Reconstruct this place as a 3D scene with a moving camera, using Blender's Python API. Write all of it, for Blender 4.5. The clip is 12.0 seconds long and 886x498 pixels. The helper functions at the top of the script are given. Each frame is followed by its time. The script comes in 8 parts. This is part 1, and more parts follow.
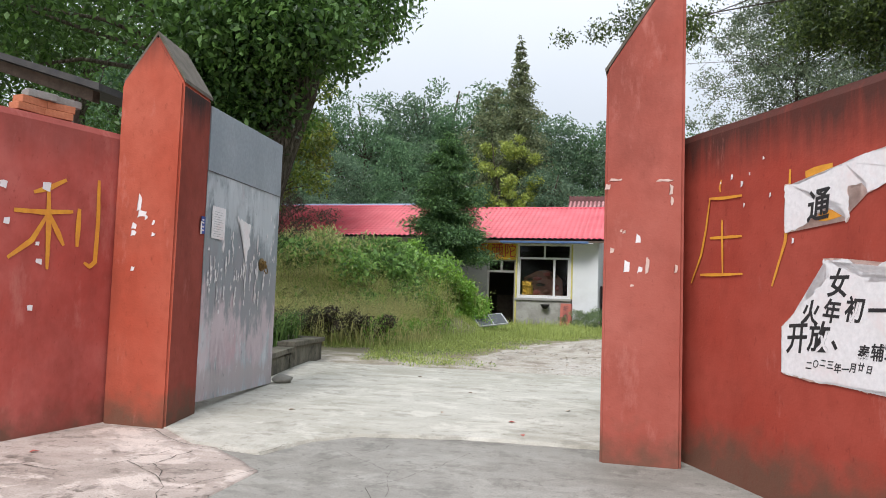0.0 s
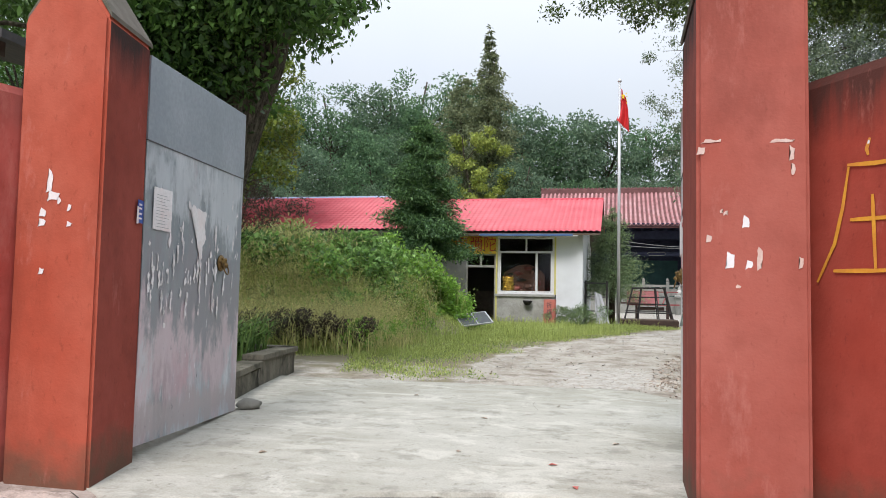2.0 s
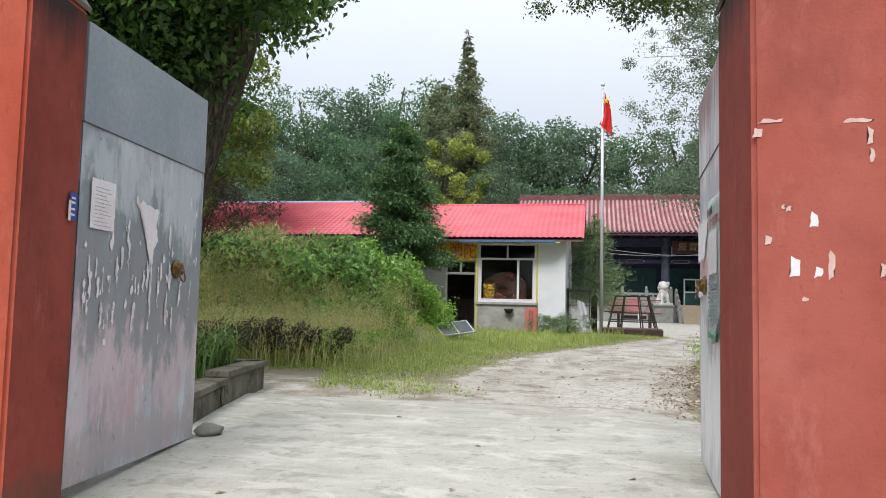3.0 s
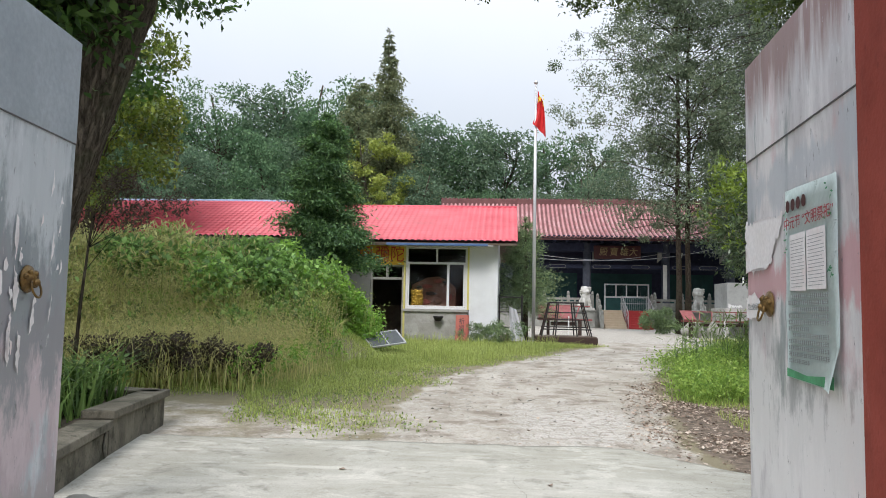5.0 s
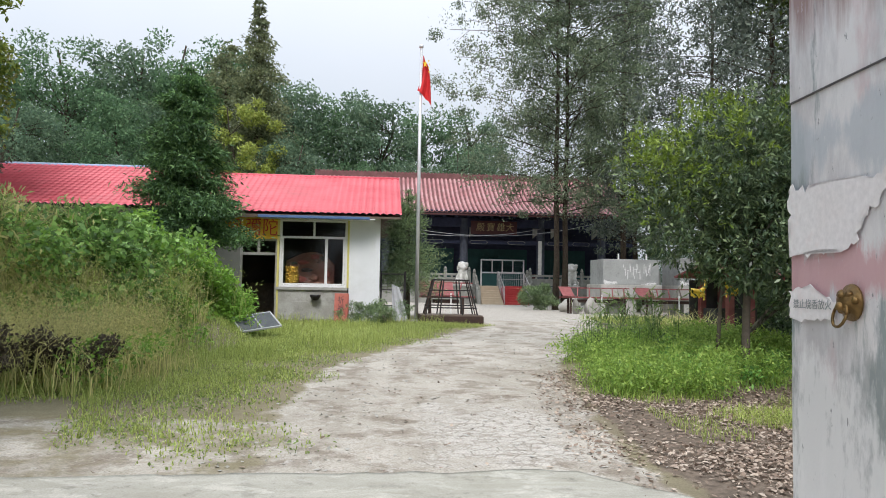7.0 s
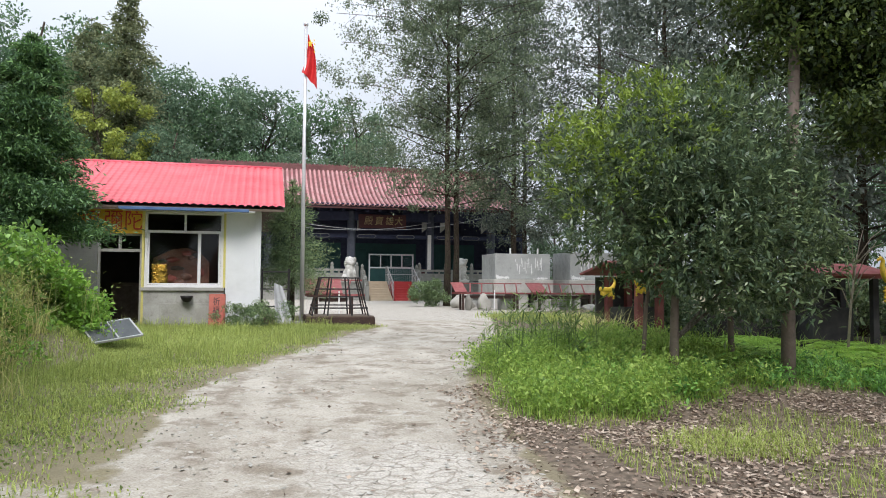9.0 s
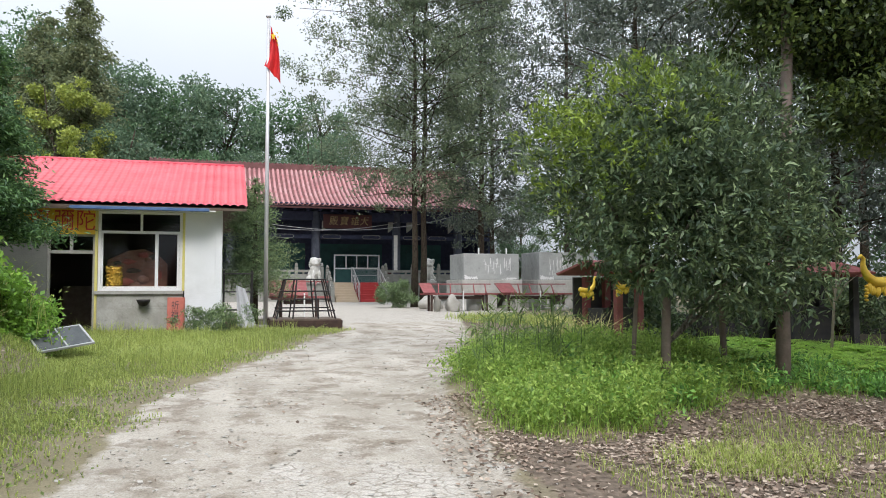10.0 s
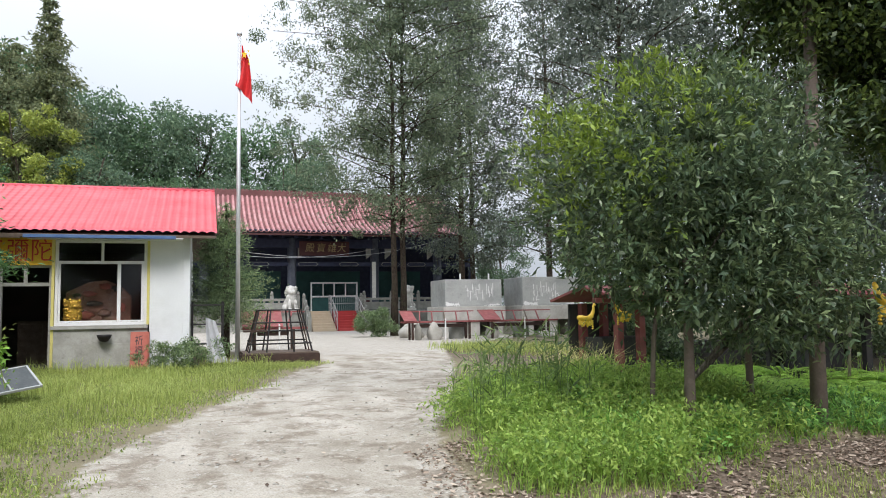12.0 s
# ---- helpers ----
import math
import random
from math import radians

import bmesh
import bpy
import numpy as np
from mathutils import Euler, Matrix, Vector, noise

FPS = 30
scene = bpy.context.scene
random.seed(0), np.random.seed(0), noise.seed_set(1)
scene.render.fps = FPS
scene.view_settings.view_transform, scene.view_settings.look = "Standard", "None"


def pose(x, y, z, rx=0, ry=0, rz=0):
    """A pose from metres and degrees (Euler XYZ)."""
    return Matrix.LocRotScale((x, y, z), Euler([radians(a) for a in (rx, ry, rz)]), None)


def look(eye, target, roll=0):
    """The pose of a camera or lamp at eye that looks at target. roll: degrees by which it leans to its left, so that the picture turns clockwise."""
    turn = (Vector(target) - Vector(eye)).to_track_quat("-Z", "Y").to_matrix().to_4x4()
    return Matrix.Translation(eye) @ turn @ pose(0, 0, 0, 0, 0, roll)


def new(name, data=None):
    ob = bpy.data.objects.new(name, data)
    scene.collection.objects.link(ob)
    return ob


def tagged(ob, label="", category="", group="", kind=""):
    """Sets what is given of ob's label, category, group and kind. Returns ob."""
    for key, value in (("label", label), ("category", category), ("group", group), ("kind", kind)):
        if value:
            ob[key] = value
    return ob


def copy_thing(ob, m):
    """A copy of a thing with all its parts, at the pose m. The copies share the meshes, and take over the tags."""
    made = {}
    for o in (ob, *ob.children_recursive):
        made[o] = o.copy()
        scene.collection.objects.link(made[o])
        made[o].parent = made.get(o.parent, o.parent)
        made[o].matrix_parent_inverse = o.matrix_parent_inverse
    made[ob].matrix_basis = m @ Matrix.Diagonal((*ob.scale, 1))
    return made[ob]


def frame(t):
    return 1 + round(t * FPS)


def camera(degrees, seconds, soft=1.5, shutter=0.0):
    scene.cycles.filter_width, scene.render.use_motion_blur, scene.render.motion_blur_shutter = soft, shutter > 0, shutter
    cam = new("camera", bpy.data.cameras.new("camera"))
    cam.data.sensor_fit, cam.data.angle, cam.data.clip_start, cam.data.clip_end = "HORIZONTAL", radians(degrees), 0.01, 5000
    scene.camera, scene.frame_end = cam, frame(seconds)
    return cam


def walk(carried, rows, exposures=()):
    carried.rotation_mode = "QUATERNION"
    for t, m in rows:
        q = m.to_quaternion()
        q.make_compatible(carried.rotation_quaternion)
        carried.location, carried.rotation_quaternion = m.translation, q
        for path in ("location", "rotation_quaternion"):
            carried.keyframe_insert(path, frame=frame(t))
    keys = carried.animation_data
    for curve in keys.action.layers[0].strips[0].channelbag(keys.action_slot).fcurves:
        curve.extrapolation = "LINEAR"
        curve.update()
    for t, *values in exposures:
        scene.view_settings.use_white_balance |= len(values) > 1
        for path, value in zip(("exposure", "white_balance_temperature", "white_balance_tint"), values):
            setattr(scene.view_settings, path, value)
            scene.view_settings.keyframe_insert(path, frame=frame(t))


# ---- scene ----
cam = camera(61.0, 12.0, soft=0.95)
PATH = [
    (0, (0.029, 0.038, 1.501), (-0.515, 1.957, 1.643), 2.0),
    (0.5, (-0.21, 0.397, 1.531), (-0.731, 2.323, 1.673), 1.9),
    (1, (-0.395, 0.811, 1.544), (-0.891, 2.743, 1.684), 1.7),
    (1.5, (-0.566, 1.181, 1.548), (-1.043, 3.118, 1.682), 1.3),
    (2, (-0.757, 1.506, 1.581), (-1.213, 3.449, 1.712), 1.2),
    (2.5, (-0.888, 1.905, 1.585), (-1.317, 3.854, 1.721), 1.2),
    (3, (-1.036, 2.265, 1.612), (-1.43, 4.22, 1.763), 1.3),
    (5, (-1.656, 3.755, 1.725), (-1.829, 5.741, 1.89), 1.2),
    (5.5, (-1.739, 4.154, 1.734), (-1.833, 6.147, 1.883), 1.2),
    (6, (-1.828, 4.543, 1.754), (-1.834, 6.538, 1.886), 1.3),
    (6.5, (-1.952, 4.908, 1.807), (-1.869, 6.903, 1.922), 1.2),
    (7, (-1.995, 5.285, 1.827), (-1.827, 7.276, 1.931), 1.0),
    (9, (-1.925, 6.818, 1.949), (-1.459, 8.761, 2.04), 0.4),
    (9.5, (-1.913, 7.151, 1.947), (-1.39, 9.079, 2.035), 0.3),
    (10, (-1.907, 7.485, 1.971), (-1.35, 9.404, 2.063), 0.0),
    (10.5, (-1.851, 7.803, 1.99), (-1.273, 9.715, 2.098), -0.1),
    (11, (-1.802, 8.107, 2.006), (-1.214, 10.014, 2.134), -0.5),
    (11.5, (-1.79, 8.394, 2.028), (-1.191, 10.297, 2.175), -0.8),
    (12, (-1.743, 8.549, 2.036), (-1.129, 10.446, 2.196), -0.9),
]
EXPOSURES = [(0.0, 0.0), (7.0, 0.0), (9.5, 0.09), (12.0, 0.12)]
walk(cam, [(t, look(eye, target, roll)) for t, eye, target, roll in PATH], EXPOSURES)

# ---- light: an overcast sky and a wide, weak sun from behind the gate ----
SUN_ELEV, SUN_AZ = 50.0, 186.0          # degrees; azimuth clockwise from +y
world = bpy.data.worlds.new("world")
scene.world = world
world.use_nodes = True
wn, wl = world.node_tree.nodes, world.node_tree.links
wn.clear()
w_out = wn.new("ShaderNodeOutputWorld")
w_bg = wn.new("ShaderNodeBackground")
w_sky = wn.new("ShaderNodeTexSky")
w_sky.sky_type, w_sky.sun_disc = "NISHITA", False
w_sky.sun_elevation, w_sky.sun_rotation = radians(SUN_ELEV), radians(SUN_AZ)
w_sky.air_density, w_sky.dust_density = 1.0, 4.0
w_mix = wn.new("ShaderNodeMix")
w_mix.data_type = "RGBA"
w_mix.inputs["Factor"].default_value = 0.86
w_cl = wn.new("ShaderNodeTexNoise")
w_cl.inputs["Scale"].default_value = 1.6
w_cl.inputs["Detail"].default_value = 5
w_ramp = wn.new("ShaderNodeValToRGB")
w_ramp.color_ramp.elements[0].position, w_ramp.color_ramp.elements[0].color = 0.3, (7.3, 8.1, 9.25, 1)
w_ramp.color_ramp.elements[1].position, w_ramp.color_ramp.elements[1].color = 0.72, (8.6, 9.0, 9.7, 1)
w_tc = wn.new("ShaderNodeTexCoord")
wl.new(w_tc.outputs["Generated"], w_cl.inputs["Vector"])
wl.new(w_cl.outputs["Fac"], w_ramp.inputs["Fac"])
wl.new(w_sky.outputs["Color"], w_mix.inputs["A"])
wl.new(w_ramp.outputs["Color"], w_mix.inputs["B"])
# an overcast sky is about twice as bright overhead as low down
w_sep = wn.new("ShaderNodeSeparateXYZ")
w_up = wn.new("ShaderNodeMapRange")
w_up.inputs["From Min"].default_value, w_up.inputs["From Max"].default_value = 0.0, 1.0
w_up.inputs["To Min"].default_value, w_up.inputs["To Max"].default_value = 0.066, 0.232
wl.new(w_tc.outputs["Generated"], w_sep.inputs[0])
wl.new(w_sep.outputs["Z"], w_up.inputs["Value"])
wl.new(w_mix.outputs["Result"], w_bg.inputs["Color"])
wl.new(w_up.outputs["Result"], w_bg.inputs["Strength"])
wl.new(w_bg.outputs["Background"], w_out.inputs["Surface"])

sun = new("sun", bpy.data.lights.new("sun", "SUN"))
sun.data.energy, sun.data.angle, sun.data.color = 2.6, radians(22), (1.0, 0.965, 0.965)
sun_dir = Vector((math.sin(radians(SUN_AZ)) * math.cos(radians(SUN_ELEV)), math.cos(radians(SUN_AZ)) * math.cos(radians(SUN_ELEV)), math.sin(radians(SUN_ELEV))))
sun.matrix_world = look(sun_dir * 60, (0, 0, 0))


# ---- materials ----
class Nodes:
    """A small wrapper round one material's node tree."""

    def __init__(self, name):
        self.mat = bpy.data.materials.new(name)
        self.mat.use_nodes = True
        self.t = self.mat.node_tree
        self.bsdf = self.t.nodes["Principled BSDF"]
        self.out = self.t.nodes["Material Output"]
        self.coord = self.t.nodes.new("ShaderNodeTexCoord").outputs["Object"]

    def add(self, kind, **inputs):
        n = self.t.nodes.new(kind)
        for k, v in inputs.items():
            self.put(n.inputs[k.replace("_", " ")], v)
        return n

    def put(self, socket, v):
        if isinstance(v, bpy.types.NodeSocket):
            self.t.links.new(v, socket)
        else:
            socket.default_value = v

    def scaled(self, s, vec=None):
        n = self.add("ShaderNodeMapping")
        self.put(n.inputs["Vector"], vec or self.coord)
        n.inputs["Scale"].default_value = s
        return n.outputs["Vector"]

    def noise(self, scale, detail=4.0, vec=None, rough=0.55, distort=0.0):
        n = self.add("ShaderNodeTexNoise", Scale=scale, Detail=detail, Roughness=rough, Distortion=distort)
        self.put(n.inputs["Vector"], vec or self.coord)
        return n.outputs["Fac"]

    def ramp(self, fac, *stops):
        n = self.add("ShaderNodeValToRGB")
        self.put(n.inputs["Fac"], fac)
        el = n.color_ramp.elements
        while len(el) < len(stops):
            el.new(0.5)
        for e, (p, c) in zip(el, stops):
            e.position = p
            e.color = (*c, 1) if isinstance(c, tuple) else (c, c, c, 1)
        return n.outputs["Color"]

    def mix(self, fac, a, b, blend="MIX"):
        n = self.add("ShaderNodeMix")
        n.data_type, n.blend_type = "RGBA", blend
        self.put(n.inputs["Factor"], fac)
        for key, v in (("A", a), ("B", b)):
            self.put(n.inputs[key], (*v, 1) if isinstance(v, tuple) else v)
        return n.outputs["Result"]

    def math(self, op, a, b=0.0):
        n = self.add("ShaderNodeMath")
        n.operation = op
        self.put(n.inputs[0], a)
        self.put(n.inputs[1], b)
        return n.outputs["Value"]

    def bump(self, height, strength=0.4, distance=0.01):
        n = self.add("ShaderNodeBump", Strength=strength, Distance=distance, Height=height)
        self.put(self.bsdf.inputs["Normal"], n.outputs["Normal"])

    def done(self, colour, rough=0.8, metal=0.0, spec=None):
        self.put(self.bsdf.inputs["Base Color"], (*colour, 1) if isinstance(colour, tuple) else colour)
        self.put(self.bsdf.inputs["Roughness"], rough)
        self.put(self.bsdf.inputs["Metallic"], metal)
        if spec is not None:
            self.bsdf.inputs["Specular IOR Level"].default_value = spec
        return self.mat


def mottled(name, a, b, scale=3.0, rough=0.8, metal=0.0, bump=0.3, grain=40.0, dirt=None, spec=None):
    """Two tones at a coarse scale, a fine grain and an optional third tone in patches."""
    n = Nodes(name)
    c = n.mix(n.ramp(n.noise(scale, 6), (0.32, 0.0), (0.68, 1.0)), a, b)
    fine = n.noise(grain, 3)
    c = n.mix(n.ramp(fine, (0.3, 0.0), (0.7, 0.35)), c, tuple(v * 0.62 for v in a))
    if dirt:
        c = n.mix(n.ramp(n.noise(scale * 0.6, 8, rough=0.7), (0.52, 0.0), (0.68, 0.85)), c, dirt)
    n.bump(n.math("ADD", fine, n.noise(scale * 3, 5)), bump, 0.006)
    return n.done(c, rough, metal, spec)


def red_plaster(name, base, faded, dark, top, streaky=0.6, low=0.42, bloom=0.5):
    """Lime-washed render: faded clouds, runs of mould from the coping at height top, scuffs, a bare foot."""
    n = Nodes(name)
    c = n.mix(n.ramp(n.noise(1.3, 7, rough=0.62), (0.35, 0.0), (0.72, 1.0)), base, faded)
    c = n.mix(n.ramp(n.noise(7, 5), (0.42, 0.0), (0.75, 0.45)), c, tuple(v * 0.7 for v in base))
    z = n.add("ShaderNodeSeparateXYZ")
    n.put(z.inputs[0], n.coord)
    runs = n.noise(9, 6, n.scaled((1.0, 1.0, 0.10)), 0.65)
    near_top = n.add("ShaderNodeMapRange", Value=z.outputs["Z"])
    near_top.inputs["From Min"].default_value, near_top.inputs["From Max"].default_value = top - 0.62, top - 0.02
    mould = n.ramp(n.math("MULTIPLY", n.math("ADD", runs, 0.22), near_top.outputs["Result"]), (0.20, 0.0), (0.56, streaky))
    c = n.mix(mould, c, dark)
    foot = n.add("ShaderNodeMapRange", Value=n.math("ADD", z.outputs["Z"], n.math("MULTIPLY", n.noise(5, 6), -0.55)))
    foot.inputs["From Min"].default_value, foot.inputs["From Max"].default_value = low + 0.06, low - 0.2
    c = n.mix(n.math("MULTIPLY", foot.outputs["Result"], 0.75), c, (0.085, 0.075, 0.05))
    grime = n.ramp(n.noise(1.1, 9, n.scaled((1.2, 1.2, 0.55)), 0.68), (0.50, 0.0), (0.70, 0.55))
    c = n.mix(grime, c, tuple(v * 0.42 for v in base))
    c = n.mix(n.ramp(n.noise(26, 5, n.scaled((1, 1, 0.5)), 0.7), (0.60, 0.0), (0.72, 0.5)), c, tuple(v * 0.45 for v in base))
    pale = n.ramp(n.noise(3.2, 9, n.scaled((1, 1, 0.35)), 0.7), (0.58 - 0.12 * (bloom > 0.5), 0.0), (0.70, bloom))
    c = n.mix(pale, c, (0.55, 0.22, 0.18) if bloom <= 0.5 else (0.56, 0.27, 0.25))
    n.bump(n.math("ADD", n.noise(60, 4), n.math("MULTIPLY", n.noise(5, 4), 2.0)), 0.35, 0.006)
    return n.done(c, 0.85, spec=0.25)


def foliage(name, dark, mid, light, gloss=0.45, through_=0.28):
    """Leaves: each its own tone, in drifts, some light passing through."""
    n = Nodes(name)
    rnd = n.add("ShaderNodeNewGeometry").outputs["Random Per Island"]
    tone = n.math("ADD", n.math("MULTIPLY", rnd, 0.6), n.math("MULTIPLY", n.noise(0.55, 4), 0.55))
    c = n.ramp(tone, (0.22, dark), (0.55, mid), (0.92, light))
    n.done(c, gloss, spec=0.4)
    tr = n.add("ShaderNodeBsdfTranslucent", Color=n.mix(0.5, c, tuple(min(1, v * 1.5) for v in light)))
    m = n.add("ShaderNodeMixShader", Fac=through_)
    n.t.links.new(n.bsdf.outputs[0], m.inputs[1])
    n.t.links.new(tr.outputs[0], m.inputs[2])
    n.t.links.new(m.outputs[0], n.out.inputs["Surface"])
    return n.mat


def bark_mat(name, a, b, scale=7.0):
    n = Nodes(name)
    ridge = n.noise(scale * 2.2, 7, n.scaled((1.7, 1.7, 0.22)), 0.68, 0.6)
    fiss = n.ramp(ridge, (0.36, 0.0), (0.56, 1.0))
    c = n.mix(fiss, tuple(q * 0.38 for q in a), n.mix(n.noise(4, 6), a, b))
    c = n.mix(n.ramp(n.noise(2.2, 6), (0.5, 0.0), (0.68, 0.55)), c, (0.10, 0.11, 0.065))
    n.bump(n.math("ADD", n.math("MULTIPLY", fiss, 1.5), n.noise(40, 4)), 0.9, 0.03)
    return n.done(c, 0.95, spec=0.1)


def sheet_steel(name, tint, k=1.0, warm=0.0, rust=0.0, bands=()):
    """Old galvanised sheet: blue-grey oxide, pale runs, blotches, washed pink paint and rust from the top edge."""
    n = Nodes(name)
    runs = n.noise(6.5, 8, n.scaled((1.0, 1.0, 0.09)), 0.68)
    blot = n.noise(1.9, 8, n.scaled((1.0, 1.0, 0.7)), 0.66)
    c = n.mix(n.ramp(runs, (0.36, 0.0), (0.62, 1.0)), (0.30 * k, 0.345 * k, 0.385 * k), (0.50 * k, 0.545 * k, 0.58 * k))
    c = n.mix(n.ramp(blot, (0.50, 0.0), (0.60, 0.75)), c, (0.235 * k, 0.275 * k, 0.30 * k))
    pale = n.noise(3.1, 10, n.scaled((1.0, 1.0, 0.3)), 0.72)
    c = n.mix(n.ramp(pale, (0.51, 0.0), (0.60, 0.75)), c, (0.66, 0.69, 0.72))
    c = n.mix(0.8 * warm, c, n.mix(n.ramp(pale, (0.40, 0.0), (0.6, 1.0)), (0.56, 0.53, 0.545), (0.84, 0.82, 0.83)))
    pink = n.noise(1.35, 7, n.scaled((1.0, 1.3, 0.55)), 0.62)
    c = n.mix(n.ramp(pink, (0.56 - 0.05 * warm, 0.0), (0.68 - 0.05 * warm, 0.7)), c, tint)
    c = n.mix(n.ramp(n.noise(2.3, 9, n.scaled((1.0, 1.0, 0.22)), 0.7), (0.575, 0.0), (0.63, 0.8)), c, (0.15 * k, 0.19 * k, 0.20 * k))
    z = n.add("ShaderNodeSeparateXYZ")
    n.put(z.inputs[0], n.coord)
    for j, (mid, half, colour, amount) in enumerate(bands):
        off = n.math("DIVIDE", n.math("ABSOLUTE", n.math("SUBTRACT", z.outputs["Z"], mid)), half)
        patch_ = n.noise(2.6 + 0.7 * j, 9, n.scaled((1.0, 1.0, 0.33)), 0.7)
        c = n.mix(n.ramp(n.math("SUBTRACT", patch_, n.math("MULTIPLY", n.math("SUBTRACT", off, 0.75), 0.3)), (0.50, 0.0), (0.60, amount)), c, colour)
    if rust:
        head = n.add("ShaderNodeMapRange", Value=z.outputs["Z"])
        head.inputs["From Min"].default_value, head.inputs["From Max"].default_value = 2.55, 3.15
        drip = n.noise(9, 7, n.scaled((1.0, 1.0, 0.10)), 0.68)
        c = n.mix(n.ramp(n.math("MULTIPLY", head.outputs["Result"], drip), (0.26, 0.0), (0.46, rust)), c, (0.27, 0.15, 0.14))
    rub = n.noise(17, 7, n.scaled((1.0, 1.0, 0.28)), 0.72)
    c = n.mix(n.ramp(rub, (0.63, 0.0), (0.67, 0.8)), c, (0.70, 0.72, 0.74))
    c = n.mix(n.ramp(n.noise(21, 6, n.scaled((1.0, 1.0, 0.4)), 0.7), (0.645, 0.0), (0.68, 0.7)), c, (0.13, 0.145, 0.155))
    n.bump(n.math("ADD", n.noise(1.3, 2), n.math("MULTIPLY", n.noise(50, 3), 0.1)), 0.35, 0.02)
    return n.done(c, n.ramp(runs, (0.3, 0.42), (0.7, 0.65)), 0.15)


def concrete(name, a, b, stain, crack=0.0, scale=0.9, blotch=0.0):
    n = Nodes(name)
    swirl = n.noise(scale, 8, n.scaled((0.7, 1.5, 1.0)), 0.62, 0.8)
    c = n.mix(n.ramp(swirl, (0.3, 0.0), (0.68, 1.0)), a, b)
    c = n.mix(n.ramp(n.noise(scale * 0.7, 8, rough=0.65), (0.46, 0.0), (0.66, 0.9)), c, stain)
    c = n.mix(n.ramp(n.noise(scale * 5, 8, rough=0.7), (0.55, 0.0), (0.68, 0.5)), c, tuple(v * 0.7 for v in stain))
    if blotch:
        c = n.mix(n.ramp(n.noise(3.5, 10, rough=0.72), (0.54, 0.0), (0.60, blotch)), c, tuple(v * 0.6 for v in stain))
        c = n.mix(n.ramp(n.noise(1.7, 10, n.scaled((1, 1.6, 1)), 0.7, 0.5), (0.53, 0.0), (0.60, blotch)), c, tuple(min(1, v * 1.35) for v in b))
        c = n.mix(n.ramp(n.noise(14, 6, rough=0.7), (0.60, 0.0), (0.66, blotch)), c, tuple(v * 0.45 for v in stain))
    sweep = n.noise(3.0, 6, n.scaled((0.35, 2.2, 1)), 0.6)
    c = n.mix(n.ramp(sweep, (0.5, 0.0), (0.75, 0.4)), c, tuple(min(1, v * 1.25) for v in b))
    grit = n.noise(90, 3)
    c = n.mix(n.ramp(grit, (0.35, 0.3), (0.6, 0.0)), c, tuple(v * 0.6 for v in stain))
    h = n.math("ADD", n.math("MULTIPLY", grit, 0.4), n.noise(6, 6))
    if crack:
        v = n.add("ShaderNodeTexVoronoi", Scale=crack)
        v.feature = "DISTANCE_TO_EDGE"
        n.put(v.inputs["Vector"], n.mix(0.12, n.coord, n.add("ShaderNodeTexNoise", Scale=2.5).outputs["Color"]))
        line = n.ramp(v.outputs["Distance"], (0.0, 0.0), (0.035, 1.0))
        c = n.mix(line, tuple(q * 0.35 for q in stain), c)
        h = n.math("ADD", h, line)
    n.bump(h, 0.5, 0.008)
    return n.done(c, 0.88, spec=0.25)


M_RED_L = red_plaster("red_plaster_west", (0.45, 0.080, 0.061), (0.50, 0.140, 0.118), (0.10, 0.05, 0.045), 2.85, 0.4, 0.32, 0.45)
M_RED_P = red_plaster("red_plaster_pillar", (0.408, 0.078, 0.043), (0.451, 0.115, 0.072), (0.030, 0.019, 0.017), 3.75, 0.75, 0.37)
M_RED_Q = red_plaster("red_plaster_pillar_east", (0.361, 0.086, 0.061), (0.418, 0.127, 0.097), (0.033, 0.021, 0.016), 4.2, 0.5, 0.34)
M_RED_R = red_plaster("red_plaster_east", (0.35, 0.053, 0.033), (0.40, 0.080, 0.055), (0.041, 0.026, 0.021), 2.82, 0.85, 0.46)
# darker red for pillar sides: old sooty paint, with shade put into the colour
M_RED_SIDE = red_plaster("shaded_old_red_plaster", (0.247, 0.048, 0.032), (0.314, 0.071, 0.052), (0.028, 0.019, 0.017), 3.3, 0.95, 0.42)
M_COPING = mottled("mossy_cement_coping", (0.10, 0.085, 0.07), (0.17, 0.15, 0.12), 6, 0.95, dirt=(0.05, 0.06, 0.03))
M_STEEL = sheet_steel("galvanised_sheet", (0.50, 0.31, 0.35), 1.0, 0.0, 0.0, ((2.2, 0.5, (0.55, 0.59, 0.62), 0.7), (1.5, 0.8, (0.62, 0.65, 0.68), 0.75), (1.3, 0.9, (0.58, 0.40, 0.44), 0.55), (1.75, 0.75, (0.20, 0.235, 0.255), 0.75), (0.7, 0.22, (0.42, 0.37, 0.38), 0.8)))
M_STEEL_TOP = mottled("blue_grey_sheet", (0.30, 0.345, 0.385), (0.40, 0.445, 0.485), 1.6, 0.5, 0.15, 0.15, 30, dirt=(0.27, 0.31, 0.335))
M_STEEL_E = sheet_steel("galvanised_sheet_east", (0.60, 0.36, 0.39), 1.45, 1.0, 0.85, ((2.45, 0.22, (0.50, 0.55, 0.60), 0.75), (1.92, 0.2, (0.62, 0.36, 0.39), 0.85), (1.3, 0.4, (0.27, 0.30, 0.30), 0.6), (1.1, 0.6, (0.82, 0.82, 0.83), 0.8)))
M_SEAM = mottled("dark_seam", (0.08, 0.08, 0.085), (0.13, 0.12, 0.12), 8, 0.7)
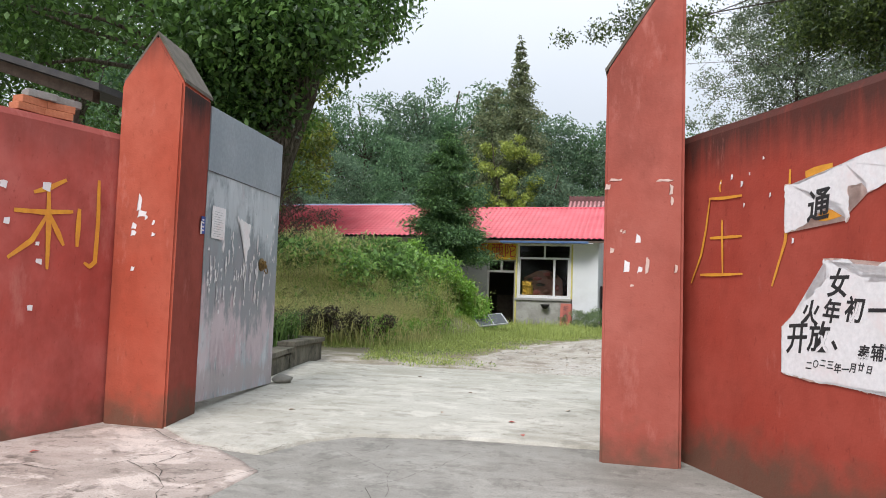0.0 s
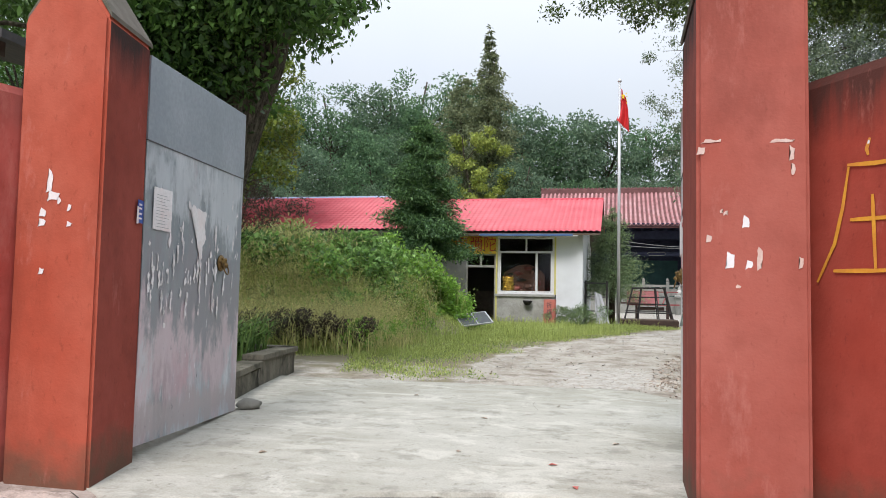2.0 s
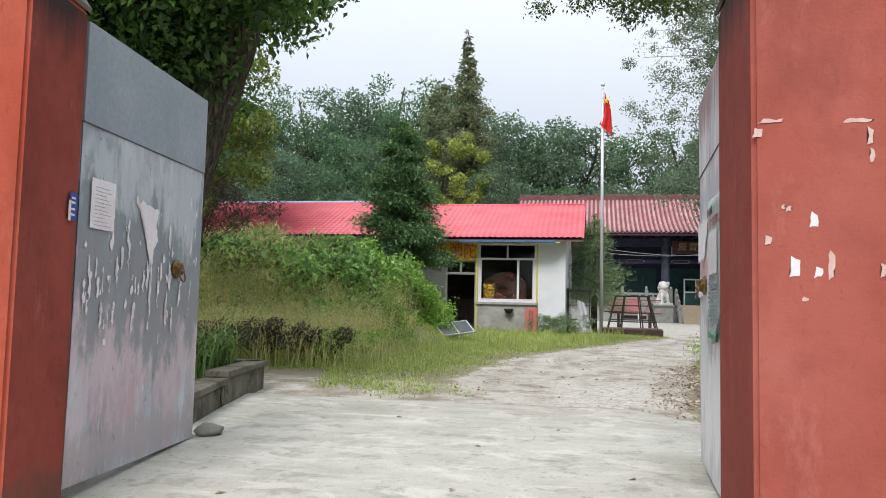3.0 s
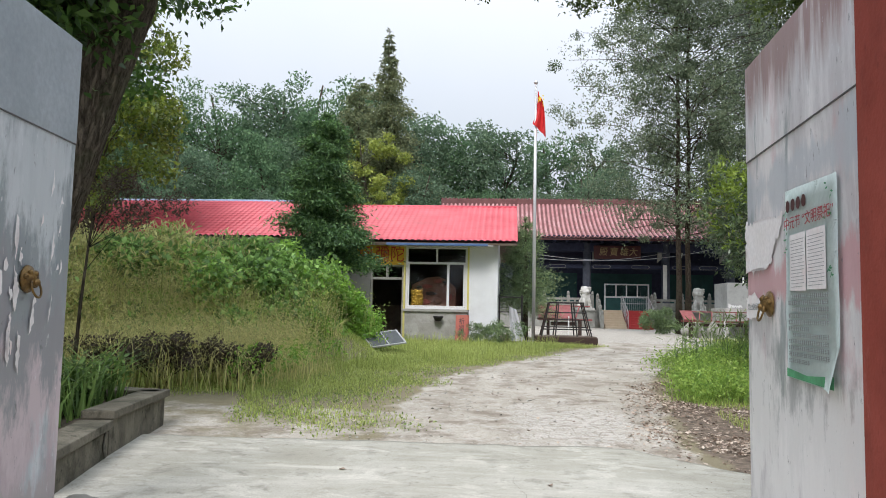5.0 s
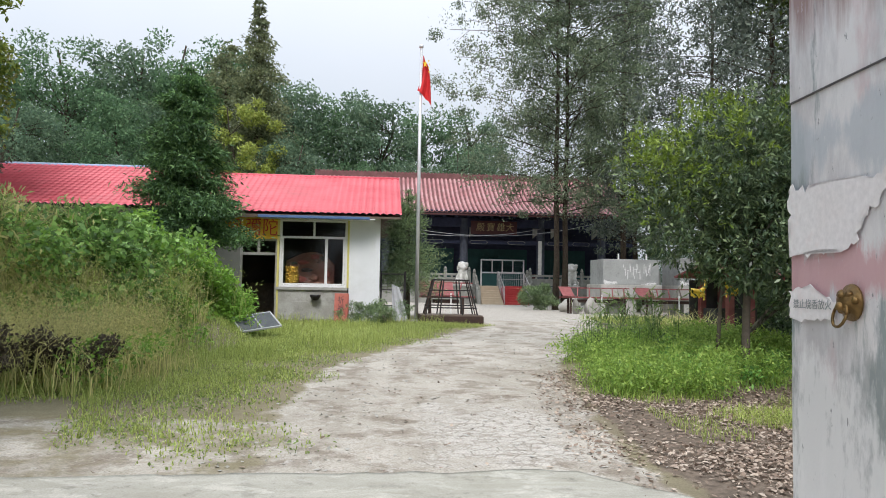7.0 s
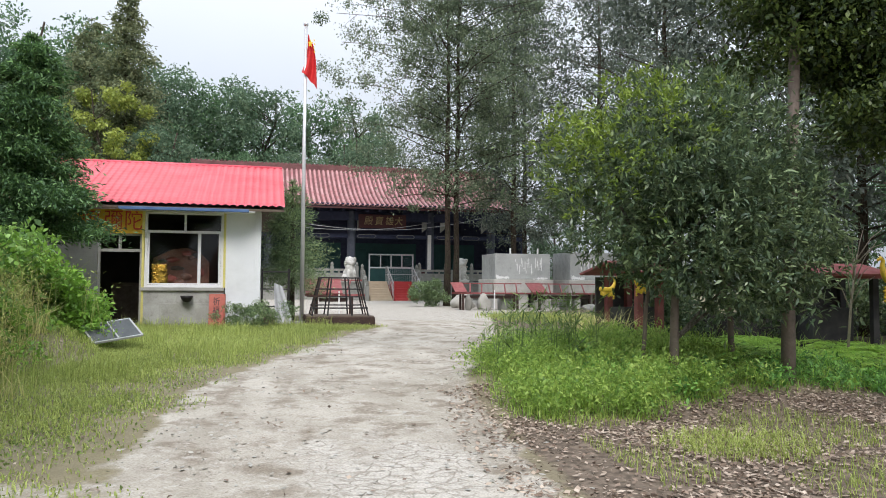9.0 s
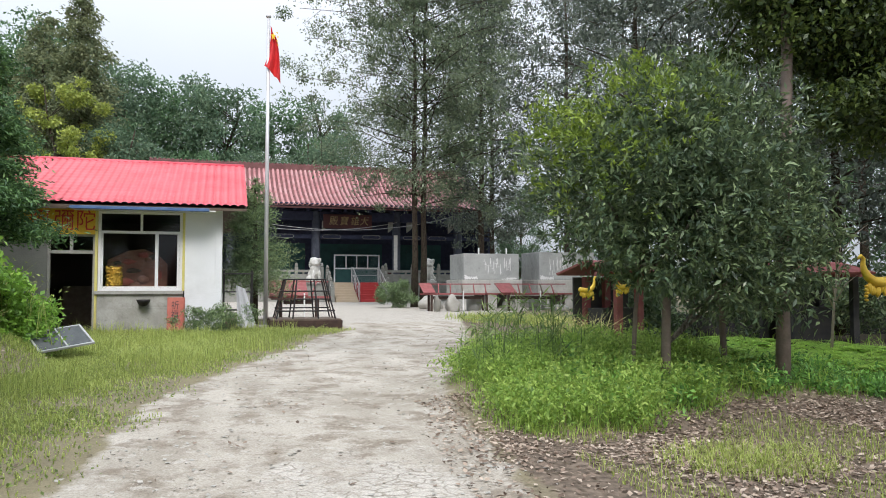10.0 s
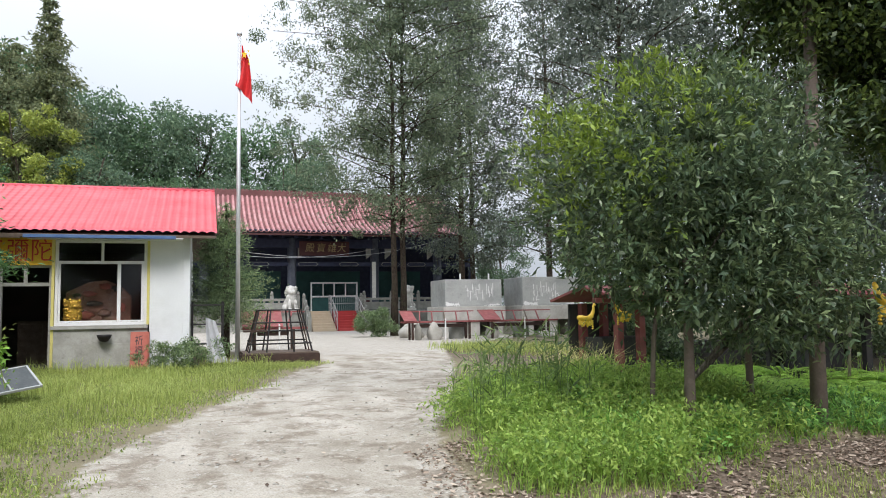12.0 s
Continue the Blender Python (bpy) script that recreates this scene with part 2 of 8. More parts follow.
M_BRASS = mottled("worn_brass", (0.24, 0.15, 0.05), (0.10, 0.062, 0.025), 26, 0.5, 0.7, 0.4, 90, dirt=(0.07, 0.05, 0.03))
M_PAPER = mottled("torn_white_paper", (0.80, 0.77, 0.77), (0.84, 0.82, 0.83), 5, 0.9, bump=0.12, dirt=(0.76, 0.66, 0.65))
M_PAPER_EDGE = mottled("torn_paper_pulp", (0.62, 0.42, 0.36), (0.74, 0.58, 0.52), 9, 0.95)
M_POSTER = mottled("pale_green_poster", (0.66, 0.78, 0.75), (0.74, 0.83, 0.81), 2.2, 0.55, bump=0.05)
M_POSTER_GREEN = mottled("poster_green", (0.03, 0.20, 0.09), (0.10, 0.42, 0.20), 9, 0.55, bump=0.05)
M_INK = mottled("black_ink", (0.015, 0.015, 0.017), (0.03, 0.03, 0.03), 20, 0.6, bump=0.0)
M_GREY_INK = mottled("grey_print", (0.24, 0.27, 0.27), (0.30, 0.33, 0.33), 20, 0.7, bump=0.0)
M_RED_INK = mottled("red_print", (0.38, 0.03, 0.05), (0.45, 0.05, 0.07), 20, 0.6, bump=0.0)
M_YELLOW = mottled("yellow_brush_paint", (0.78, 0.37, 0.035), (0.68, 0.26, 0.03), 9, 0.6, bump=0.25, dirt=(0.62, 0.22, 0.05))
M_BLUE = mottled("blue_enamel_plate", (0.02, 0.06, 0.30), (0.03, 0.09, 0.38), 12, 0.4)
M_SLAB = concrete("trowelled_concrete", (0.385, 0.37, 0.315), (0.525, 0.51, 0.455), (0.335, 0.322, 0.265), 0.0, 0.9, 0.4)
M_APRON = concrete("old_grey_concrete", (0.240, 0.232, 0.208), (0.312, 0.300, 0.268), (0.192, 0.184, 0.160), 0.0, 1.3, 0.35)
M_APRON_L = concrete("patched_concrete", (0.36, 0.295, 0.255), (0.48, 0.415, 0.37), (0.242, 0.198, 0.168), 0.0, 1.6, 0.75)
M_CRACK = mottled("crack_dirt", (0.035, 0.032, 0.025), (0.06, 0.055, 0.04), 10, 1.0)
M_PLANTER = concrete("weathered_planter_cement", (0.11, 0.10, 0.078), (0.18, 0.165, 0.13), (0.06, 0.06, 0.042), 0.0, 2.5, 0.6)
M_STONE = mottled("river_stone", (0.19, 0.185, 0.16), (0.27, 0.26, 0.225), 5, 0.8)
M_ROCK = mottled("pale_boulder", (0.36, 0.35, 0.31), (0.50, 0.48, 0.44), 2.5, 0.85, dirt=(0.22, 0.21, 0.17))
M_SOIL = mottled("planter_soil", (0.06, 0.045, 0.03), (0.10, 0.08, 0.055), 6, 1.0, bump=0.8)
M_BARK = bark_mat("fissured_bark", (0.115, 0.095, 0.075), (0.19, 0.165, 0.13))
M_BARK2 = bark_mat("smooth_grey_bark", (0.20, 0.18, 0.15), (0.29, 0.265, 0.225), 14)
M_BARK3 = bark_mat("brown_bark", (0.085, 0.066, 0.052), (0.125, 0.10, 0.078), 12)
M_LEAF_BIG = foliage("camphor_leaves", (0.0130, 0.0310, 0.0094), (0.0432, 0.0989, 0.0240), (0.1460, 0.2755, 0.0606))
# wood behind the buildings: distance haze put into paler, bluer leaf colours
M_LEAF_FAR = foliage("hazy_woodland_leaves", (0.0269, 0.0672, 0.0336), (0.0840, 0.1658, 0.0829), (0.1904, 0.3024, 0.1512), 0.95)
M_LEAF_FAR2 = foliage("hazy_woodland_leaves_light", (0.0389, 0.0778, 0.0518), (0.0994, 0.1674, 0.1037), (0.2052, 0.2862, 0.1728), 0.95)
M_LEAF_FIR = foliage("fir_needles", (0.016, 0.042, 0.022), (0.072, 0.155, 0.062), (0.200, 0.350, 0.115), 0.6, 0.12)
M_LEAF_REDW = foliage("redwood_needles", (0.0605, 0.0858, 0.0495), (0.1500, 0.1860, 0.0984), (0.2875, 0.3125, 0.1625), 0.7)
M_LEAF_YEL = foliage("yellowing_leaves", (0.120, 0.160, 0.035), (0.270, 0.340, 0.070), (0.460, 0.500, 0.120), 0.6)
M_LEAF_TALL = foliage("slim_tree_leaves", (0.030, 0.050, 0.030), (0.100, 0.145, 0.085), (0.270, 0.330, 0.200), 0.45)
M_LEAF_COURT = foliage("court_tree_leaves", (0.012, 0.024, 0.012), (0.040, 0.068, 0.026), (0.160, 0.220, 0.050))
M_LEAF_GREY = foliage("grey_green_leaves", (0.022, 0.036, 0.030), (0.075, 0.100, 0.080), (0.22, 0.26, 0.20), 0.45)
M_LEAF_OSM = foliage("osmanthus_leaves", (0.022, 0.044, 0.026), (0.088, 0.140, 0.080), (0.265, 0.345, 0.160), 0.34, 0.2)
# new growth, brightened in colour for the sunlit side of the crown
M_LEAF_OSM_NEW_LIT = foliage("osmanthus_lit_new_leaves", (0.050, 0.090, 0.016), (0.145, 0.230, 0.035), (0.340, 0.440, 0.075), 0.42)
M_LEAF_BUSH = foliage("bramble_leaves", (0.0211, 0.0568, 0.0168), (0.1188, 0.2788, 0.0697), (0.3546, 0.6632, 0.1566), 0.55)
M_OLIVE = foliage("olive_weeds", (0.095, 0.105, 0.040), (0.400, 0.395, 0.150), (0.740, 0.700, 0.320), 0.65, 0.35)
M_BRAMBLE = foliage("bramble_leaves_dark", (0.013, 0.030, 0.010), (0.110, 0.220, 0.060), (0.430, 0.660, 0.190), 0.5)
M_LAWN_WEED = foliage("lawn_weed_leaves", (0.06, 0.10, 0.025), (0.17, 0.26, 0.06), (0.33, 0.40, 0.13), 0.6, 0.3)
M_STRAP = foliage("strap_leaves", (0.020, 0.045, 0.012), (0.085, 0.165, 0.042), (0.280, 0.420, 0.120), 0.45)
M_LEAF_EDGE = foliage("yellow_tinted_leaves", (0.026, 0.052, 0.014), (0.095, 0.155, 0.030), (0.29, 0.36, 0.06))
M_LEAF_LIME = foliage("lime_weed_leaves", (0.0756, 0.1512, 0.0270), (0.1716, 0.3300, 0.0528), (0.3300, 0.5400, 0.0900), 0.55)
M_LEAF_PURPLE = foliage("purple_shrub_leaves", (0.034, 0.026, 0.022), (0.078, 0.058, 0.046), (0.145, 0.118, 0.080), 0.55)
M_JUNIPER = foliage("juniper_sprays", (0.050, 0.085, 0.050), (0.150, 0.225, 0.110), (0.320, 0.420, 0.190), 0.65, 0.2)
M_GRASS = foliage("lawn_blades", (0.092, 0.127, 0.029), (0.282, 0.360, 0.088), (0.520, 0.575, 0.188), 0.6, 0.35)
M_GRASS_R = foliage("lush_blades", (0.066, 0.148, 0.032), (0.225, 0.375, 0.072), (0.470, 0.590, 0.155), 0.55, 0.4)
M_CANE = foliage("cane_leaves", (0.030, 0.062, 0.020), (0.110, 0.185, 0.055), (0.290, 0.390, 0.140), 0.5)
M_STRAW = foliage("seeding_grass", (0.165, 0.165, 0.050), (0.500, 0.465, 0.175), (0.820, 0.745, 0.350), 0.7, 0.35)
M_FERN = foliage("fern_fronds", (0.085, 0.190, 0.040), (0.290, 0.510, 0.085), (0.540, 0.760, 0.150), 0.55, 0.4)
M_LITTER = foliage("fallen_leaves", (0.095, 0.068, 0.052), (0.28, 0.21, 0.16), (0.58, 0.49, 0.40), 0.85, 0.05)
M_TILE = mottled("red_resin_tile", (0.62, 0.066, 0.098), (0.74, 0.125, 0.165), 0.9, 0.46, bump=0.08, dirt=(0.52, 0.09, 0.115))
M_TILE_HALL = mottled("weathered_red_tile", (0.44, 0.175, 0.18), (0.58, 0.35, 0.345), 1.1, 0.75, dirt=(0.26, 0.105, 0.105))
# dark tile; between the barrel rows its colour carries the gaps' shade
M_TILE_GAP = mottled("dark_tile_and_gap_shade", (0.13, 0.055, 0.055), (0.21, 0.10, 0.095), 2, 0.9)
M_RIDGE_BLUE = mottled("blue_ridge_flashing", (0.30, 0.42, 0.62), (0.40, 0.50, 0.66), 2, 0.5)
M_FASCIA = mottled("blue_fascia_strip", (0.05, 0.11, 0.27), (0.09, 0.17, 0.34), 4, 0.5)
M_WHITE = mottled("whitewash", (0.74, 0.76, 0.785), (0.80, 0.82, 0.84), 1.3, 0.85, dirt=(0.62, 0.635, 0.64))
M_CEMENT = concrete("cement_render", (0.36, 0.355, 0.33), (0.45, 0.445, 0.42), (0.27, 0.265, 0.235), 0.0, 1.8)
M_DARKWALL = mottled("grey_old_wall", (0.20, 0.20, 0.19), (0.28, 0.28, 0.26), 1.5, 0.9)
# near-black plaster: the unlit room's shade is put into its colour
M_INSIDE = mottled("shaded_interior_plaster", (0.06, 0.052, 0.045), (0.095, 0.082, 0.07), 1.5, 0.9)
M_UPVC = mottled("white_window_frame", (0.74, 0.74, 0.75), (0.79, 0.79, 0.80), 3, 0.4, bump=0.05)
M_LEMON = mottled("pale_yellow_trim", (0.62, 0.55, 0.16), (0.70, 0.62, 0.22), 4, 0.7)
M_GOLDSIGN = mottled("golden_yellow_banner", (0.72, 0.42, 0.02), (0.80, 0.50, 0.04), 3, 0.6, bump=0.1)
M_SIGNRED = mottled("sign_red", (0.50, 0.03, 0.02), (0.58, 0.05, 0.03), 6, 0.6, bump=0.05)
M_BOARD = mottled("faded_red_board", (0.42, 0.115, 0.09), (0.50, 0.16, 0.12), 5, 0.8)
M_IRON = mottled("black_iron", (0.02, 0.02, 0.022), (0.045, 0.04, 0.038), 12, 0.6, 0.5)
M_RUST = mottled("rusty_brown_steel", (0.045, 0.028, 0.023), (0.085, 0.05, 0.038), 10, 0.8, 0.3)
M_WOOD = mottled("weathered_wood", (0.10, 0.075, 0.058), (0.17, 0.13, 0.10), 8, 0.9, bump=0.6)
M_STAINLESS = mottled("stainless_pole", (0.62, 0.63, 0.64), (0.70, 0.70, 0.71), 2, 0.38, 0.45, 0.05)
M_TRUNK = mottled("smooth_brown_bark", (0.16, 0.125, 0.105), (0.23, 0.185, 0.155), 7, 0.9, bump=0.5, dirt=(0.10, 0.10, 0.07))
M_FLAG = mottled("red_flag_cloth", (0.62, 0.02, 0.025), (0.70, 0.04, 0.04), 5, 0.8, bump=0.1)
M_STAR = mottled("yellow_star_cloth", (0.80, 0.55, 0.03), (0.85, 0.6, 0.05), 5, 0.8, bump=0.1)
M_MARBLE = mottled("white_carved_stone", (0.68, 0.67, 0.63), (0.78, 0.77, 0.73), 4, 0.75, bump=0.6, dirt=(0.36, 0.36, 0.32))
M_GREYSTONE = mottled("grey_carved_stone", (0.27, 0.275, 0.25), (0.36, 0.36, 0.33), 3, 0.85, dirt=(0.18, 0.185, 0.16))
M_BLOCK = concrete("raw_grey_concrete_block", (0.33, 0.345, 0.335), (0.46, 0.47, 0.455), (0.27, 0.275, 0.265), 0.0, 0.9)
M_BLOCK_LOW = concrete("pale_concrete_plinth", (0.46, 0.445, 0.41), (0.58, 0.565, 0.53), (0.36, 0.345, 0.31), 0.0, 1.4)
M_WHITEPAINT = mottled("white_paint_marks", (0.75, 0.75, 0.74), (0.80, 0.80, 0.79), 6, 0.7)
M_REDPAINT = mottled("dull_red_paint", (0.25, 0.060, 0.062), (0.33, 0.115, 0.112), 5, 0.75, dirt=(0.20, 0.085, 0.075))
M_REDCARPET = mottled("red_stair_paint", (0.46, 0.045, 0.05), (0.55, 0.075, 0.07), 3, 0.8)
M_STAIR = mottled("tan_stair_stone", (0.52, 0.42, 0.30), (0.60, 0.50, 0.38), 3, 0.8)
# hall timber, columns and screens are darkened in colour for the porch's shade
M_HALLWOOD = mottled("shaded_blue_grey_timber", (0.014, 0.019, 0.052), (0.034, 0.042, 0.088), 4, 0.7)
M_COLUMN = mottled("shaded_stone_column", (0.045, 0.053, 0.078), (0.085, 0.097, 0.125), 4, 0.7)
M_HALLGREEN = mottled("shaded_green_screen", (0.010, 0.060, 0.062), (0.020, 0.095, 0.088), 2, 0.6)
M_PLAQUE = mottled("dark_red_plaque", (0.055, 0.014, 0.016), (0.085, 0.022, 0.022), 5, 0.6)
M_GILT = mottled("dull_gilt", (0.34, 0.25, 0.12), (0.42, 0.33, 0.17), 12, 0.5, 0.5)
M_GOLD = mottled("bright_gold_paint", (0.80, 0.50, 0.04), (0.85, 0.62, 0.10), 9, 0.42, 0.2, 0.3)
M_OLDGOLD = mottled("worn_gilding", (0.62, 0.38, 0.05), (0.20, 0.105, 0.02), 26, 0.38, 0.5, 0.6, 60)
M_BRICK = mottled("orange_brick", (0.46, 0.155, 0.075), (0.56, 0.22, 0.12), 14, 0.9, bump=0.6)
M_BRICK_GREY = mottled("grey_brick", (0.24, 0.23, 0.215), (0.32, 0.31, 0.29), 14, 0.9, bump=0.6)
M_TARP = mottled("white_plastic_sheet", (0.42, 0.43, 0.45), (0.54, 0.55, 0.57), 3, 0.6)
# dark odds and ends; also paints shade in the plinths and shelters
M_DARKSTUFF = mottled("dark_clutter_and_shade", (0.03, 0.03, 0.034), (0.07, 0.065, 0.06), 5, 0.8)
M_TWIG = mottled("bare_pale_twig", (0.30, 0.25, 0.19), (0.40, 0.34, 0.27), 9, 0.9)
M_CABLE = mottled("pale_cable", (0.30, 0.31, 0.33), (0.36, 0.36, 0.38), 9, 0.6)
M_SHEET = mottled("dull_sheet_panel", (0.09, 0.10, 0.105), (0.14, 0.15, 0.155), 3, 0.9, spec=0.1)
M_PANEL_BAR = mottled("dull_aluminium_bar", (0.36, 0.37, 0.38), (0.46, 0.47, 0.48), 6, 0.5)
M_CARVED = mottled("reddish_carved_wood", (0.26, 0.11, 0.075), (0.36, 0.19, 0.13), 9, 0.7, bump=0.9)


def glass_mat():
    n = Nodes("window_glass")
    n.done((0.9, 0.93, 0.95), 0.03)
    n.bsdf.inputs["Transmission Weight"].default_value = 1.0
    n.bsdf.inputs["IOR"].default_value = 1.3
    n.put(n.bsdf.inputs["Roughness"], n.ramp(n.noise(6, 5), (0.4, 0.02), (0.8, 0.08)))
    return n.mat


M_GLASS = glass_mat()


def ground_mat():
    """Soil, worn gravel path, crazed pale paving and litter ground, blended by the sheet's own masks."""
    n = Nodes("courtyard_ground")
    at = {}
    for key in ("path", "paving", "litter"):
        a = n.add("ShaderNodeAttribute")
        a.attribute_name = key
        at[key] = a.outputs["Fac"]
    fine, mid, coarse = n.noise(55, 4), n.noise(7, 6), n.noise(0.8, 6)
    soil = n.mix(mid, (0.20, 0.175, 0.105), (0.31, 0.275, 0.18))
    soil = n.mix(n.ramp(coarse, (0.45, 0.0), (0.65, 0.7)), soil, (0.20, 0.17, 0.12))
    gravel = n.mix(n.ramp(n.noise(1.1, 7, n.scaled((1.4, 0.5, 1))), (0.34, 0.0), (0.66, 1.0)), (0.36, 0.325, 0.27), (0.56, 0.52, 0.455))
    gravel = n.mix(n.ramp(n.noise(1.9, 9, rough=0.7), (0.49, 0.0), (0.60, 0.8)), gravel, (0.235, 0.195, 0.15))
    gravel = n.mix(n.ramp(n.noise(6.5, 9, rough=0.72), (0.56, 0.0), (0.61, 0.7)), gravel, (0.56, 0.53, 0.48))
    gravel = n.mix(n.ramp(n.noise(17, 6, rough=0.7), (0.60, 0.0), (0.65, 0.65)), gravel, (0.15, 0.125, 0.095))
    peb = n.add("ShaderNodeTexVoronoi", Scale=26.0)
    n.put(peb.inputs["Vector"], n.coord)
    gravel = n.mix(n.ramp(peb.outputs["Distance"], (0.0, 0.55), (0.32, 0.0)), gravel, (0.46, 0.43, 0.38))
    warp = n.mix(0.2, n.coord, n.add("ShaderNodeTexNoise", Scale=4.5, Detail=7.0).outputs["Color"])
    cell = n.add("ShaderNodeTexVoronoi", Scale=9.5)
    cell.feature = "DISTANCE_TO_EDGE"
    n.put(cell.inputs["Vector"], n.scaled((0.9, 1.3, 1), warp))
    joint = n.ramp(n.math("ADD", cell.outputs["Distance"], n.math("MULTIPLY", n.noise(5, 6), 0.12)), (0.05, 0.0), (0.13, 1.0))
    craze = n.mix(n.noise(2.5, 6), (0.46, 0.43, 0.38), (0.65, 0.615, 0.56))
    craze = n.mix(joint, (0.33, 0.30, 0.25), craze)
    craze = n.mix(n.ramp(n.noise(9, 8, rough=0.7), (0.5, 0.0), (0.6, 0.7)), craze, (0.34, 0.30, 0.25))
    litter = n.mix(n.ramp(n.noise(12, 6), (0.35, 0.0), (0.65, 1.0)), (0.10, 0.078, 0.06), (0.23, 0.18, 0.14))
    edge = n.math("MULTIPLY", n.math("SUBTRACT", n.noise(2.2, 7, rough=0.65), 0.5), 0.9)

    def mask(key):
        return n.ramp(n.math("ADD", at[key], edge), (0.42, 0.0), (0.58, 1.0))

    worn = n.ramp(n.math("ADD", at["paving"], n.math("MULTIPLY", edge, 1.6)), (0.40, 0.0), (0.60, 0.95))
    c = n.mix(mask("litter"), soil, litter)
    c = n.mix(mask("path"), c, gravel)
    c = n.mix(worn, c, craze)
    c = n.mix(n.ramp(fine, (0.35, 0.35), (0.6, 0.0)), c, (0.10, 0.09, 0.07))
    h = n.math("ADD", n.math("MULTIPLY", fine, 0.5), n.math("ADD", mid, n.math("MULTIPLY", joint, worn)))
    n.bump(h, 0.7, 0.012)
    return n.done(c, 0.95, spec=0.15)


M_GROUND = ground_mat()


# ---- mesh helpers ----
def link_mesh(name, me, material, parent=None, label=""):
    me.materials.append(material)
    ob = new(name, me)
    if parent is not None:
        ob.parent = parent
    return tagged(ob, label) if label else ob


def part(name, bm, material, parent=None, label="", smooth=False):
    """One mesh object out of a bmesh, under a thing or a part, in the parent's own space."""
    me = bpy.data.meshes.new(name)
    bmesh.ops.recalc_face_normals(bm, faces=bm.faces)
    bm.to_mesh(me)
    bm.free()
    if smooth:
        me.polygons.foreach_set("use_smooth", [True] * len(me.polygons))
    return link_mesh(name, me, material, parent, label)


def thing(name, at, label, category, group="", kind="", turn=0.0):
    ob = new(name)
    ob.empty_display_size = 0.2
    ob.matrix_basis = pose(*at, 0, 0, turn)
    return tagged(ob, label, category, group, kind)


def setting(ob, label, category):
    return tagged(ob, label, category, kind="structure")


def faces_mesh(name, corners, material, parent=None, label="", smooth=False):
    """Many loose quads (n, 4, 3) as one mesh."""
    q = np.ascontiguousarray(corners, dtype=np.float32)
    n = len(q)
    me = bpy.data.meshes.new(name)
    me.vertices.add(4 * n)
    me.vertices.foreach_set("co", q.ravel())
    me.loops.add(4 * n)
    me.loops.foreach_set("vertex_index", np.arange(4 * n, dtype=np.int32))
    me.polygons.add(n)
    me.polygons.foreach_set("loop_start", np.arange(0, 4 * n, 4, dtype=np.int32))
    me.update(calc_edges=True)
    return link_mesh(name, me, material, parent, label)


def grid_mesh(name, P, material, parent=None, label="", smooth=True):
    """A sheet of quads over an (r, c, 3) array of points."""
    r, c = P.shape[:2]
    i = np.arange(r * c).reshape(r, c)
    f = np.stack([i[:-1, :-1], i[:-1, 1:], i[1:, 1:], i[1:, :-1]], -1).reshape(-1, 4)
    me = bpy.data.meshes.new(name)
    me.vertices.add(r * c)
    me.vertices.foreach_set("co", np.ascontiguousarray(P, np.float32).ravel())
    me.loops.add(f.size)
    me.loops.foreach_set("vertex_index", f.ravel().astype(np.int32))
    me.polygons.add(len(f))
    me.polygons.foreach_set("loop_start", np.arange(0, f.size, 4, dtype=np.int32))
    me.update(calc_edges=True)
    if smooth:
        me.polygons.foreach_set("use_smooth", np.ones(len(f), dtype=bool))
    return link_mesh(name, me, material, parent, label)


def box(bm, lo, hi, bevel=0.0, turn=None):
    b = bmesh.new() if bevel else bm
    vs = [b.verts.new((x, y, z)) for x in (lo[0], hi[0]) for y in (lo[1], hi[1]) for z in (lo[2], hi[2])]
    for q in ((0, 1, 3, 2), (4, 6, 7, 5), (0, 4, 5, 1), (2, 3, 7, 6), (0, 2, 6, 4), (1, 5, 7, 3)):
        b.faces.new([vs[k] for k in q])
    if bevel:
        bmesh.ops.bevel(b, geom=list(b.edges), offset=bevel, segments=2, affect="EDGES", profile=0.6)
    if turn is not None:
        bmesh.ops.transform(b, matrix=turn, verts=vs if b is bm else b.verts)
    if b is not bm:
        tmp = bpy.data.meshes.new("tmp")
        b.to_mesh(tmp)
        b.free()
        bm.from_mesh(tmp)
        bpy.data.meshes.remove(tmp)
    return bm


def boxes(*specs, bevel=0.0):
    bm = bmesh.new()
    for lo, hi in specs:
        box(bm, lo, hi, bevel)
    return bm


def tube(bm, pts, radii, sides=8, caps=True):
    """A round bar through points, with a radius at each."""
    pts = [Vector(p) for p in pts]
    if not hasattr(radii, "__len__"):
        radii = [radii] * len(pts)
    rings, side = [], None
    for k, p in enumerate(pts):
        d = (pts[min(k + 1, len(pts) - 1)] - pts[max(k - 1, 0)]).normalized()
        side = d.orthogonal().normalized() if side is None else (side - d * side.dot(d)).normalized()
        other = d.cross(side)
        rings.append([bm.verts.new(p + (side * math.cos(a) + other * math.sin(a)) * radii[k]) for a in [2 * math.pi * j / sides for j in range(sides)]])
    for a, b in zip(rings, rings[1:]):
        for j in range(sides):
            bm.faces.new((a[j], a[(j + 1) % sides], b[(j + 1) % sides], b[j]))
    if caps:
        bm.faces.new(rings[0][::-1])
        bm.faces.new(rings[-1])
    return bm


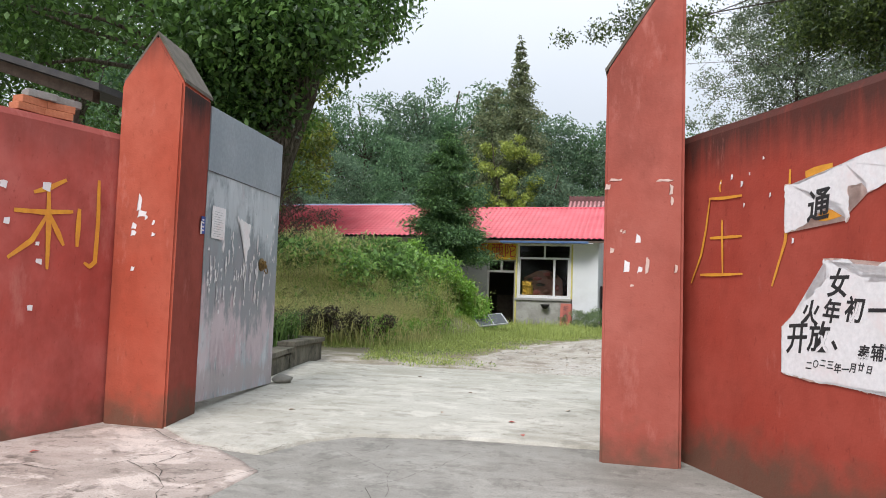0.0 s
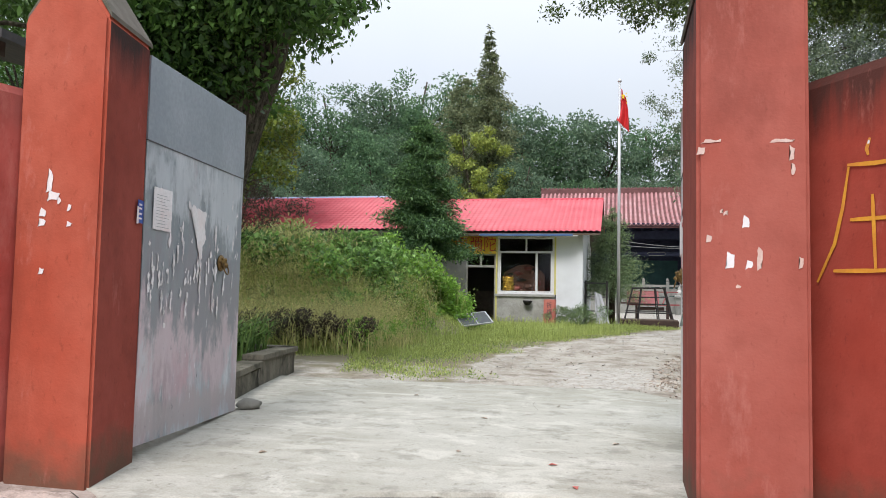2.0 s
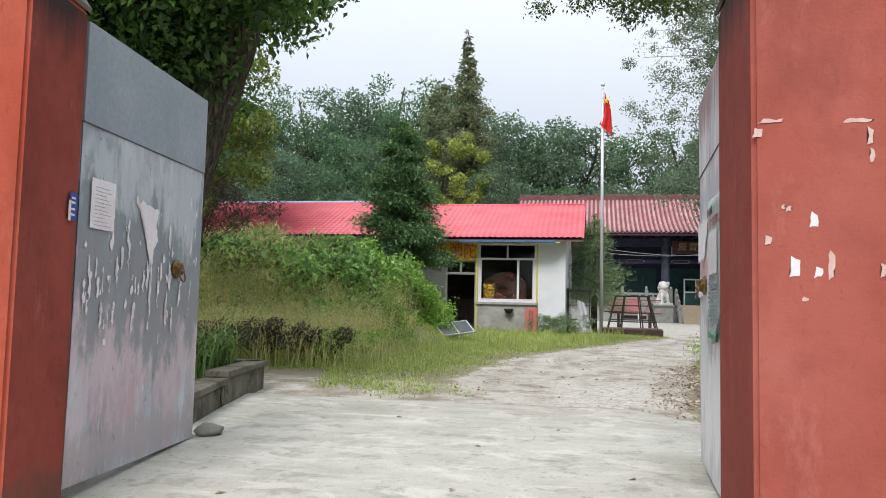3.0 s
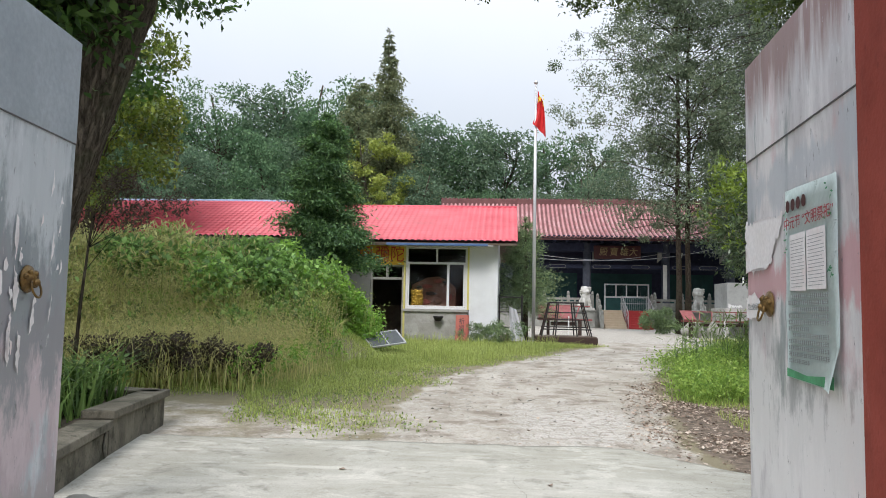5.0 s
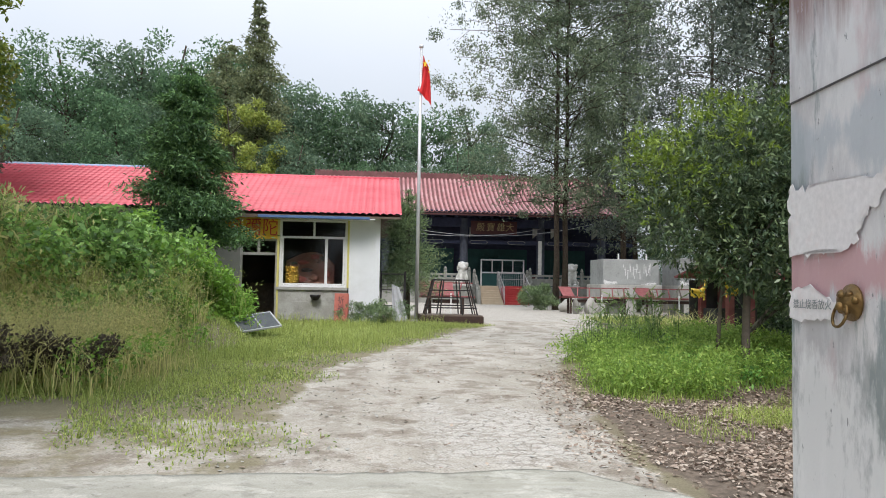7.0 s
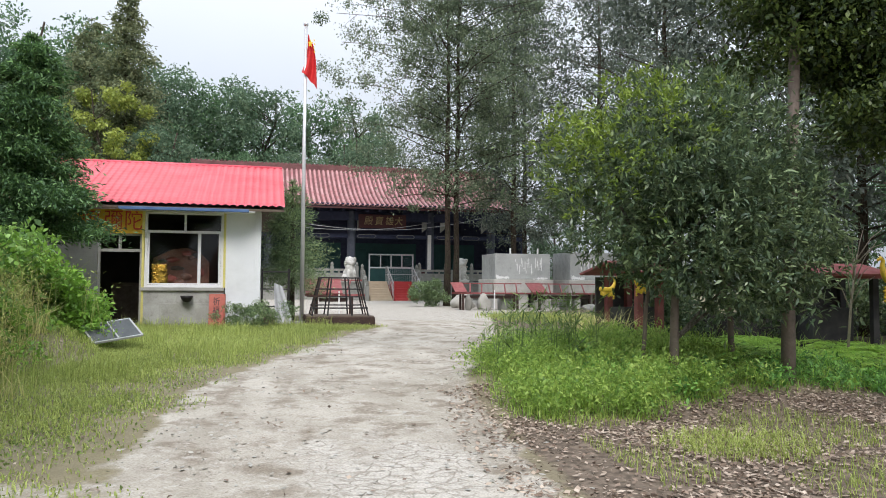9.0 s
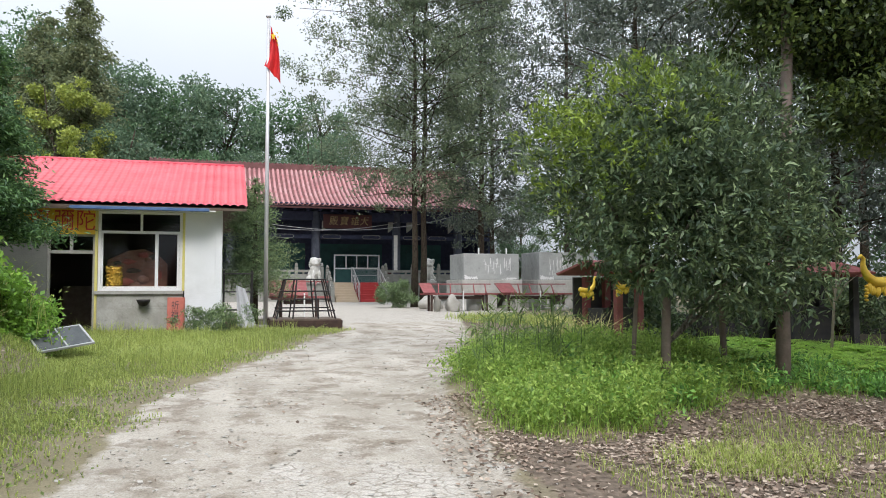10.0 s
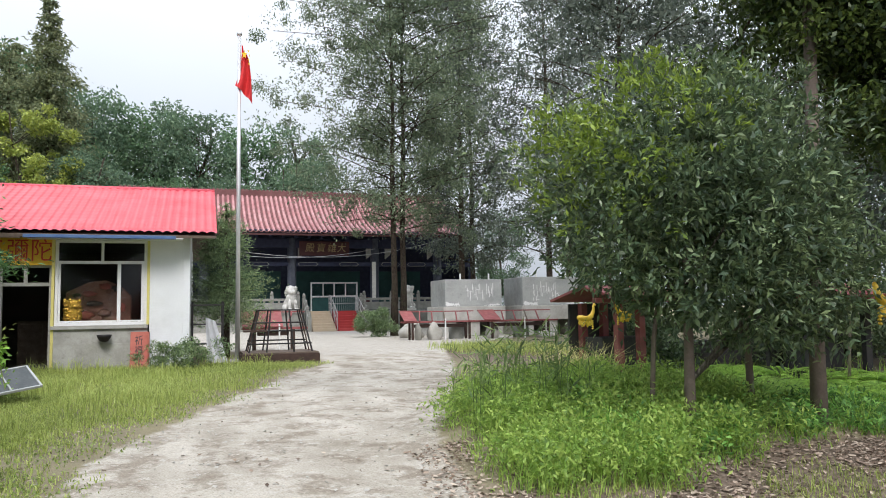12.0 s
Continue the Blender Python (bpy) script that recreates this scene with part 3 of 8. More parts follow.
def prism(bm, outline, lo, hi, axes="xz"):
    """An outline in two axes, drawn out along the third from lo to hi."""
    third = [a for a in "xyz" if a not in axes][0]

    def at(p, v):
        q = {axes[0]: p[0], axes[1]: p[1], third: v}
        return bm.verts.new((q["x"], q["y"], q["z"]))

    a, b = [at(p, lo) for p in outline], [at(p, hi) for p in outline]
    bm.faces.new(a[::-1])
    bm.faces.new(b)
    for k in range(len(outline)):
        j = (k + 1) % len(outline)
        bm.faces.new((a[k], a[j], b[j], b[k]))
    return bm


def lathe(bm, profile, centre=(0, 0, 0), sides=20):
    """A turned body: (radius, height) pairs round a vertical axis."""
    c = Vector(centre)
    rings = [[bm.verts.new(c + Vector((r * math.cos(2 * math.pi * k / sides), r * math.sin(2 * math.pi * k / sides), z))) for k in range(sides)] for r, z in profile]
    for a, b in zip(rings, rings[1:]):
        for k in range(sides):
            bm.faces.new((a[k], a[(k + 1) % sides], b[(k + 1) % sides], b[k]))
    bm.faces.new(rings[0][::-1])
    bm.faces.new(rings[-1])
    return bm


def blob(bm, centre, size, rough=0.12, seed=0, detail=3, freq=1.6):
    """A lumpy ball: stones, manes, bodies."""
    made = bmesh.ops.create_icosphere(bm, subdivisions=detail, radius=1.0)["verts"]
    off = Vector((seed * 7.3, seed * 3.1, seed * 1.7))
    for v in made:
        k = 1 + rough * noise.noise(v.co * freq + off) + 0.4 * rough * noise.noise(v.co * freq * 2.7 + off)
        v.co = Vector((v.co.x * size[0] * k, v.co.y * size[1] * k, v.co.z * size[2] * k)) + Vector(centre)
    return bm


def writing(name, text, size, m, material, parent=None, depth=0.002, squash=1.0, align="CENTER", slant=0.0, bold=0.0):
    """Letters in the built-in font as one mesh."""
    cu = bpy.data.curves.new(name, "FONT")
    cu.shear, cu.body, cu.size, cu.extrude, cu.align_x, cu.align_y, cu.resolution_u = slant, text, size, depth, align, "CENTER", 2
    cu.offset = bold
    tmp = bpy.data.objects.new(name, cu)
    scene.collection.objects.link(tmp)
    me = bpy.data.meshes.new_from_object(tmp.evaluated_get(bpy.context.evaluated_depsgraph_get()))
    bpy.data.objects.remove(tmp)
    me.name = name
    me.transform(m @ Matrix.Diagonal((squash, 1, 1, 1)))
    me.materials.clear()
    return link_mesh(name, me, material, parent)


def strokes(name, lines, width, m, material, parent=None, label=""):
    """Brush strokes: flat ribbons along polylines in a plane, thick in the middle, thinner at the ends."""
    bm = bmesh.new()
    for k, line in enumerate(lines):
        pts = [Vector((p[0], p[1], 0.0015 * (k % 3))) for p in line]
        fine = []
        for a, b in zip(pts, pts[1:]):
            fine += [a.lerp(b, u / 6) for u in range(6)]
        fine.append(pts[-1])
        n = len(fine)
        prev = None
        for j, p in enumerate(fine):
            d = (fine[min(j + 1, n - 1)] - fine[max(j - 1, 0)]).normalized()
            s = Vector((-d.y, d.x, 0))
            w = width * (0.55 + 0.45 * math.sin(math.pi * min(1, (j + 0.7) / n))) * (1 + 0.25 * noise.noise(Vector((p.x * 9, p.y * 9, k))))
            pair = (bm.verts.new(m @ (p + s * w / 2)), bm.verts.new(m @ (p - s * w / 2)))
            if prev:
                bm.faces.new((prev[0], prev[1], pair[1], pair[0]))
            prev = pair
    return part(name, bm, material, parent, label)


def torn(name, outline, m, material, parent=None, seed=0, jag=0.012, label=""):
    """A torn sheet of paper: an outline with ragged edges, a hair proud of the wall."""
    rng = random.Random(seed)
    pts = []
    for a, b in zip(outline, outline[1:] + outline[:1]):
        a, b = Vector(a), Vector(b)
        k = max(2, int((b - a).length / 0.02))
        side = Vector((-(b - a).y, (b - a).x)).normalized()
        pts += [a.lerp(b, u / k) + side * rng.uniform(-jag, jag) for u in range(k)]
    bm = bmesh.new()
    top = [bm.verts.new(m @ Vector((p.x, p.y, 0.0013))) for p in pts]
    low = [bm.verts.new(m @ Vector((p.x, p.y, 0.0))) for p in pts]
    f = bm.faces.new(top)
    for k in range(len(pts)):
        j = (k + 1) % len(pts)
        bm.faces.new((low[k], low[j], top[j], top[k]))
    bmesh.ops.triangulate(bm, faces=[f])
    return part(name, bm, material, parent, label)


# ---- plants ----
def unit(v):
    return v / np.maximum(np.linalg.norm(v, axis=-1, keepdims=True), 1e-9)


def leaf_quads(rng, at, size, wide=0.45, droop=0.25, fold=0.12, aim=None, spread=1.0):
    """Folded pointed leaves (n, 4, 3) at points; aim pulls their axes one way."""
    n = len(at)
    d = rng.normal(size=(n, 3))
    d[:, 2] -= droop
    if aim is not None:
        d = d * spread + aim
    d = unit(d)
    nrm = rng.normal(size=(n, 3)) * 0.75
    nrm[:, 2] += 1.0
    side = unit(np.cross(d, nrm))
    up = np.cross(side, d)
    s = np.asarray(size).reshape(-1, 1) * np.ones((n, 1))
    mid = at + d * s * 0.5
    return np.stack([at, mid + side * s * wide * 0.5 + up * s * fold, at + d * s, mid - side * s * wide * 0.5 + up * s * fold], 1)


def blade_quads(rng, at, height, width=0.008, lean=0.35, bend=0.35):
    """Grass blades of two joined pieces each, bent over at the tip."""
    n = len(at)
    h = np.asarray(height).reshape(-1, 1) * np.ones((n, 1))
    a = rng.uniform(0, 2 * np.pi, n)
    out = np.stack([np.cos(a), np.sin(a), np.zeros(n)], 1)
    side = np.stack([-np.sin(a), np.cos(a), np.zeros(n)], 1) * width * 0.5
    k = rng.uniform(0.2, 1.0, (n, 1))
    mid = at + out * h * lean * 0.5 * k + np.array([0, 0, 1.0]) * h * 0.58
    tip = at + out * h * (lean + bend) * k + np.array([0, 0, 1.0]) * h * (1 - 0.25 * k)
    low = np.stack([at - side, at + side, mid + side * 0.8, mid - side * 0.8], 1)
    high = np.stack([mid - side * 0.8, mid + side * 0.8, tip + side * 0.15, tip - side * 0.15], 1)
    return np.concatenate([low, high])


def clumps(rng, centres, radii, count, flat=0.75, shell=0.55):
    """Leaf places gathered in clumps, denser towards each clump's skin."""
    centres, radii = np.asarray(centres, float), np.asarray(radii, float)
    w = radii ** 2
    which = rng.choice(len(centres), count, p=w / w.sum())
    d = unit(rng.normal(size=(count, 3)))
    r = radii[which] * (shell + (1 - shell) * rng.random(count)) * rng.choice([1.0, 1.0, 0.8, 1.15], count)
    d[:, 2] *= flat
    return centres[which] + d * r[:, None]


def crown_centres(rng, n, centre, half, inner=0.35):
    """Clump centres through an egg-shaped crown, most of them outside."""
    d = unit(rng.normal(size=(n, 3)))
    r = inner + (1 - inner) * rng.random(n) ** 0.6
    return np.asarray(centre) + d * r[:, None] * np.asarray(half)


def limbs(bm, rng, start_line, ends, r0, r1, sides=5):
    """Bent limbs from a trunk's line to the given ends."""
    line = [Vector(p) for p in start_line]
    for e in ends:
        e = Vector(e)
        below = [p for p in line if p.z < e.z - 0.15] or [line[0]]
        s = below[-1] if rng.random() < 0.6 else below[max(0, len(below) - 2)]
        m = s.lerp(e, 0.5) + Vector((rng.uniform(-0.2, 0.2), rng.uniform(-0.2, 0.2), rng.uniform(-0.1, 0.25))) * (e - s).length * 0.35
        tube(bm, [s, m, e], [r0, (r0 + r1) / 2, r1], sides, caps=False)


def broadleaf(name, at, height, crown, bark, leaf, label, seed, leaves=9000, size=0.3, trunk_r=0.2, crown_low=0.35, n_clumps=46, clump=0.28, group="", bend=0.03, droop=0.3, wide=0.5, limb_n=0, limb_r=0.2):
    """A tree with trunk and limbs, and a crown of many leaves in clumps. crown: half widths in x and y."""
    rng = np.random.default_rng(seed)
    ob = thing(name, at, label, "tree", group)
    low, mid = height * crown_low, height * (1 + crown_low) / 2
    half = (crown[0], crown[1], (height - low) / 2)
    line = [Vector((bend * height * math.sin(k * 1.3 + seed), bend * height * math.cos(k * 1.7 + seed) - bend * height, height * 0.92 * k / 7)) for k in range(8)]
    line[0] = Vector((0, 0, -0.15))
    cs = crown_centres(rng, n_clumps, (line[5].x, line[5].y, mid), half)
    radii = clump * max(crown) * rng.uniform(0.6, 1.25, n_clumps)
    bm = bmesh.new()
    tube(bm, line, [trunk_r * (1.25 if k == 0 else 1 - 0.11 * k) for k in range(8)], 9)
    part("trunk", bm, bark, ob, smooth=True)
    bm = bmesh.new()
    limbs(bm, rng, line[2:], cs[: limb_n or n_clumps // 2], trunk_r * limb_r, trunk_r * 0.04)
    part("branchwork", bm, bark, ob, smooth=True)
    pts = clumps(rng, cs, radii, leaves)
    faces_mesh("crown", leaf_quads(rng, pts, size * rng.uniform(0.6, 1.2, leaves), wide, droop), leaf, ob)
    return ob


def airy_tree(name, at, height, reach, bark, leaf, label, seed, leaves=30000, size=0.15, trunk_r=0.18, low=0.22, n_limbs=54, group="", lean=0.0, tuft=0.27):
    """A tall see-through tree: a straight trunk, rising limbs with side twigs, small leaves strewn round each twig's end."""
    rng = np.random.default_rng(seed)
    ob = thing(name, at, label, "tree", group)
    line = [Vector((lean * k + 0.05 * math.sin(1.9 * k + seed), 0.05 * math.cos(1.4 * k + seed), height * 0.98 * k / 9)) for k in range(10)]
    line[0] = Vector((0, 0, -0.15))
    part("trunk", tube(bmesh.new(), line, [trunk_r * (1.3 if k == 0 else 1 - 0.1 * k) for k in range(10)], 9), bark, ob, smooth=True)
    bm = bmesh.new()
    ends = []
    for k in range(n_limbs):
        u = low + (0.97 - low) * (k + rng.random()) / n_limbs
        z = height * u
        j = min(8, int(9 * u / 0.98))
        s0 = line[j].lerp(line[j + 1], min(1.0, 9 * u / 0.98 - j))
        v = (u - low) / (1 - low)
        ln = reach * (0.62 + 0.5 * math.sin(math.pi * min(1, v * 1.15 + 0.12))) * rng.uniform(0.55, 1.12) * (1 - 0.62 * v ** 3)
        a = 2.4 * k + rng.uniform(-0.5, 0.5)
        rise = rng.uniform(0.05, 0.75)
        d = Vector((math.cos(a), math.sin(a), 0))
        mid = s0 + d * ln * 0.5 + Vector((0, 0, rise * ln * 0.42))
        tip = s0 + d * ln + Vector((0, 0, rise * ln * 0.62 - 0.06 * ln))
        tube(bm, [s0, mid, tip], [trunk_r * 0.27 * (1.1 - 0.6 * u), trunk_r * 0.15 * (1.1 - 0.6 * u), 0.012], 4, caps=False)
        for q in range(9):
            f = 0.25 + 0.75 * (q + rng.random()) / 9
            base = s0.lerp(mid, f * 2) if f < 0.5 else mid.lerp(tip, f * 2 - 1)
            e = base + Vector(rng.normal(size=3)) * ln * 0.16 + Vector((0, 0, rng.uniform(-0.35, 0.25)))
            ends.append(e)
            if q % 3 == 0:
                tube(bm, [base, e], [0.016, 0.006], 3, caps=False)
    part("branchwork", bm, bark, ob, smooth=True)
    ends = np.array(ends)
    w = rng.uniform(0.1, 1.0, len(ends)) ** 1.6
    pick = rng.choice(len(ends), leaves, p=w / w.sum())
    pts = ends[pick] + rng.normal(size=(leaves, 3)) * np.array([1, 1, 0.75]) * tuft * rng.uniform(0.6, 1.5, (len(ends), 1))[pick]
    faces_mesh("crown", leaf_quads(rng, pts, size * rng.uniform(0.6, 1.3, leaves), 0.45, 0.5), leaf, ob)
    return ob


def conifer(name, at, height, width, bark, leaf, label, seed, leaves=9000, size=0.22, low=0.1, power=0.9, tiers=26, group="", trunk_r=0.14, droop=0.5, wide=0.42, flat=0.55):
    """A pointed tree: whorls of boughs that shorten upwards, set with sprays."""
    rng = np.random.default_rng(seed)
    ob = thing(name, at, label, "tree", group)
    bm = bmesh.new()
    tube(bm, [(0, 0, -0.15), (0.02, 0, height * 0.5), (0, 0.02, height * 0.99)], [trunk_r, trunk_r * 0.6, 0.015], 8)
    part("trunk", bm, bark, ob, smooth=True)
    bm = bmesh.new()
    places, share = [], []
    for k in range(tiers):
        u = k / (tiers - 1)
        z = height * (low + (0.985 - low) * u)
        reach = width * (1 - u) ** power * rng.uniform(0.78, 1.12) + 0.05
        for a in rng.uniform(0, 2 * np.pi, 7):
            r = reach * rng.uniform(0.6, 1.08)
            e = np.array([r * math.cos(a), r * math.sin(a), z - 0.12 * r + 0.1 * rng.normal() * reach])
            places.append((np.array([0, 0, z]), e))
            share.append(r)
            if rng.random() < 0.5:
                tube(bm, [(0, 0, z), tuple(e)], [0.025, 0.006], 4, caps=False)
    tagged(part("branchwork", bm, bark, ob), kind="stuff")
    share = np.array(share) / sum(share)
    pick = rng.choice(len(places), leaves, p=share)
    s, e = np.array([p[0] for p in places])[pick], np.array([p[1] for p in places])[pick]
    f = rng.random((leaves, 1)) ** 0.6
    spread = np.linalg.norm(e - s, axis=1, keepdims=True) * 0.17 + 0.04
    pts = s + (e - s) * f + rng.normal(size=(leaves, 3)) * spread * np.array([1, 1, flat])
    faces_mesh("crown", leaf_quads(rng, pts, size * rng.uniform(0.6, 1.2, leaves), wide, droop, aim=unit(e - s) * 1.2), leaf, ob)
    return ob


# ---- the lie of the land ----
LAND_Y = [-40, -8, 0, 5.5, 6.8, 8.0, 10.5, 14, 20, 29, 50, 400]
LAND_Z = [-0.35, -0.3, 0.04, 0.345, 0.41, 0.46, 0.53, 0.58, 0.65, 0.73, 0.78, 0.85]


def land(x, y):
    """Height of the ground: a ramp through the gate, a level court, a weedy mound beside the path."""
    x, y = np.asarray(x, float), np.asarray(y, float)
    z = np.interp(y, LAND_Y, LAND_Z)
    m = np.clip(1 - ((x + 10.2) / 5.6) ** 2 - ((y - 20.6) / 4.6) ** 2, 0, 1)
    z = z + 1.55 * m ** 0.8
    m = np.clip(1 - ((x - 3.4) / 3.2) ** 2 - ((y - 16.6) / 2.9) ** 2, 0, 1)
    return z + 0.28 * m


def land1(x, y):
    return float(land(x, y))


def step(v, lo, hi):
    u = np.clip((v - lo) / (hi - lo), 0, 1)
    return u * u * (3 - 2 * u)


PATH_Y = [10.3, 10.95, 11.1, 13.0, 16.7, 19.7, 26.2, 27.6, 30, 34, 44, 60]
PATH_L = [-2.9, -2.85, -2.75, -2.95, -2.75, -1.75, 0.5, 1.3, 1.4, -0.6, -3.0, -8.0]
PATH_R = [0.0, -0.05, -0.03, 0.18, 0.75, 1.95, 4.2, 4.6, 5.3, 6.4, 16.0, 24.0]

xs = np.concatenate([[-1500, -400, -120, -60, -35, -24, -19], np.arange(-16, 16.01, 0.2), [19, 24, 35, 60, 120, 400, 1500]])
ys = np.concatenate([[-1500, -300, -80, -30, -14], np.arange(-8, 40.01, 0.2), np.arange(41, 66, 1.0), [70, 90, 150, 400, 1500]])
GX, GY = np.meshgrid(xs, ys)
rng0 = np.random.default_rng(5)
GZ = land(GX, GY) + rng0.normal(size=GX.shape) * 0.006 * (GY > 10.9) - 0.04 * (1 - step(GY, 9.2, 10.2)) * (np.abs(GX + 1) < 13)
ground = grid_mesh("ground", np.stack([GX, GY, GZ], -1), M_GROUND)
setting(ground, "weedy courtyard earth with a worn gravel path", "ground")
left_e, right_e = np.interp(GY, PATH_Y, PATH_L), np.interp(GY, PATH_Y, PATH_R)
m_path = step(GX, left_e - 0.5, left_e + 0.5) * (1 - step(GX, right_e - 0.4, right_e + 0.4))
m_dirt = step(GX, -9, -8) * (1 - step(GX, -3.0, -2.4)) * (1 - step(GY, 12.2, 13.6))
m_path = np.maximum(m_path, 0.53 * m_dirt) * (GY > 4)
m_pav = step(GX, left_e + 0.7, left_e + 1.5) * (1 - step(GX, right_e - 0.6, right_e)) * (1 - step(GY, 12.6, 15.2)) * step(GY, 10.0, 11.2)
m_pav = np.maximum(m_pav * 0.62, 0.95 * step(GY, 29, 33) * m_path)
m_lit = step(GX, right_e - 0.2, right_e + 0.5) * (1 - step(GY, 13.6, 15.5)) * (GY > 5)
m_lit = np.maximum(m_lit, 0.7 * step(GX, 3, 6) * (GY > 6) * (GY < 32))
for key, val in (("path", m_path), ("paving", m_pav), ("litter", m_lit)):
    att = ground.data.attributes.new(key, "FLOAT", "POINT")
    att.data.foreach_set("value", val.astype(np.float32).ravel())


def slab_sheet(name, x0, x1, front, back, lift, material, label, nx=70, ny=60, thick=0.12):
    """A concrete slab that follows the ground between two wavering edges."""
    X = np.linspace(x0, x1, nx)
    rows = []
    f, b = np.array([front(x) for x in X]), np.array([back(x) for x in X])
    for k in range(ny):
        Y = f + (b - f) * k / (ny - 1)
        rows.append(np.stack([X, Y, land(X, Y) + lift], -1))
    P = np.array(rows)
    low0, low1 = P[0].copy(), P[-1].copy()
    low0[:, 2] -= thick
    low1[:, 2] -= thick
    P = np.concatenate([low0[None], P, low1[None]])
    a, c = P[:, :1].copy(), P[:, -1:].copy()
    a[..., 2] -= thick
    c[..., 2] -= thick
    ob = grid_mesh(name, np.concatenate([a, P, c], 1), material, smooth=False)
    return setting(ob, label, "pavement")


def wob(x, amp, freq, seed):
    return amp * noise.noise(Vector((x * freq, seed, 0))) + amp * 0.5 * noise.noise(Vector((x * freq * 3.1, seed, 5)))


apron = slab_sheet("pavement_apron", -14, 12, lambda x: -9.0, lambda x: 6.9, 0.010, M_APRON, "worn grey concrete apron before the gate", 60, 60)
patch = slab_sheet("pavement_patch", -9.0, -2.55, lambda x: 1.2 + wob(x, 0.3, 0.9, 2), lambda x: float(np.interp(x, [-9, -3.8, -3.4, -2.55], [5.9, 5.62, 5.35, 4.7])) + wob(x, 0.06, 2, 3), 0.022, M_APRON_L, "pale patched concrete beside the gate pillar")
drive = slab_sheet("pavement_drive", -5.6, 0.75,
                   lambda x: float(np.interp(x, [-5.6, -3.9, -3.4, -2.75, -2.58, -2.3, -1.36, -0.3, 0.75], [5.9, 5.57, 5.2, 5.1, 5.62, 5.9, 6.12, 6.16, 6.2])) + wob(x, 0.03, 3, 4),
                   lambda x: float(np.interp(x, [-5.6, -4.8, -2.5, -0.6, 0.0, 0.75], [10.5, 10.4, 10.5, 10.55, 9.9, 9.2])) + wob(x, 0.10, 1.6, 5), 0.034, M_SLAB, "pale trowelled concrete drive inside the gate", 110, 80)


def crack(pts, width, parent, lift):
    """A dark open crack that wanders over a slab."""
    bm, prev = bmesh.new(), None
    fine = []
    for a, b in zip(pts, pts[1:]):
        fine += [(a[0] + (b[0] - a[0]) * u / 8, a[1] + (b[1] - a[1]) * u / 8) for u in range(8)]
    for k, (x, y) in enumerate(fine):
        x += 0.05 * noise.noise(Vector((k * 0.35, pts[0][0], 1)))
        y += 0.05 * noise.noise(Vector((k * 0.35, pts[0][1], 9)))
        w = 0.26 * width * (0.35 + 0.65 * abs(noise.noise(Vector((k * 0.4, 2, pts[0][0])))) * 1.6)
        pair = [bm.verts.new((x + d * w * 0.7, y + d * w * 0.7, land1(x, y) + lift)) for d in (-1, 1)]
        if prev:
            bm.faces.new((prev[0], prev[1], pair[1], pair[0]))
        prev = pair
    part("crack", bm, M_CRACK, parent)


crack([(-3.95, 5.48), (-3.48, 5.14), (-2.76, 5.02), (-2.62, 5.5), (-2.3, 5.82)], 0.022, drive, 0.038)
crack([(-3.4, 4.95), (-3.6, 4.4), (-4.3, 4.0), (-4.6, 3.6)], 0.02, patch, 0.027)
crack([(-3.5, 4.6), (-2.9, 4.2), (-2.6, 3.6)], 0.012, patch, 0.027)
crack([(-1.3, 5.7), (-1.45, 5.2), (-1.7, 4.6), (-1.5, 4.0)], 0.014, apron, 0.015)
crack([(-2.2, 5.4), (-1.7, 5.0), (-1.5, 4.4)], 0.008, apron, 0.015)
crack([(-0.9, 10.2), (-1.6, 9.4), (-1.5, 8.6)], 0.007, drive, 0.038)
crack([(-2.55, 4.75), (-2.8, 4.2), (-3.3, 3.6), (-3.9, 3.1)], 0.03, patch, 0.027)
crack([(-3.25, 5.0), (-3.3, 4.6), (-3.75, 4.25), (-4.2, 4.3), (-4.7, 4.05)], 0.026, patch, 0.027)
crack([(-3.3, 4.6), (-3.05, 4.35), (-2.85, 4.3)], 0.014, patch, 0.027)
crack([(-2.25, 5.88), (-1.8, 6.0), (-1.3, 6.06), (-0.4, 6.08)], 0.02, apron, 0.015)
crack([(-2.6, 4.6), (-2.3, 5.0), (-2.0, 5.5), (-1.9, 5.85)], 0.022, apron, 0.015)


# ---- the gate: wing walls, pillars, leaves ----
GATE = Matrix.Translation((0.035, -0.077, -0.09)) @ Matrix.Scale(1.065, 4)   # sets the gate's parts on the ground at their true size

def plane_at(origin, u):
    """A frame on an upright face: x along it, y up, z out of it."""
    u = Vector((u[0], u[1], 0)).normalized()
    v = Vector((0, 0, 1))
    n = u.cross(v)
    return Matrix(((u.x, v.x, n.x, origin[0]), (u.y, v.y, n.y, origin[1]), (u.z, v.z, n.z, origin[2]), (0, 0, 0, 1)))


def placed(ob):
    ob.matrix_basis = GATE @ ob.matrix_basis
    return ob


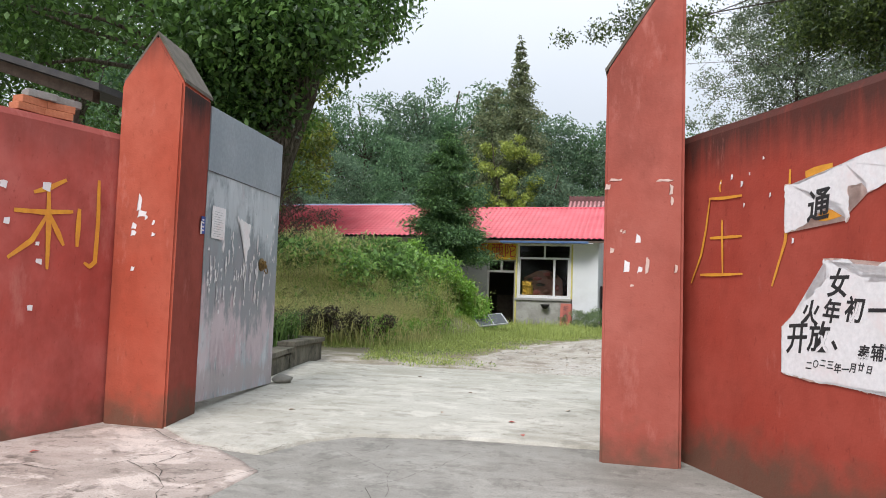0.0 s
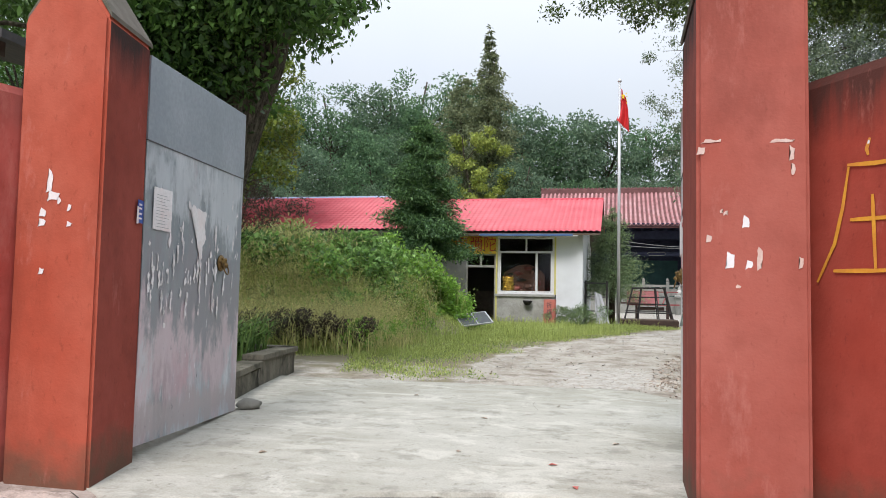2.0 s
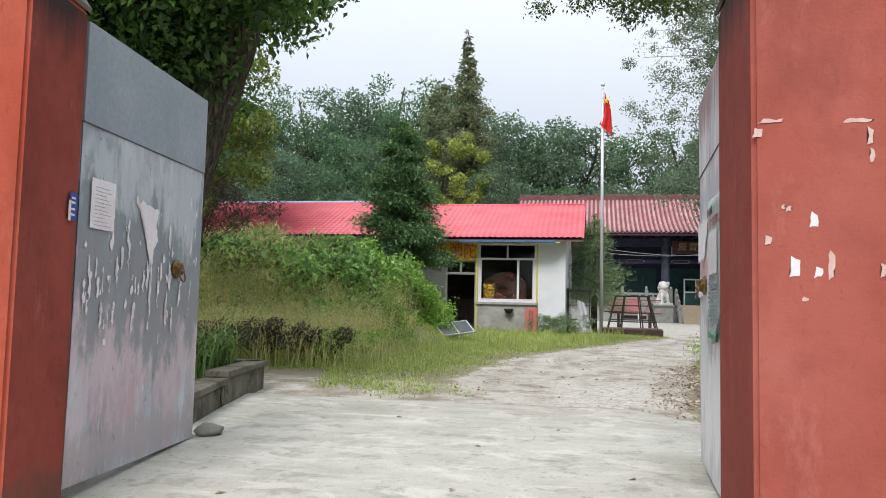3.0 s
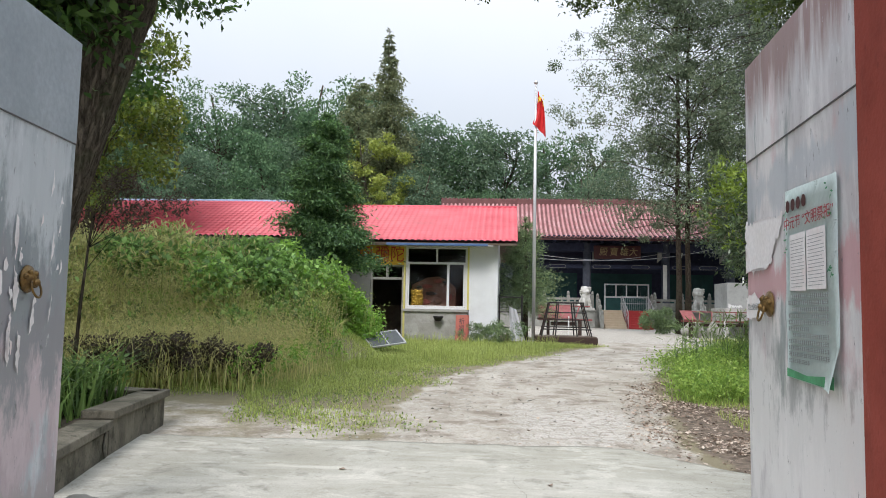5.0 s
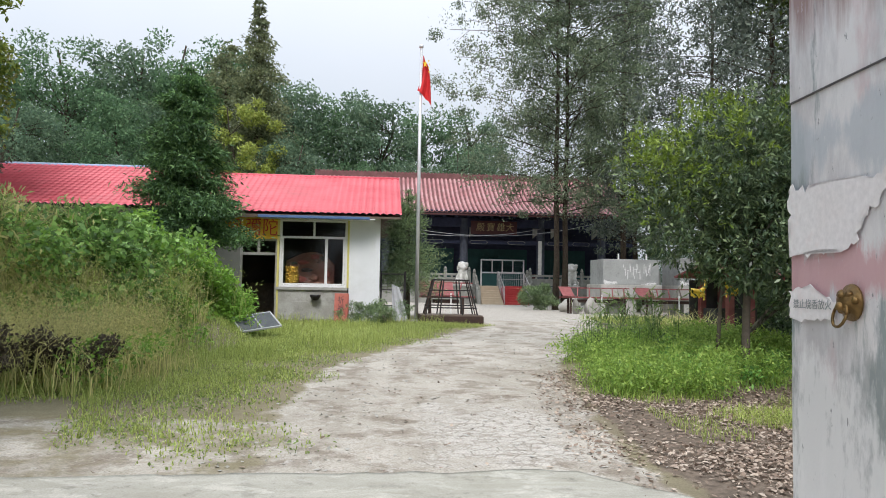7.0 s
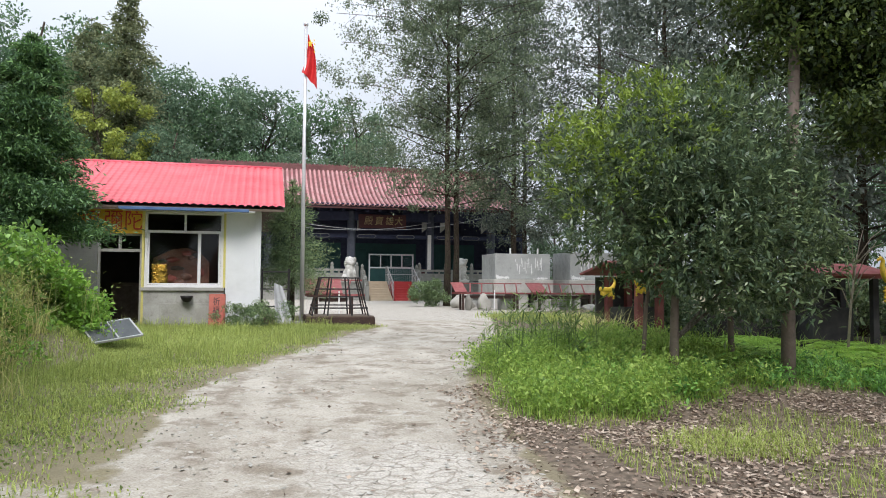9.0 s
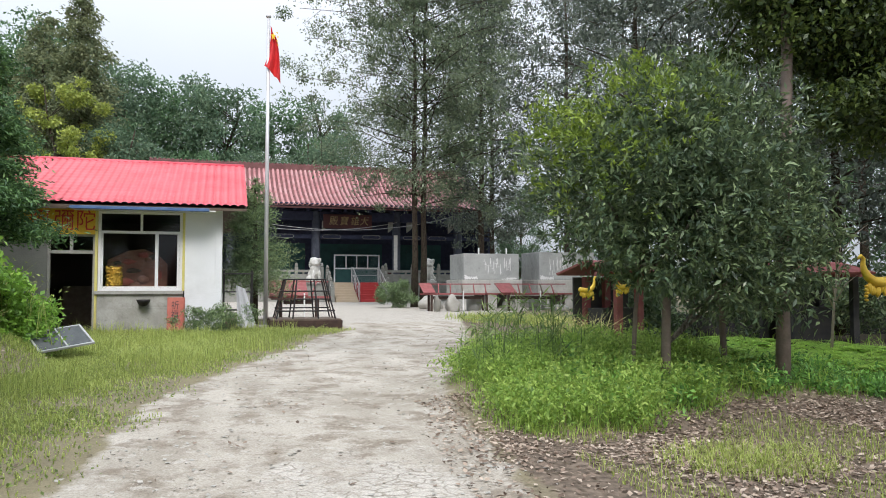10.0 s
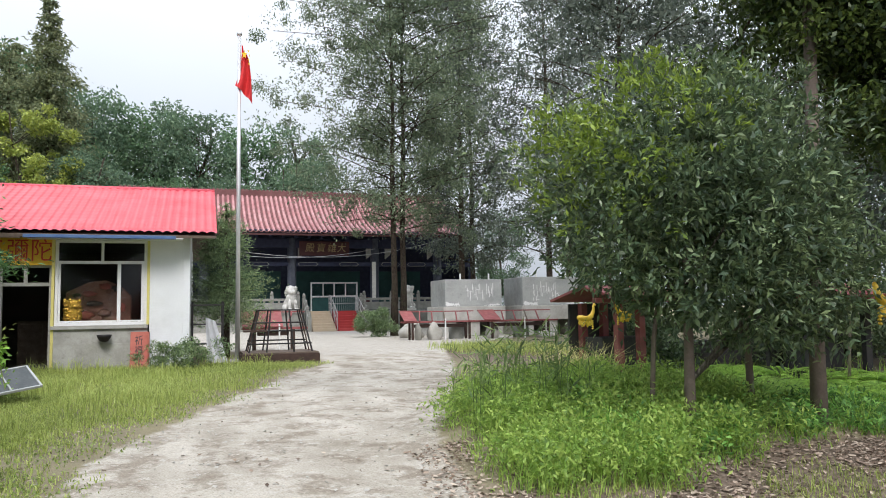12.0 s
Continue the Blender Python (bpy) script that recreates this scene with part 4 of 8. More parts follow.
def wing_wall(name, m, length, top, foot, material, label):
    """A rendered wall with a slightly wavering coping. m: frame on its face, x along."""
    bm = bmesh.new()
    n = 40
    rows = []
    for k in range(n + 1):
        u = length[0] + (length[1] - length[0]) * k / n
        t = top + 0.012 * noise.noise(Vector((u * 1.7, top, 0)))
        prof = [(foot, 0.0), (t - 0.05, 0.004 * noise.noise(Vector((u * 2, 1, 1)))), (t, -0.02), (t + 0.01, -0.11), (t, -0.22), (t - 0.05, -0.24), (foot, -0.24)]
        rows.append([bm.verts.new(m @ Vector((u, z, d))) for z, d in prof])
    for a, b in zip(rows, rows[1:]):
        for j in range(len(a) - 1):
            bm.faces.new((a[j], b[j], b[j + 1], a[j + 1]))
    bm.faces.new(rows[0])
    bm.faces.new(rows[-1][::-1])
    return setting(placed(part(name, bm, material)), label, "wall")


F_WL = plane_at((-4.53, 4.43, 0), (0.25, 0.92))
F_WR = plane_at((0.175, 5.75, 0), (0.925, -1.48))
wall_w = wing_wall("wall_west", F_WL, (-5.5, 0.98), 2.80, -0.3, M_RED_L, "faded maroon rendered wing wall with a yellow character")
wall_e = wing_wall("wall_east", F_WR, (-0.02, 6.5), 2.74, -0.3, M_RED_R, "brick-red rendered wing wall with torn paper notices")

# hand-painted characters
strokes("painted_character", [[(0.46, 2.34), (0.33, 2.26), (0.21, 2.21)], [(0.07, 2.06), (0.30, 2.07), (0.53, 2.10)], [(0.32, 2.27), (0.34, 1.95), (0.35, 1.64)],
                              [(0.33, 2.06), (0.22, 1.85), (0.05, 1.71)], [(0.34, 2.06), (0.42, 1.92), (0.47, 1.83)], [(0.58, 2.13), (0.58, 1.83)],
                              [(0.735, 2.38), (0.75, 2.05), (0.745, 1.72), (0.70, 1.68), (0.65, 1.71)]], 0.040, F_WL @ pose(0, 0, 0.0055), M_YELLOW, wall_w, "yellow brush-painted character")
strokes("painted_character", [[(0.45, 2.37), (0.43, 2.32), (0.44, 2.29)], [(0.32, 2.26), (0.48, 2.245), (0.66, 2.24)], [(0.33, 2.25), (0.29, 2.05), (0.24, 1.88), (0.13, 1.69)],
                              [(0.33, 1.99), (0.66, 1.98)], [(0.46, 2.10), (0.47, 1.75)], [(0.23, 1.745), (0.45, 1.74), (0.67, 1.74)]], 0.021, F_WR @ pose(0, 0, 0.0055), M_YELLOW, wall_e, "ochre brush-painted character")
strokes("painted_stroke", [[(1.08, 2.34), (1.07, 2.12), (1.04, 1.92), (0.93, 1.66)]], 0.023, F_WR @ pose(0, 0, 0.005), M_YELLOW, wall_e)
strokes("painted_stroke", [[(1.2, 2.29), (1.4, 2.31)], [(1.3, 2.035), (1.5, 2.05)]], 0.05, F_WR @ pose(0, 0, 0.005), M_YELLOW, wall_e)

# torn notices on the east wing wall
NOTICE_A = [(1.04, 2.25), (1.16, 2.25), (1.34, 2.28), (1.60, 2.33), (1.95, 2.36), (2.3, 2.3), (2.2, 2.15), (1.95, 2.2), (1.74, 2.17), (1.63, 2.13), (1.62, 2.19), (1.50, 2.18), (1.515, 2.02), (1.49, 1.99), (1.47, 2.09), (1.30, 2.08), (1.22, 2.01), (1.12, 1.98), (1.04, 1.97)]
NOTICE_B = [(1.33, 1.80), (1.52, 1.79), (1.58, 1.72), (1.62, 1.65), (1.68, 1.74), (1.78, 1.80), (2.1, 1.84), (2.3, 1.7), (2.25, 1.2), (1.95, 1.09), (1.74, 1.13), (1.62, 1.12), (1.45, 1.14), (1.28, 1.13), (1.02, 1.16), (1.02, 1.42), (1.12, 1.50), (1.25, 1.61), (1.38, 1.71)]
for outline, seed in ((NOTICE_A, 3), (NOTICE_B, 4)):
    cx, cy = sum(p[0] for p in outline) / len(outline), sum(p[1] for p in outline) / len(outline)
    torn("paper_pulp", [(cx + (p[0] - cx) * 1.008, cy + (p[1] - cy) * 1.012) for p in outline], F_WR @ pose(0, 0, 0.0045), M_PAPER_EDGE, wall_e, seed + 20, 0.006, "torn pinkish paper backing")
    torn("torn_notice", outline, F_WR @ pose(0, 0, 0.0065), M_PAPER, wall_e, seed, 0.0075, "torn white handwritten paper notice")
for text, u, v, size in (("通", 1.29, 2.10, 0.17), ("女", 1.43, 1.67, 0.16), ("火年初一", 1.46, 1.51, 0.155), ("开放、", 1.29, 1.36, 0.165), ("二〇二三年一月廿日", 1.43, 1.225, 0.052), ("泰辅堂", 1.68, 1.32, 0.085), ("七", 1.86, 1.53, 0.12)):
    for k, ch in enumerate(text):
        du = (k - (len(text) - 1) / 2) * size * 0.98
        r = math.sin(7.3 * k + 11 * u)
        writing("ink_character", ch, size * (1 + 0.12 * r), F_WR @ pose(u + du, v + 0.012 * math.sin(5 * k + 3 * u), 0.0085, 0, 0, 4 * r), M_INK, wall_e, 0.0006, 0.88, "CENTER", 0.22, 0.022 * size)
rng = random.Random(8)
for k in range(9):
    u, v = rng.choice([(rng.uniform(0.1, 1.0), rng.uniform(1.9, 2.5)), (rng.uniform(0.7, 1.4), rng.uniform(1.7, 2.0)), (rng.uniform(0.4, 0.9), rng.uniform(2.3, 2.5))])
    s = rng.uniform(0.004, 0.011)
    torn("paper_scrap", [(u - s, v - s * 1.8), (u + s * 0.7, v - s), (u + s, v + s * 1.6), (u - s * 0.6, v + s * 2)], F_WR @ pose(0, 0, 0.006), M_PAPER, wall_e, k, 0.003)
for k, (u, v, s) in enumerate(((0.30, 2.27, 0.03), (0.26, 1.83, 0.014), (0.28, 1.7, 0.02), (0.24, 1.35, 0.018), (0.02, 1.98, 0.02), (-0.02, 2.24, 0.025))):
    torn("paper_scrap", [(u - s, v - s), (u + s, v - s * 1.4), (u + s * 1.2, v + s), (u - s, v + s * 0.8)], F_WL @ pose(0, 0, 0.008), M_PAPER, wall_w, k, 0.005)


def pillar(name, x0, x1, y0, y1, lean, foot, tops, material, label):
    """A rendered gate pillar. tops: the head's outline in (share of width, height); lean: drift in x along y."""
    bm = bmesh.new()
    outline = [(x0, foot), (x1, foot)] + [(x0 + (x1 - x0) * u, z) for u, z in tops]
    prism(bm, outline, y0, y1)
    bmesh.ops.bevel(bm, geom=list(bm.edges), offset=0.02, segments=3, affect="EDGES")
    for v in bm.verts:
        v.co += Vector((noise.noise(v.co * 2.1), noise.noise(v.co * 1.7 + Vector((5, 0, 0))), 0)) * 0.006
        v.co.x += lean * (v.co.y - y0)
    ob = placed(part(name, bm, material))
    # faces turned sideways take the darker red that carries their shade
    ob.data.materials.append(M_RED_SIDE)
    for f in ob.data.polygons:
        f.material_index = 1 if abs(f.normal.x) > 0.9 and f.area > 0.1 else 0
    return setting(ob, label, "gate pillar")


pil_w = pillar("pillar_west", -4.27, -3.685, 5.28, 5.86, -0.2, 0.0, [(0.985, 3.20), (0.49, 3.62), (-0.03, 3.22)], M_RED_P, "orange-red rendered gate pillar with a gabled mossy head")
pil_e = pillar("pillar_east", -0.36, 0.178, 5.50, 6.36, 0.0, 0.0, [(1.0, 3.98), (0.93, 3.96), (0.0, 3.19)], M_RED_Q, "rose-red rendered gate pillar with a raked head")
for a, b in (((-4.283, 3.225), (-3.983, 3.622)), ((-3.983, 3.622), (-3.693, 3.205))):
    bm = bmesh.new()
    prism(bm, [a, b, (b[0], b[1] + 0.03), (a[0], a[1] + 0.03)], 5.30, 5.875)
    for v in bm.verts:
        v.co.x += -0.2 * (v.co.y - 5.28)
    part("coping", bm, M_COPING, pil_w, "dark mossy cement coping")
bm = bmesh.new()
prism(bm, [(-0.365, 3.195), (0.135, 3.965), (0.135, 3.995), (-0.375, 3.215)], 5.53, 6.37)
part("coping", bm, M_COPING, pil_e, "dark mossy cement coping")
F_PW, F_PWS, F_PE = plane_at((-3.685, 5.28, 0), (1, 0)), plane_at((-3.685, 5.28, 0), (-0.2, 1)), plane_at((-0.36, 5.5, 0), (1, 0))
for k, (u, v, w, h) in enumerate(((-0.36, 2.22, 0.022, 0.075), (-0.33, 2.13, 0.045, 0.03), (-0.40, 2.03, 0.025, 0.03), (-0.40, 1.97, 0.028, 0.022), (-0.22, 2.06, 0.014, 0.02), (-0.21, 1.96, 0.02, 0.018), (-0.39, 1.68, 0.018, 0.022), (-0.29, 2.1, 0.012, 0.02))):
    torn("paper_scrap", [(u - w, v - h), (u + w * 0.5, v - h * 0.8), (u + w, v + h * 0.4), (u - w * 0.5, v + h)], F_PW @ pose(0, 0, 0.002), M_PAPER, pil_w, k, 0.006)
for k, (u, v, w, h) in enumerate(((0.16, 1.79, 0.022, 0.045), (0.25, 1.77, 0.018, 0.022), (0.235, 1.985, 0.016, 0.035), (0.07, 2.40, 0.05, 0.008), (0.41, 2.395, 0.06, 0.007), (0.455, 2.33, 0.014, 0.04), (0.02, 2.35, 0.02, 0.022), (0.46, 2.25, 0.008, 0.03), (0.14, 2.03, 0.01, 0.012), (0.12, 2.04, 0.006, 0.01), (0.2, 1.66, 0.012, 0.01), (0.06, 1.9, 0.015, 0.02), (0.49, 1.78, 0.01, 0.03), (0.3, 1.8, 0.012, 0.06))):
    torn("paper_scrap", [(u - w, v - h), (u + w * 0.8, v - h * 0.8), (u + w, v + h * 0.6), (u - w * 0.5, v + h)], F_PE @ pose(0, 0, 0.002), M_PAPER if k < 3 else M_PAPER_EDGE, pil_e, k, 0.005)
bm = bmesh.new()
box(bm, (-0.04, -0.075, 0.0), (0.04, 0.075, 0.004))
bmesh.ops.transform(bm, matrix=F_PWS @ pose(0.50, 2.09, 0.008), verts=bm.verts)
plate = part("number_plate", bm, M_BLUE, pil_w, "small blue enamel number plate")
bm = bmesh.new()
for z in (-0.045, -0.015, 0.02, 0.045):
    box(bm, (-0.028, z - 0.006, 0.0045), (0.012, z + 0.006, 0.006))
box(bm, (-0.05, -0.08, 0.001), (-0.03, 0.03, 0.005))
bmesh.ops.transform(bm, matrix=F_PWS @ pose(0.50, 2.09, 0.008), verts=bm.verts)
part("plate_print", bm, M_PAPER, plate)


def knocker(m, parent):
    """A round brass boss shaped as a beast's mask, with a drop ring."""
    bm = bmesh.new()
    lathe(bm, [(0.0, 0.0), (0.085, 0.0), (0.082, 0.012), (0.06, 0.022), (0.045, 0.05), (0.02, 0.06), (0.001, 0.062)], sides=20)
    for a, r, z, s in ((0.9, 0.045, 0.035, 0.02), (2.2, 0.045, 0.035, 0.02), (4.2, 0.04, 0.04, 0.018), (5.2, 0.04, 0.04, 0.018), (1.57, 0.03, 0.05, 0.018), (0.2, 0.06, 0.022, 0.018), (2.9, 0.06, 0.022, 0.018), (4.7, 0.02, 0.055, 0.024)):
        blob(bm, (r * math.cos(a), r * math.sin(a), z), (s, s, s), 0.3, int(a * 10), 2)
    bmesh.ops.transform(bm, matrix=m, verts=bm.verts)
    boss = part("knocker", bm, M_BRASS, parent, "worn brass beast-mask door knocker", True)
    bm = bmesh.new()
    tube(bm, [(0.052 * math.cos(a), -0.055 + 0.055 * math.sin(a), 0.06 - 0.015 * math.sin(a)) for a in [k * math.pi / 8 for k in range(17)]], 0.007, 6)
    bmesh.ops.transform(bm, matrix=m, verts=bm.verts)
    part("ring", bm, M_BRASS, boss, smooth=True)


def gate_leaf(name, m, length, z0, z1, seam, material, label, upper):
    """A sheet-steel gate leaf on an angle frame. m: frame on its shown face."""
    root = thing(name, (0, 0, 0), label, "gate", "pair of steel gate leaves")
    bm = bmesh.new()
    nx, nz = 14, 22
    P = [[None] * (nz + 1) for _ in range(nx + 1)]
    for i in range(nx + 1):
        for j in range(nz + 1):
            u, z = length * i / nx, z0 + (seam - z0) * j / nz
            P[i][j] = bm.verts.new((u, z, 0.006 * noise.noise(Vector((u * 1.5, z * 1.2, length)))))
    for i in range(nx):
        for j in range(nz):
            bm.faces.new((P[i][j], P[i + 1][j], P[i + 1][j + 1], P[i][j + 1]))
    box(bm, (0, z0, -0.03), (length, seam, -0.012))
    bmesh.ops.transform(bm, matrix=m, verts=bm.verts)
    sheet = part("lower_sheet", bm, material, root)
    bm = bmesh.new()
    box(bm, (0, seam + 0.004, -0.03), (length, z1, 0.004), 0.004)
    bmesh.ops.transform(bm, matrix=m, verts=bm.verts)
    part("upper_sheet", bm, upper, root)
    bm = bmesh.new()
    box(bm, (0.0, seam - 0.001, -0.02), (length, seam + 0.005, 0.006))
    bmesh.ops.transform(bm, matrix=m, verts=bm.verts)
    part("seam", bm, M_SEAM, root)
    bm = bmesh.new()
    for lo, hi in (((0, z0, -0.07), (0.04, z1, -0.03)), ((length - 0.04, z0, -0.07), (length, z1, -0.03)), ((0.04, z0, -0.07), (length - 0.04, z0 + 0.04, -0.03)), ((0.04, z1 - 0.04, -0.07), (length - 0.04, z1, -0.03)), ((0.04, seam - 0.02, -0.07), (length - 0.04, seam + 0.02, -0.03))):
        box(bm, lo, hi)
    bmesh.ops.transform(bm, matrix=m, verts=bm.verts)
    part("angle_frame", bm, M_RUST, root)
    return root, sheet


F_LL, F_LK = plane_at((-3.83, 5.89, 0), (-0.18, 1.66)), plane_at((-0.228, 8.381, 0), (-0.04, -1))
F_LR = F_LK @ Matrix.Diagonal((1.15, 1, 1, 1))
leaf_w, sheet_w = gate_leaf("gate_leaf", F_LL, 1.68, 0.555, 3.17, 2.59, M_STEEL, "grey galvanised gate leaf, open, with torn paper scraps", M_STEEL_TOP)
leaf_e, sheet_e = gate_leaf("gate_leaf", F_LK, 1.66, 0.50, 3.23, 2.65, M_STEEL_E, "grey galvanised gate leaf, open, with a green poster", M_STEEL_E)
placed(leaf_w)
knocker(F_LL @ pose(1.24, 1.82, 0.01) @ Matrix.Scale(0.82, 4), leaf_w)
knocker(F_LK @ pose(0.46, 1.80, 0.01) @ Matrix.Scale(0.82, 4), leaf_e)
torn("paper_notice", [(0.10, 2.0), (0.36, 2.0), (0.36, 2.29), (0.10, 2.29)], F_LL @ pose(0, 0, 0.010), M_PAPER, leaf_w, 1, 0.003, "white printed paper notice")
torn("torn_paper", [(0.62, 2.24), (0.92, 2.2), (0.93, 2.0), (0.86, 1.83), (0.80, 1.95), (0.74, 2.12)], F_LL @ pose(0, 0, 0.010), M_PAPER, leaf_w, 2, 0.02, "torn white paper scrap")
rng = random.Random(4)
for k in range(64):
    u, v = rng.uniform(0.06, 1.25), rng.triangular(1.3, 2.15, 1.72)
    w, h = rng.uniform(0.003, 0.013), rng.uniform(0.015, 0.11)
    torn("torn_paper", [(u - w, v - h * 0.5), (u, v - h), (u + w, v - h * 0.2), (u + w * 0.5, v + h * 0.7), (u - w * 0.6, v + h)], F_LL @ pose(0, 0, 0.009), M_PAPER, leaf_w, k, 0.012)
for k in range(10):
    u, v = rng.uniform(1.3, 1.6), rng.uniform(1.6, 2.4)
    w, h = rng.uniform(0.006, 0.02), rng.uniform(0.02, 0.08)
    torn("torn_paper", [(u - w, v - h), (u + w, v - h * 0.2), (u + w * 0.5, v + h)], F_LL @ pose(0, 0, 0.009), M_PAPER, leaf_w, k, 0.008)
bm = bmesh.new()
for k in range(11):
    box(bm, (0.14, 2.02 + 0.022 * k, 0.0120), (0.32 - 0.03 * (k % 3), 2.0225 + 0.022 * k, 0.0128))
bmesh.ops.transform(bm, matrix=F_LL, verts=bm.verts)
part("print_block", bm, M_GREY_INK, leaf_w)

# papers and poster on the east leaf
torn("torn_paper", [(0.004, 1.98), (0.42, 2.01), (0.46, 2.12), (0.56, 2.16), (0.60, 2.27), (0.45, 2.25), (0.30, 2.27), (0.12, 2.26), (0.004, 2.29)], F_LR @ pose(0, 0, 0.010), M_PAPER, leaf_e, 5, 0.016, "torn blank white paper")
torn("torn_paper", [(0.004, 1.72), (0.30, 1.73), (0.31, 1.80), (0.22, 1.83), (0.15, 1.86), (0.004, 1.84)], F_LR @ pose(0, 0, 0.010), M_PAPER, leaf_e, 6, 0.012, "torn white paper strip with faint print")
writing("faint_print", "禁止烧香放火", 0.042, F_LR @ pose(0.16, 1.785, 0.0145), M_GREY_INK, leaf_e, 0.0004)
bm = bmesh.new()
P = [[bm.verts.new((0.645 + 0.575 * i / 10, 1.42 + 0.92 * j / 14 + 0.02 * (1 - i / 10), 0.014 + 0.006 * noise.noise(Vector((i * 0.4, j * 0.3, 2))) + (0.05 * ((i - 6) / 4) ** 2 * (1 - j / 3) if i > 6 and j < 3 else 0))) for j in range(15)] for i in range(11)]
for i in range(10):
    for j in range(14):
        bm.faces.new((P[i][j], P[i + 1][j], P[i + 1][j + 1], P[i][j + 1]))
bmesh.ops.solidify(bm, geom=list(bm.faces), thickness=0.001)
bmesh.ops.transform(bm, matrix=F_LR, verts=bm.verts)
poster = part("poster", bm, M_POSTER, leaf_e, "pale green printed notice poster with a curling corner", True)


def flat_shape(name, outline, m, material, parent, lift=0.02):
    bm = bmesh.new()
    prism(bm, outline, lift, lift + 0.0012, "xy")
    bmesh.ops.transform(bm, matrix=m, verts=bm.verts)
    return part(name, bm, material, parent)


flat_shape("green_band", [(0.66, 1.445), (1.17, 1.43), (1.17, 1.485), (0.90, 1.465), (0.66, 1.485)], F_LR, M_POSTER_GREEN, poster, 0.021)
for k in range(4):
    a0 = 0.70 + 0.065 * k
    flat_shape("round_emblem", [(a0 + 0.024 * math.cos(a), 2.275 + 0.03 * math.sin(a)) for a in [q * math.pi / 7 for q in range(14)]], F_LR, M_PLAQUE, poster, 0.022)
writing("poster_title", "中元节 “文明祭祀”", 0.068, F_LR @ pose(0.925, 2.185, 0.022), M_RED_INK, poster, 0.0004)
for x0, x1 in ((0.72, 0.905), (0.92, 1.12)):
    torn("pasted_sheet", [(x0, 1.86), (x1, 1.855), (x1, 2.13), (x0, 2.13)], F_LR @ pose(0, 0, 0.0215), M_PAPER, poster, 3, 0.002, "white printed sheet")
    bm = bmesh.new()
    for k in range(15):
        box(bm, (x0 + 0.015, 1.875 + 0.016 * k, 0.0232), (x1 - 0.015 - 0.02 * (k % 4 == 0), 1.8775 + 0.016 * k, 0.0238))
    bmesh.ops.transform(bm, matrix=F_LR, verts=bm.verts)
    part("print_block", bm, M_GREY_INK, poster)
rng = random.Random(9)
bm = bmesh.new()
for k in range(11):
    z = 1.83 - 0.0305 * k
    u = 0.69 + (0.05 if k in (0, 2, 6) else 0)
    while u < (1.13 if k not in (5, 10) else 0.92):
        w = rng.uniform(0.012, 0.018)
        for r in range(3):
            box(bm, (u, z - 0.008 + 0.007 * r, 0.0215), (u + w, z - 0.005 + 0.007 * r, 0.0225))
        box(bm, (u + w * rng.uniform(0.2, 0.6), z - 0.01, 0.0215), (u + w * 0.75, z + 0.01, 0.0225))
        u += 0.0225
bmesh.ops.transform(bm, matrix=F_LR, verts=bm.verts)
part("print_block", bm, M_GREY_INK, poster)
bm = bmesh.new()
for k in range(26):
    x, y = rng.choice([(rng.uniform(1.1, 1.2), rng.uniform(2.1, 2.32)), (rng.uniform(0.655, 0.70), rng.uniform(2.05, 2.32)), (rng.uniform(1.14, 1.2), rng.uniform(1.9, 2.2))])
    a = rng.uniform(2.5, 4.4)
    d, s = Vector((math.cos(a), math.sin(a), 0)) * 0.03, Vector((-math.sin(a), math.cos(a), 0)) * 0.005
    c = Vector((x, y, 0.0215))
    bm.faces.new([bm.verts.new(p) for p in (c, c + d * 0.4 + s, c + d, c + d * 0.4 - s)])
bmesh.ops.transform(bm, matrix=F_LR, verts=bm.verts)
tagged(part("bamboo_print", bm, M_POSTER_GREEN, poster), kind="stuff")

# loose stone that holds the leaf open
bm = bmesh.new()
blob(bm, (0, 0, 0.04), (0.12, 0.085, 0.06), 0.25, 3, 3)
holder = part("stone", bm, M_STONE, None, "", True)
holder.matrix_basis = pose(-4.17, 8.12, land1(-4.1, 8.1) + 0.035, 0, 0, 20)
tagged(holder, "smooth grey stone lying against the gate leaf", "stone")

# bricks left on the west wing wall, and a shed roof behind it
for k, (u, z, d, mt) in enumerate(((0.33, 0.0, -0.10, M_BRICK), (0.56, 0.0, -0.10, M_BRICK), (0.36, 0.06, -0.11, M_BRICK), (0.58, 0.06, -0.11, M_BRICK), (0.42, 0.12, -0.10, M_BRICK_GREY), (0.63, 0.115, -0.11, M_BRICK_GREY))):
    bm = boxes(((-0.11, -0.03, -0.055), (0.11, 0.027, 0.055)), bevel=0.006)
    b = part("brick", bm, mt)
    b.matrix_basis = GATE @ F_WL @ pose(u - 0.16, 2.845 + z, d, 0, random.Random(k).uniform(-9, 9), 0)
    tagged(b, "loose grey brick on the wall" if mt is M_BRICK_GREY else "loose orange brick on the wall", "brick", "bricks stacked on the wall")
shed = thing("shed_roof", (-6.9, 7.4, 0), "dark sheet roof of a lean-to behind the wall", "roof")
part("roof_sheet", prism(bmesh.new(), [(-2.6, 4.78), (1.55, 3.50), (1.55, 3.57), (-2.6, 4.85)], -1.2, 1.3), M_DARKSTUFF, shed)
part("rafter", prism(bmesh.new(), [(-2.6, 4.66), (1.35, 3.43), (1.35, 3.55), (-2.6, 4.775)], -1.05, -0.95), M_WOOD, shed)
for x, z in ((-2.4, 4.6), (1.0, 3.53)):
    part("post", boxes(((x, -1.04, 0.3), (x + 0.12, -0.96, z - 0.06))), M_WOOD, shed)

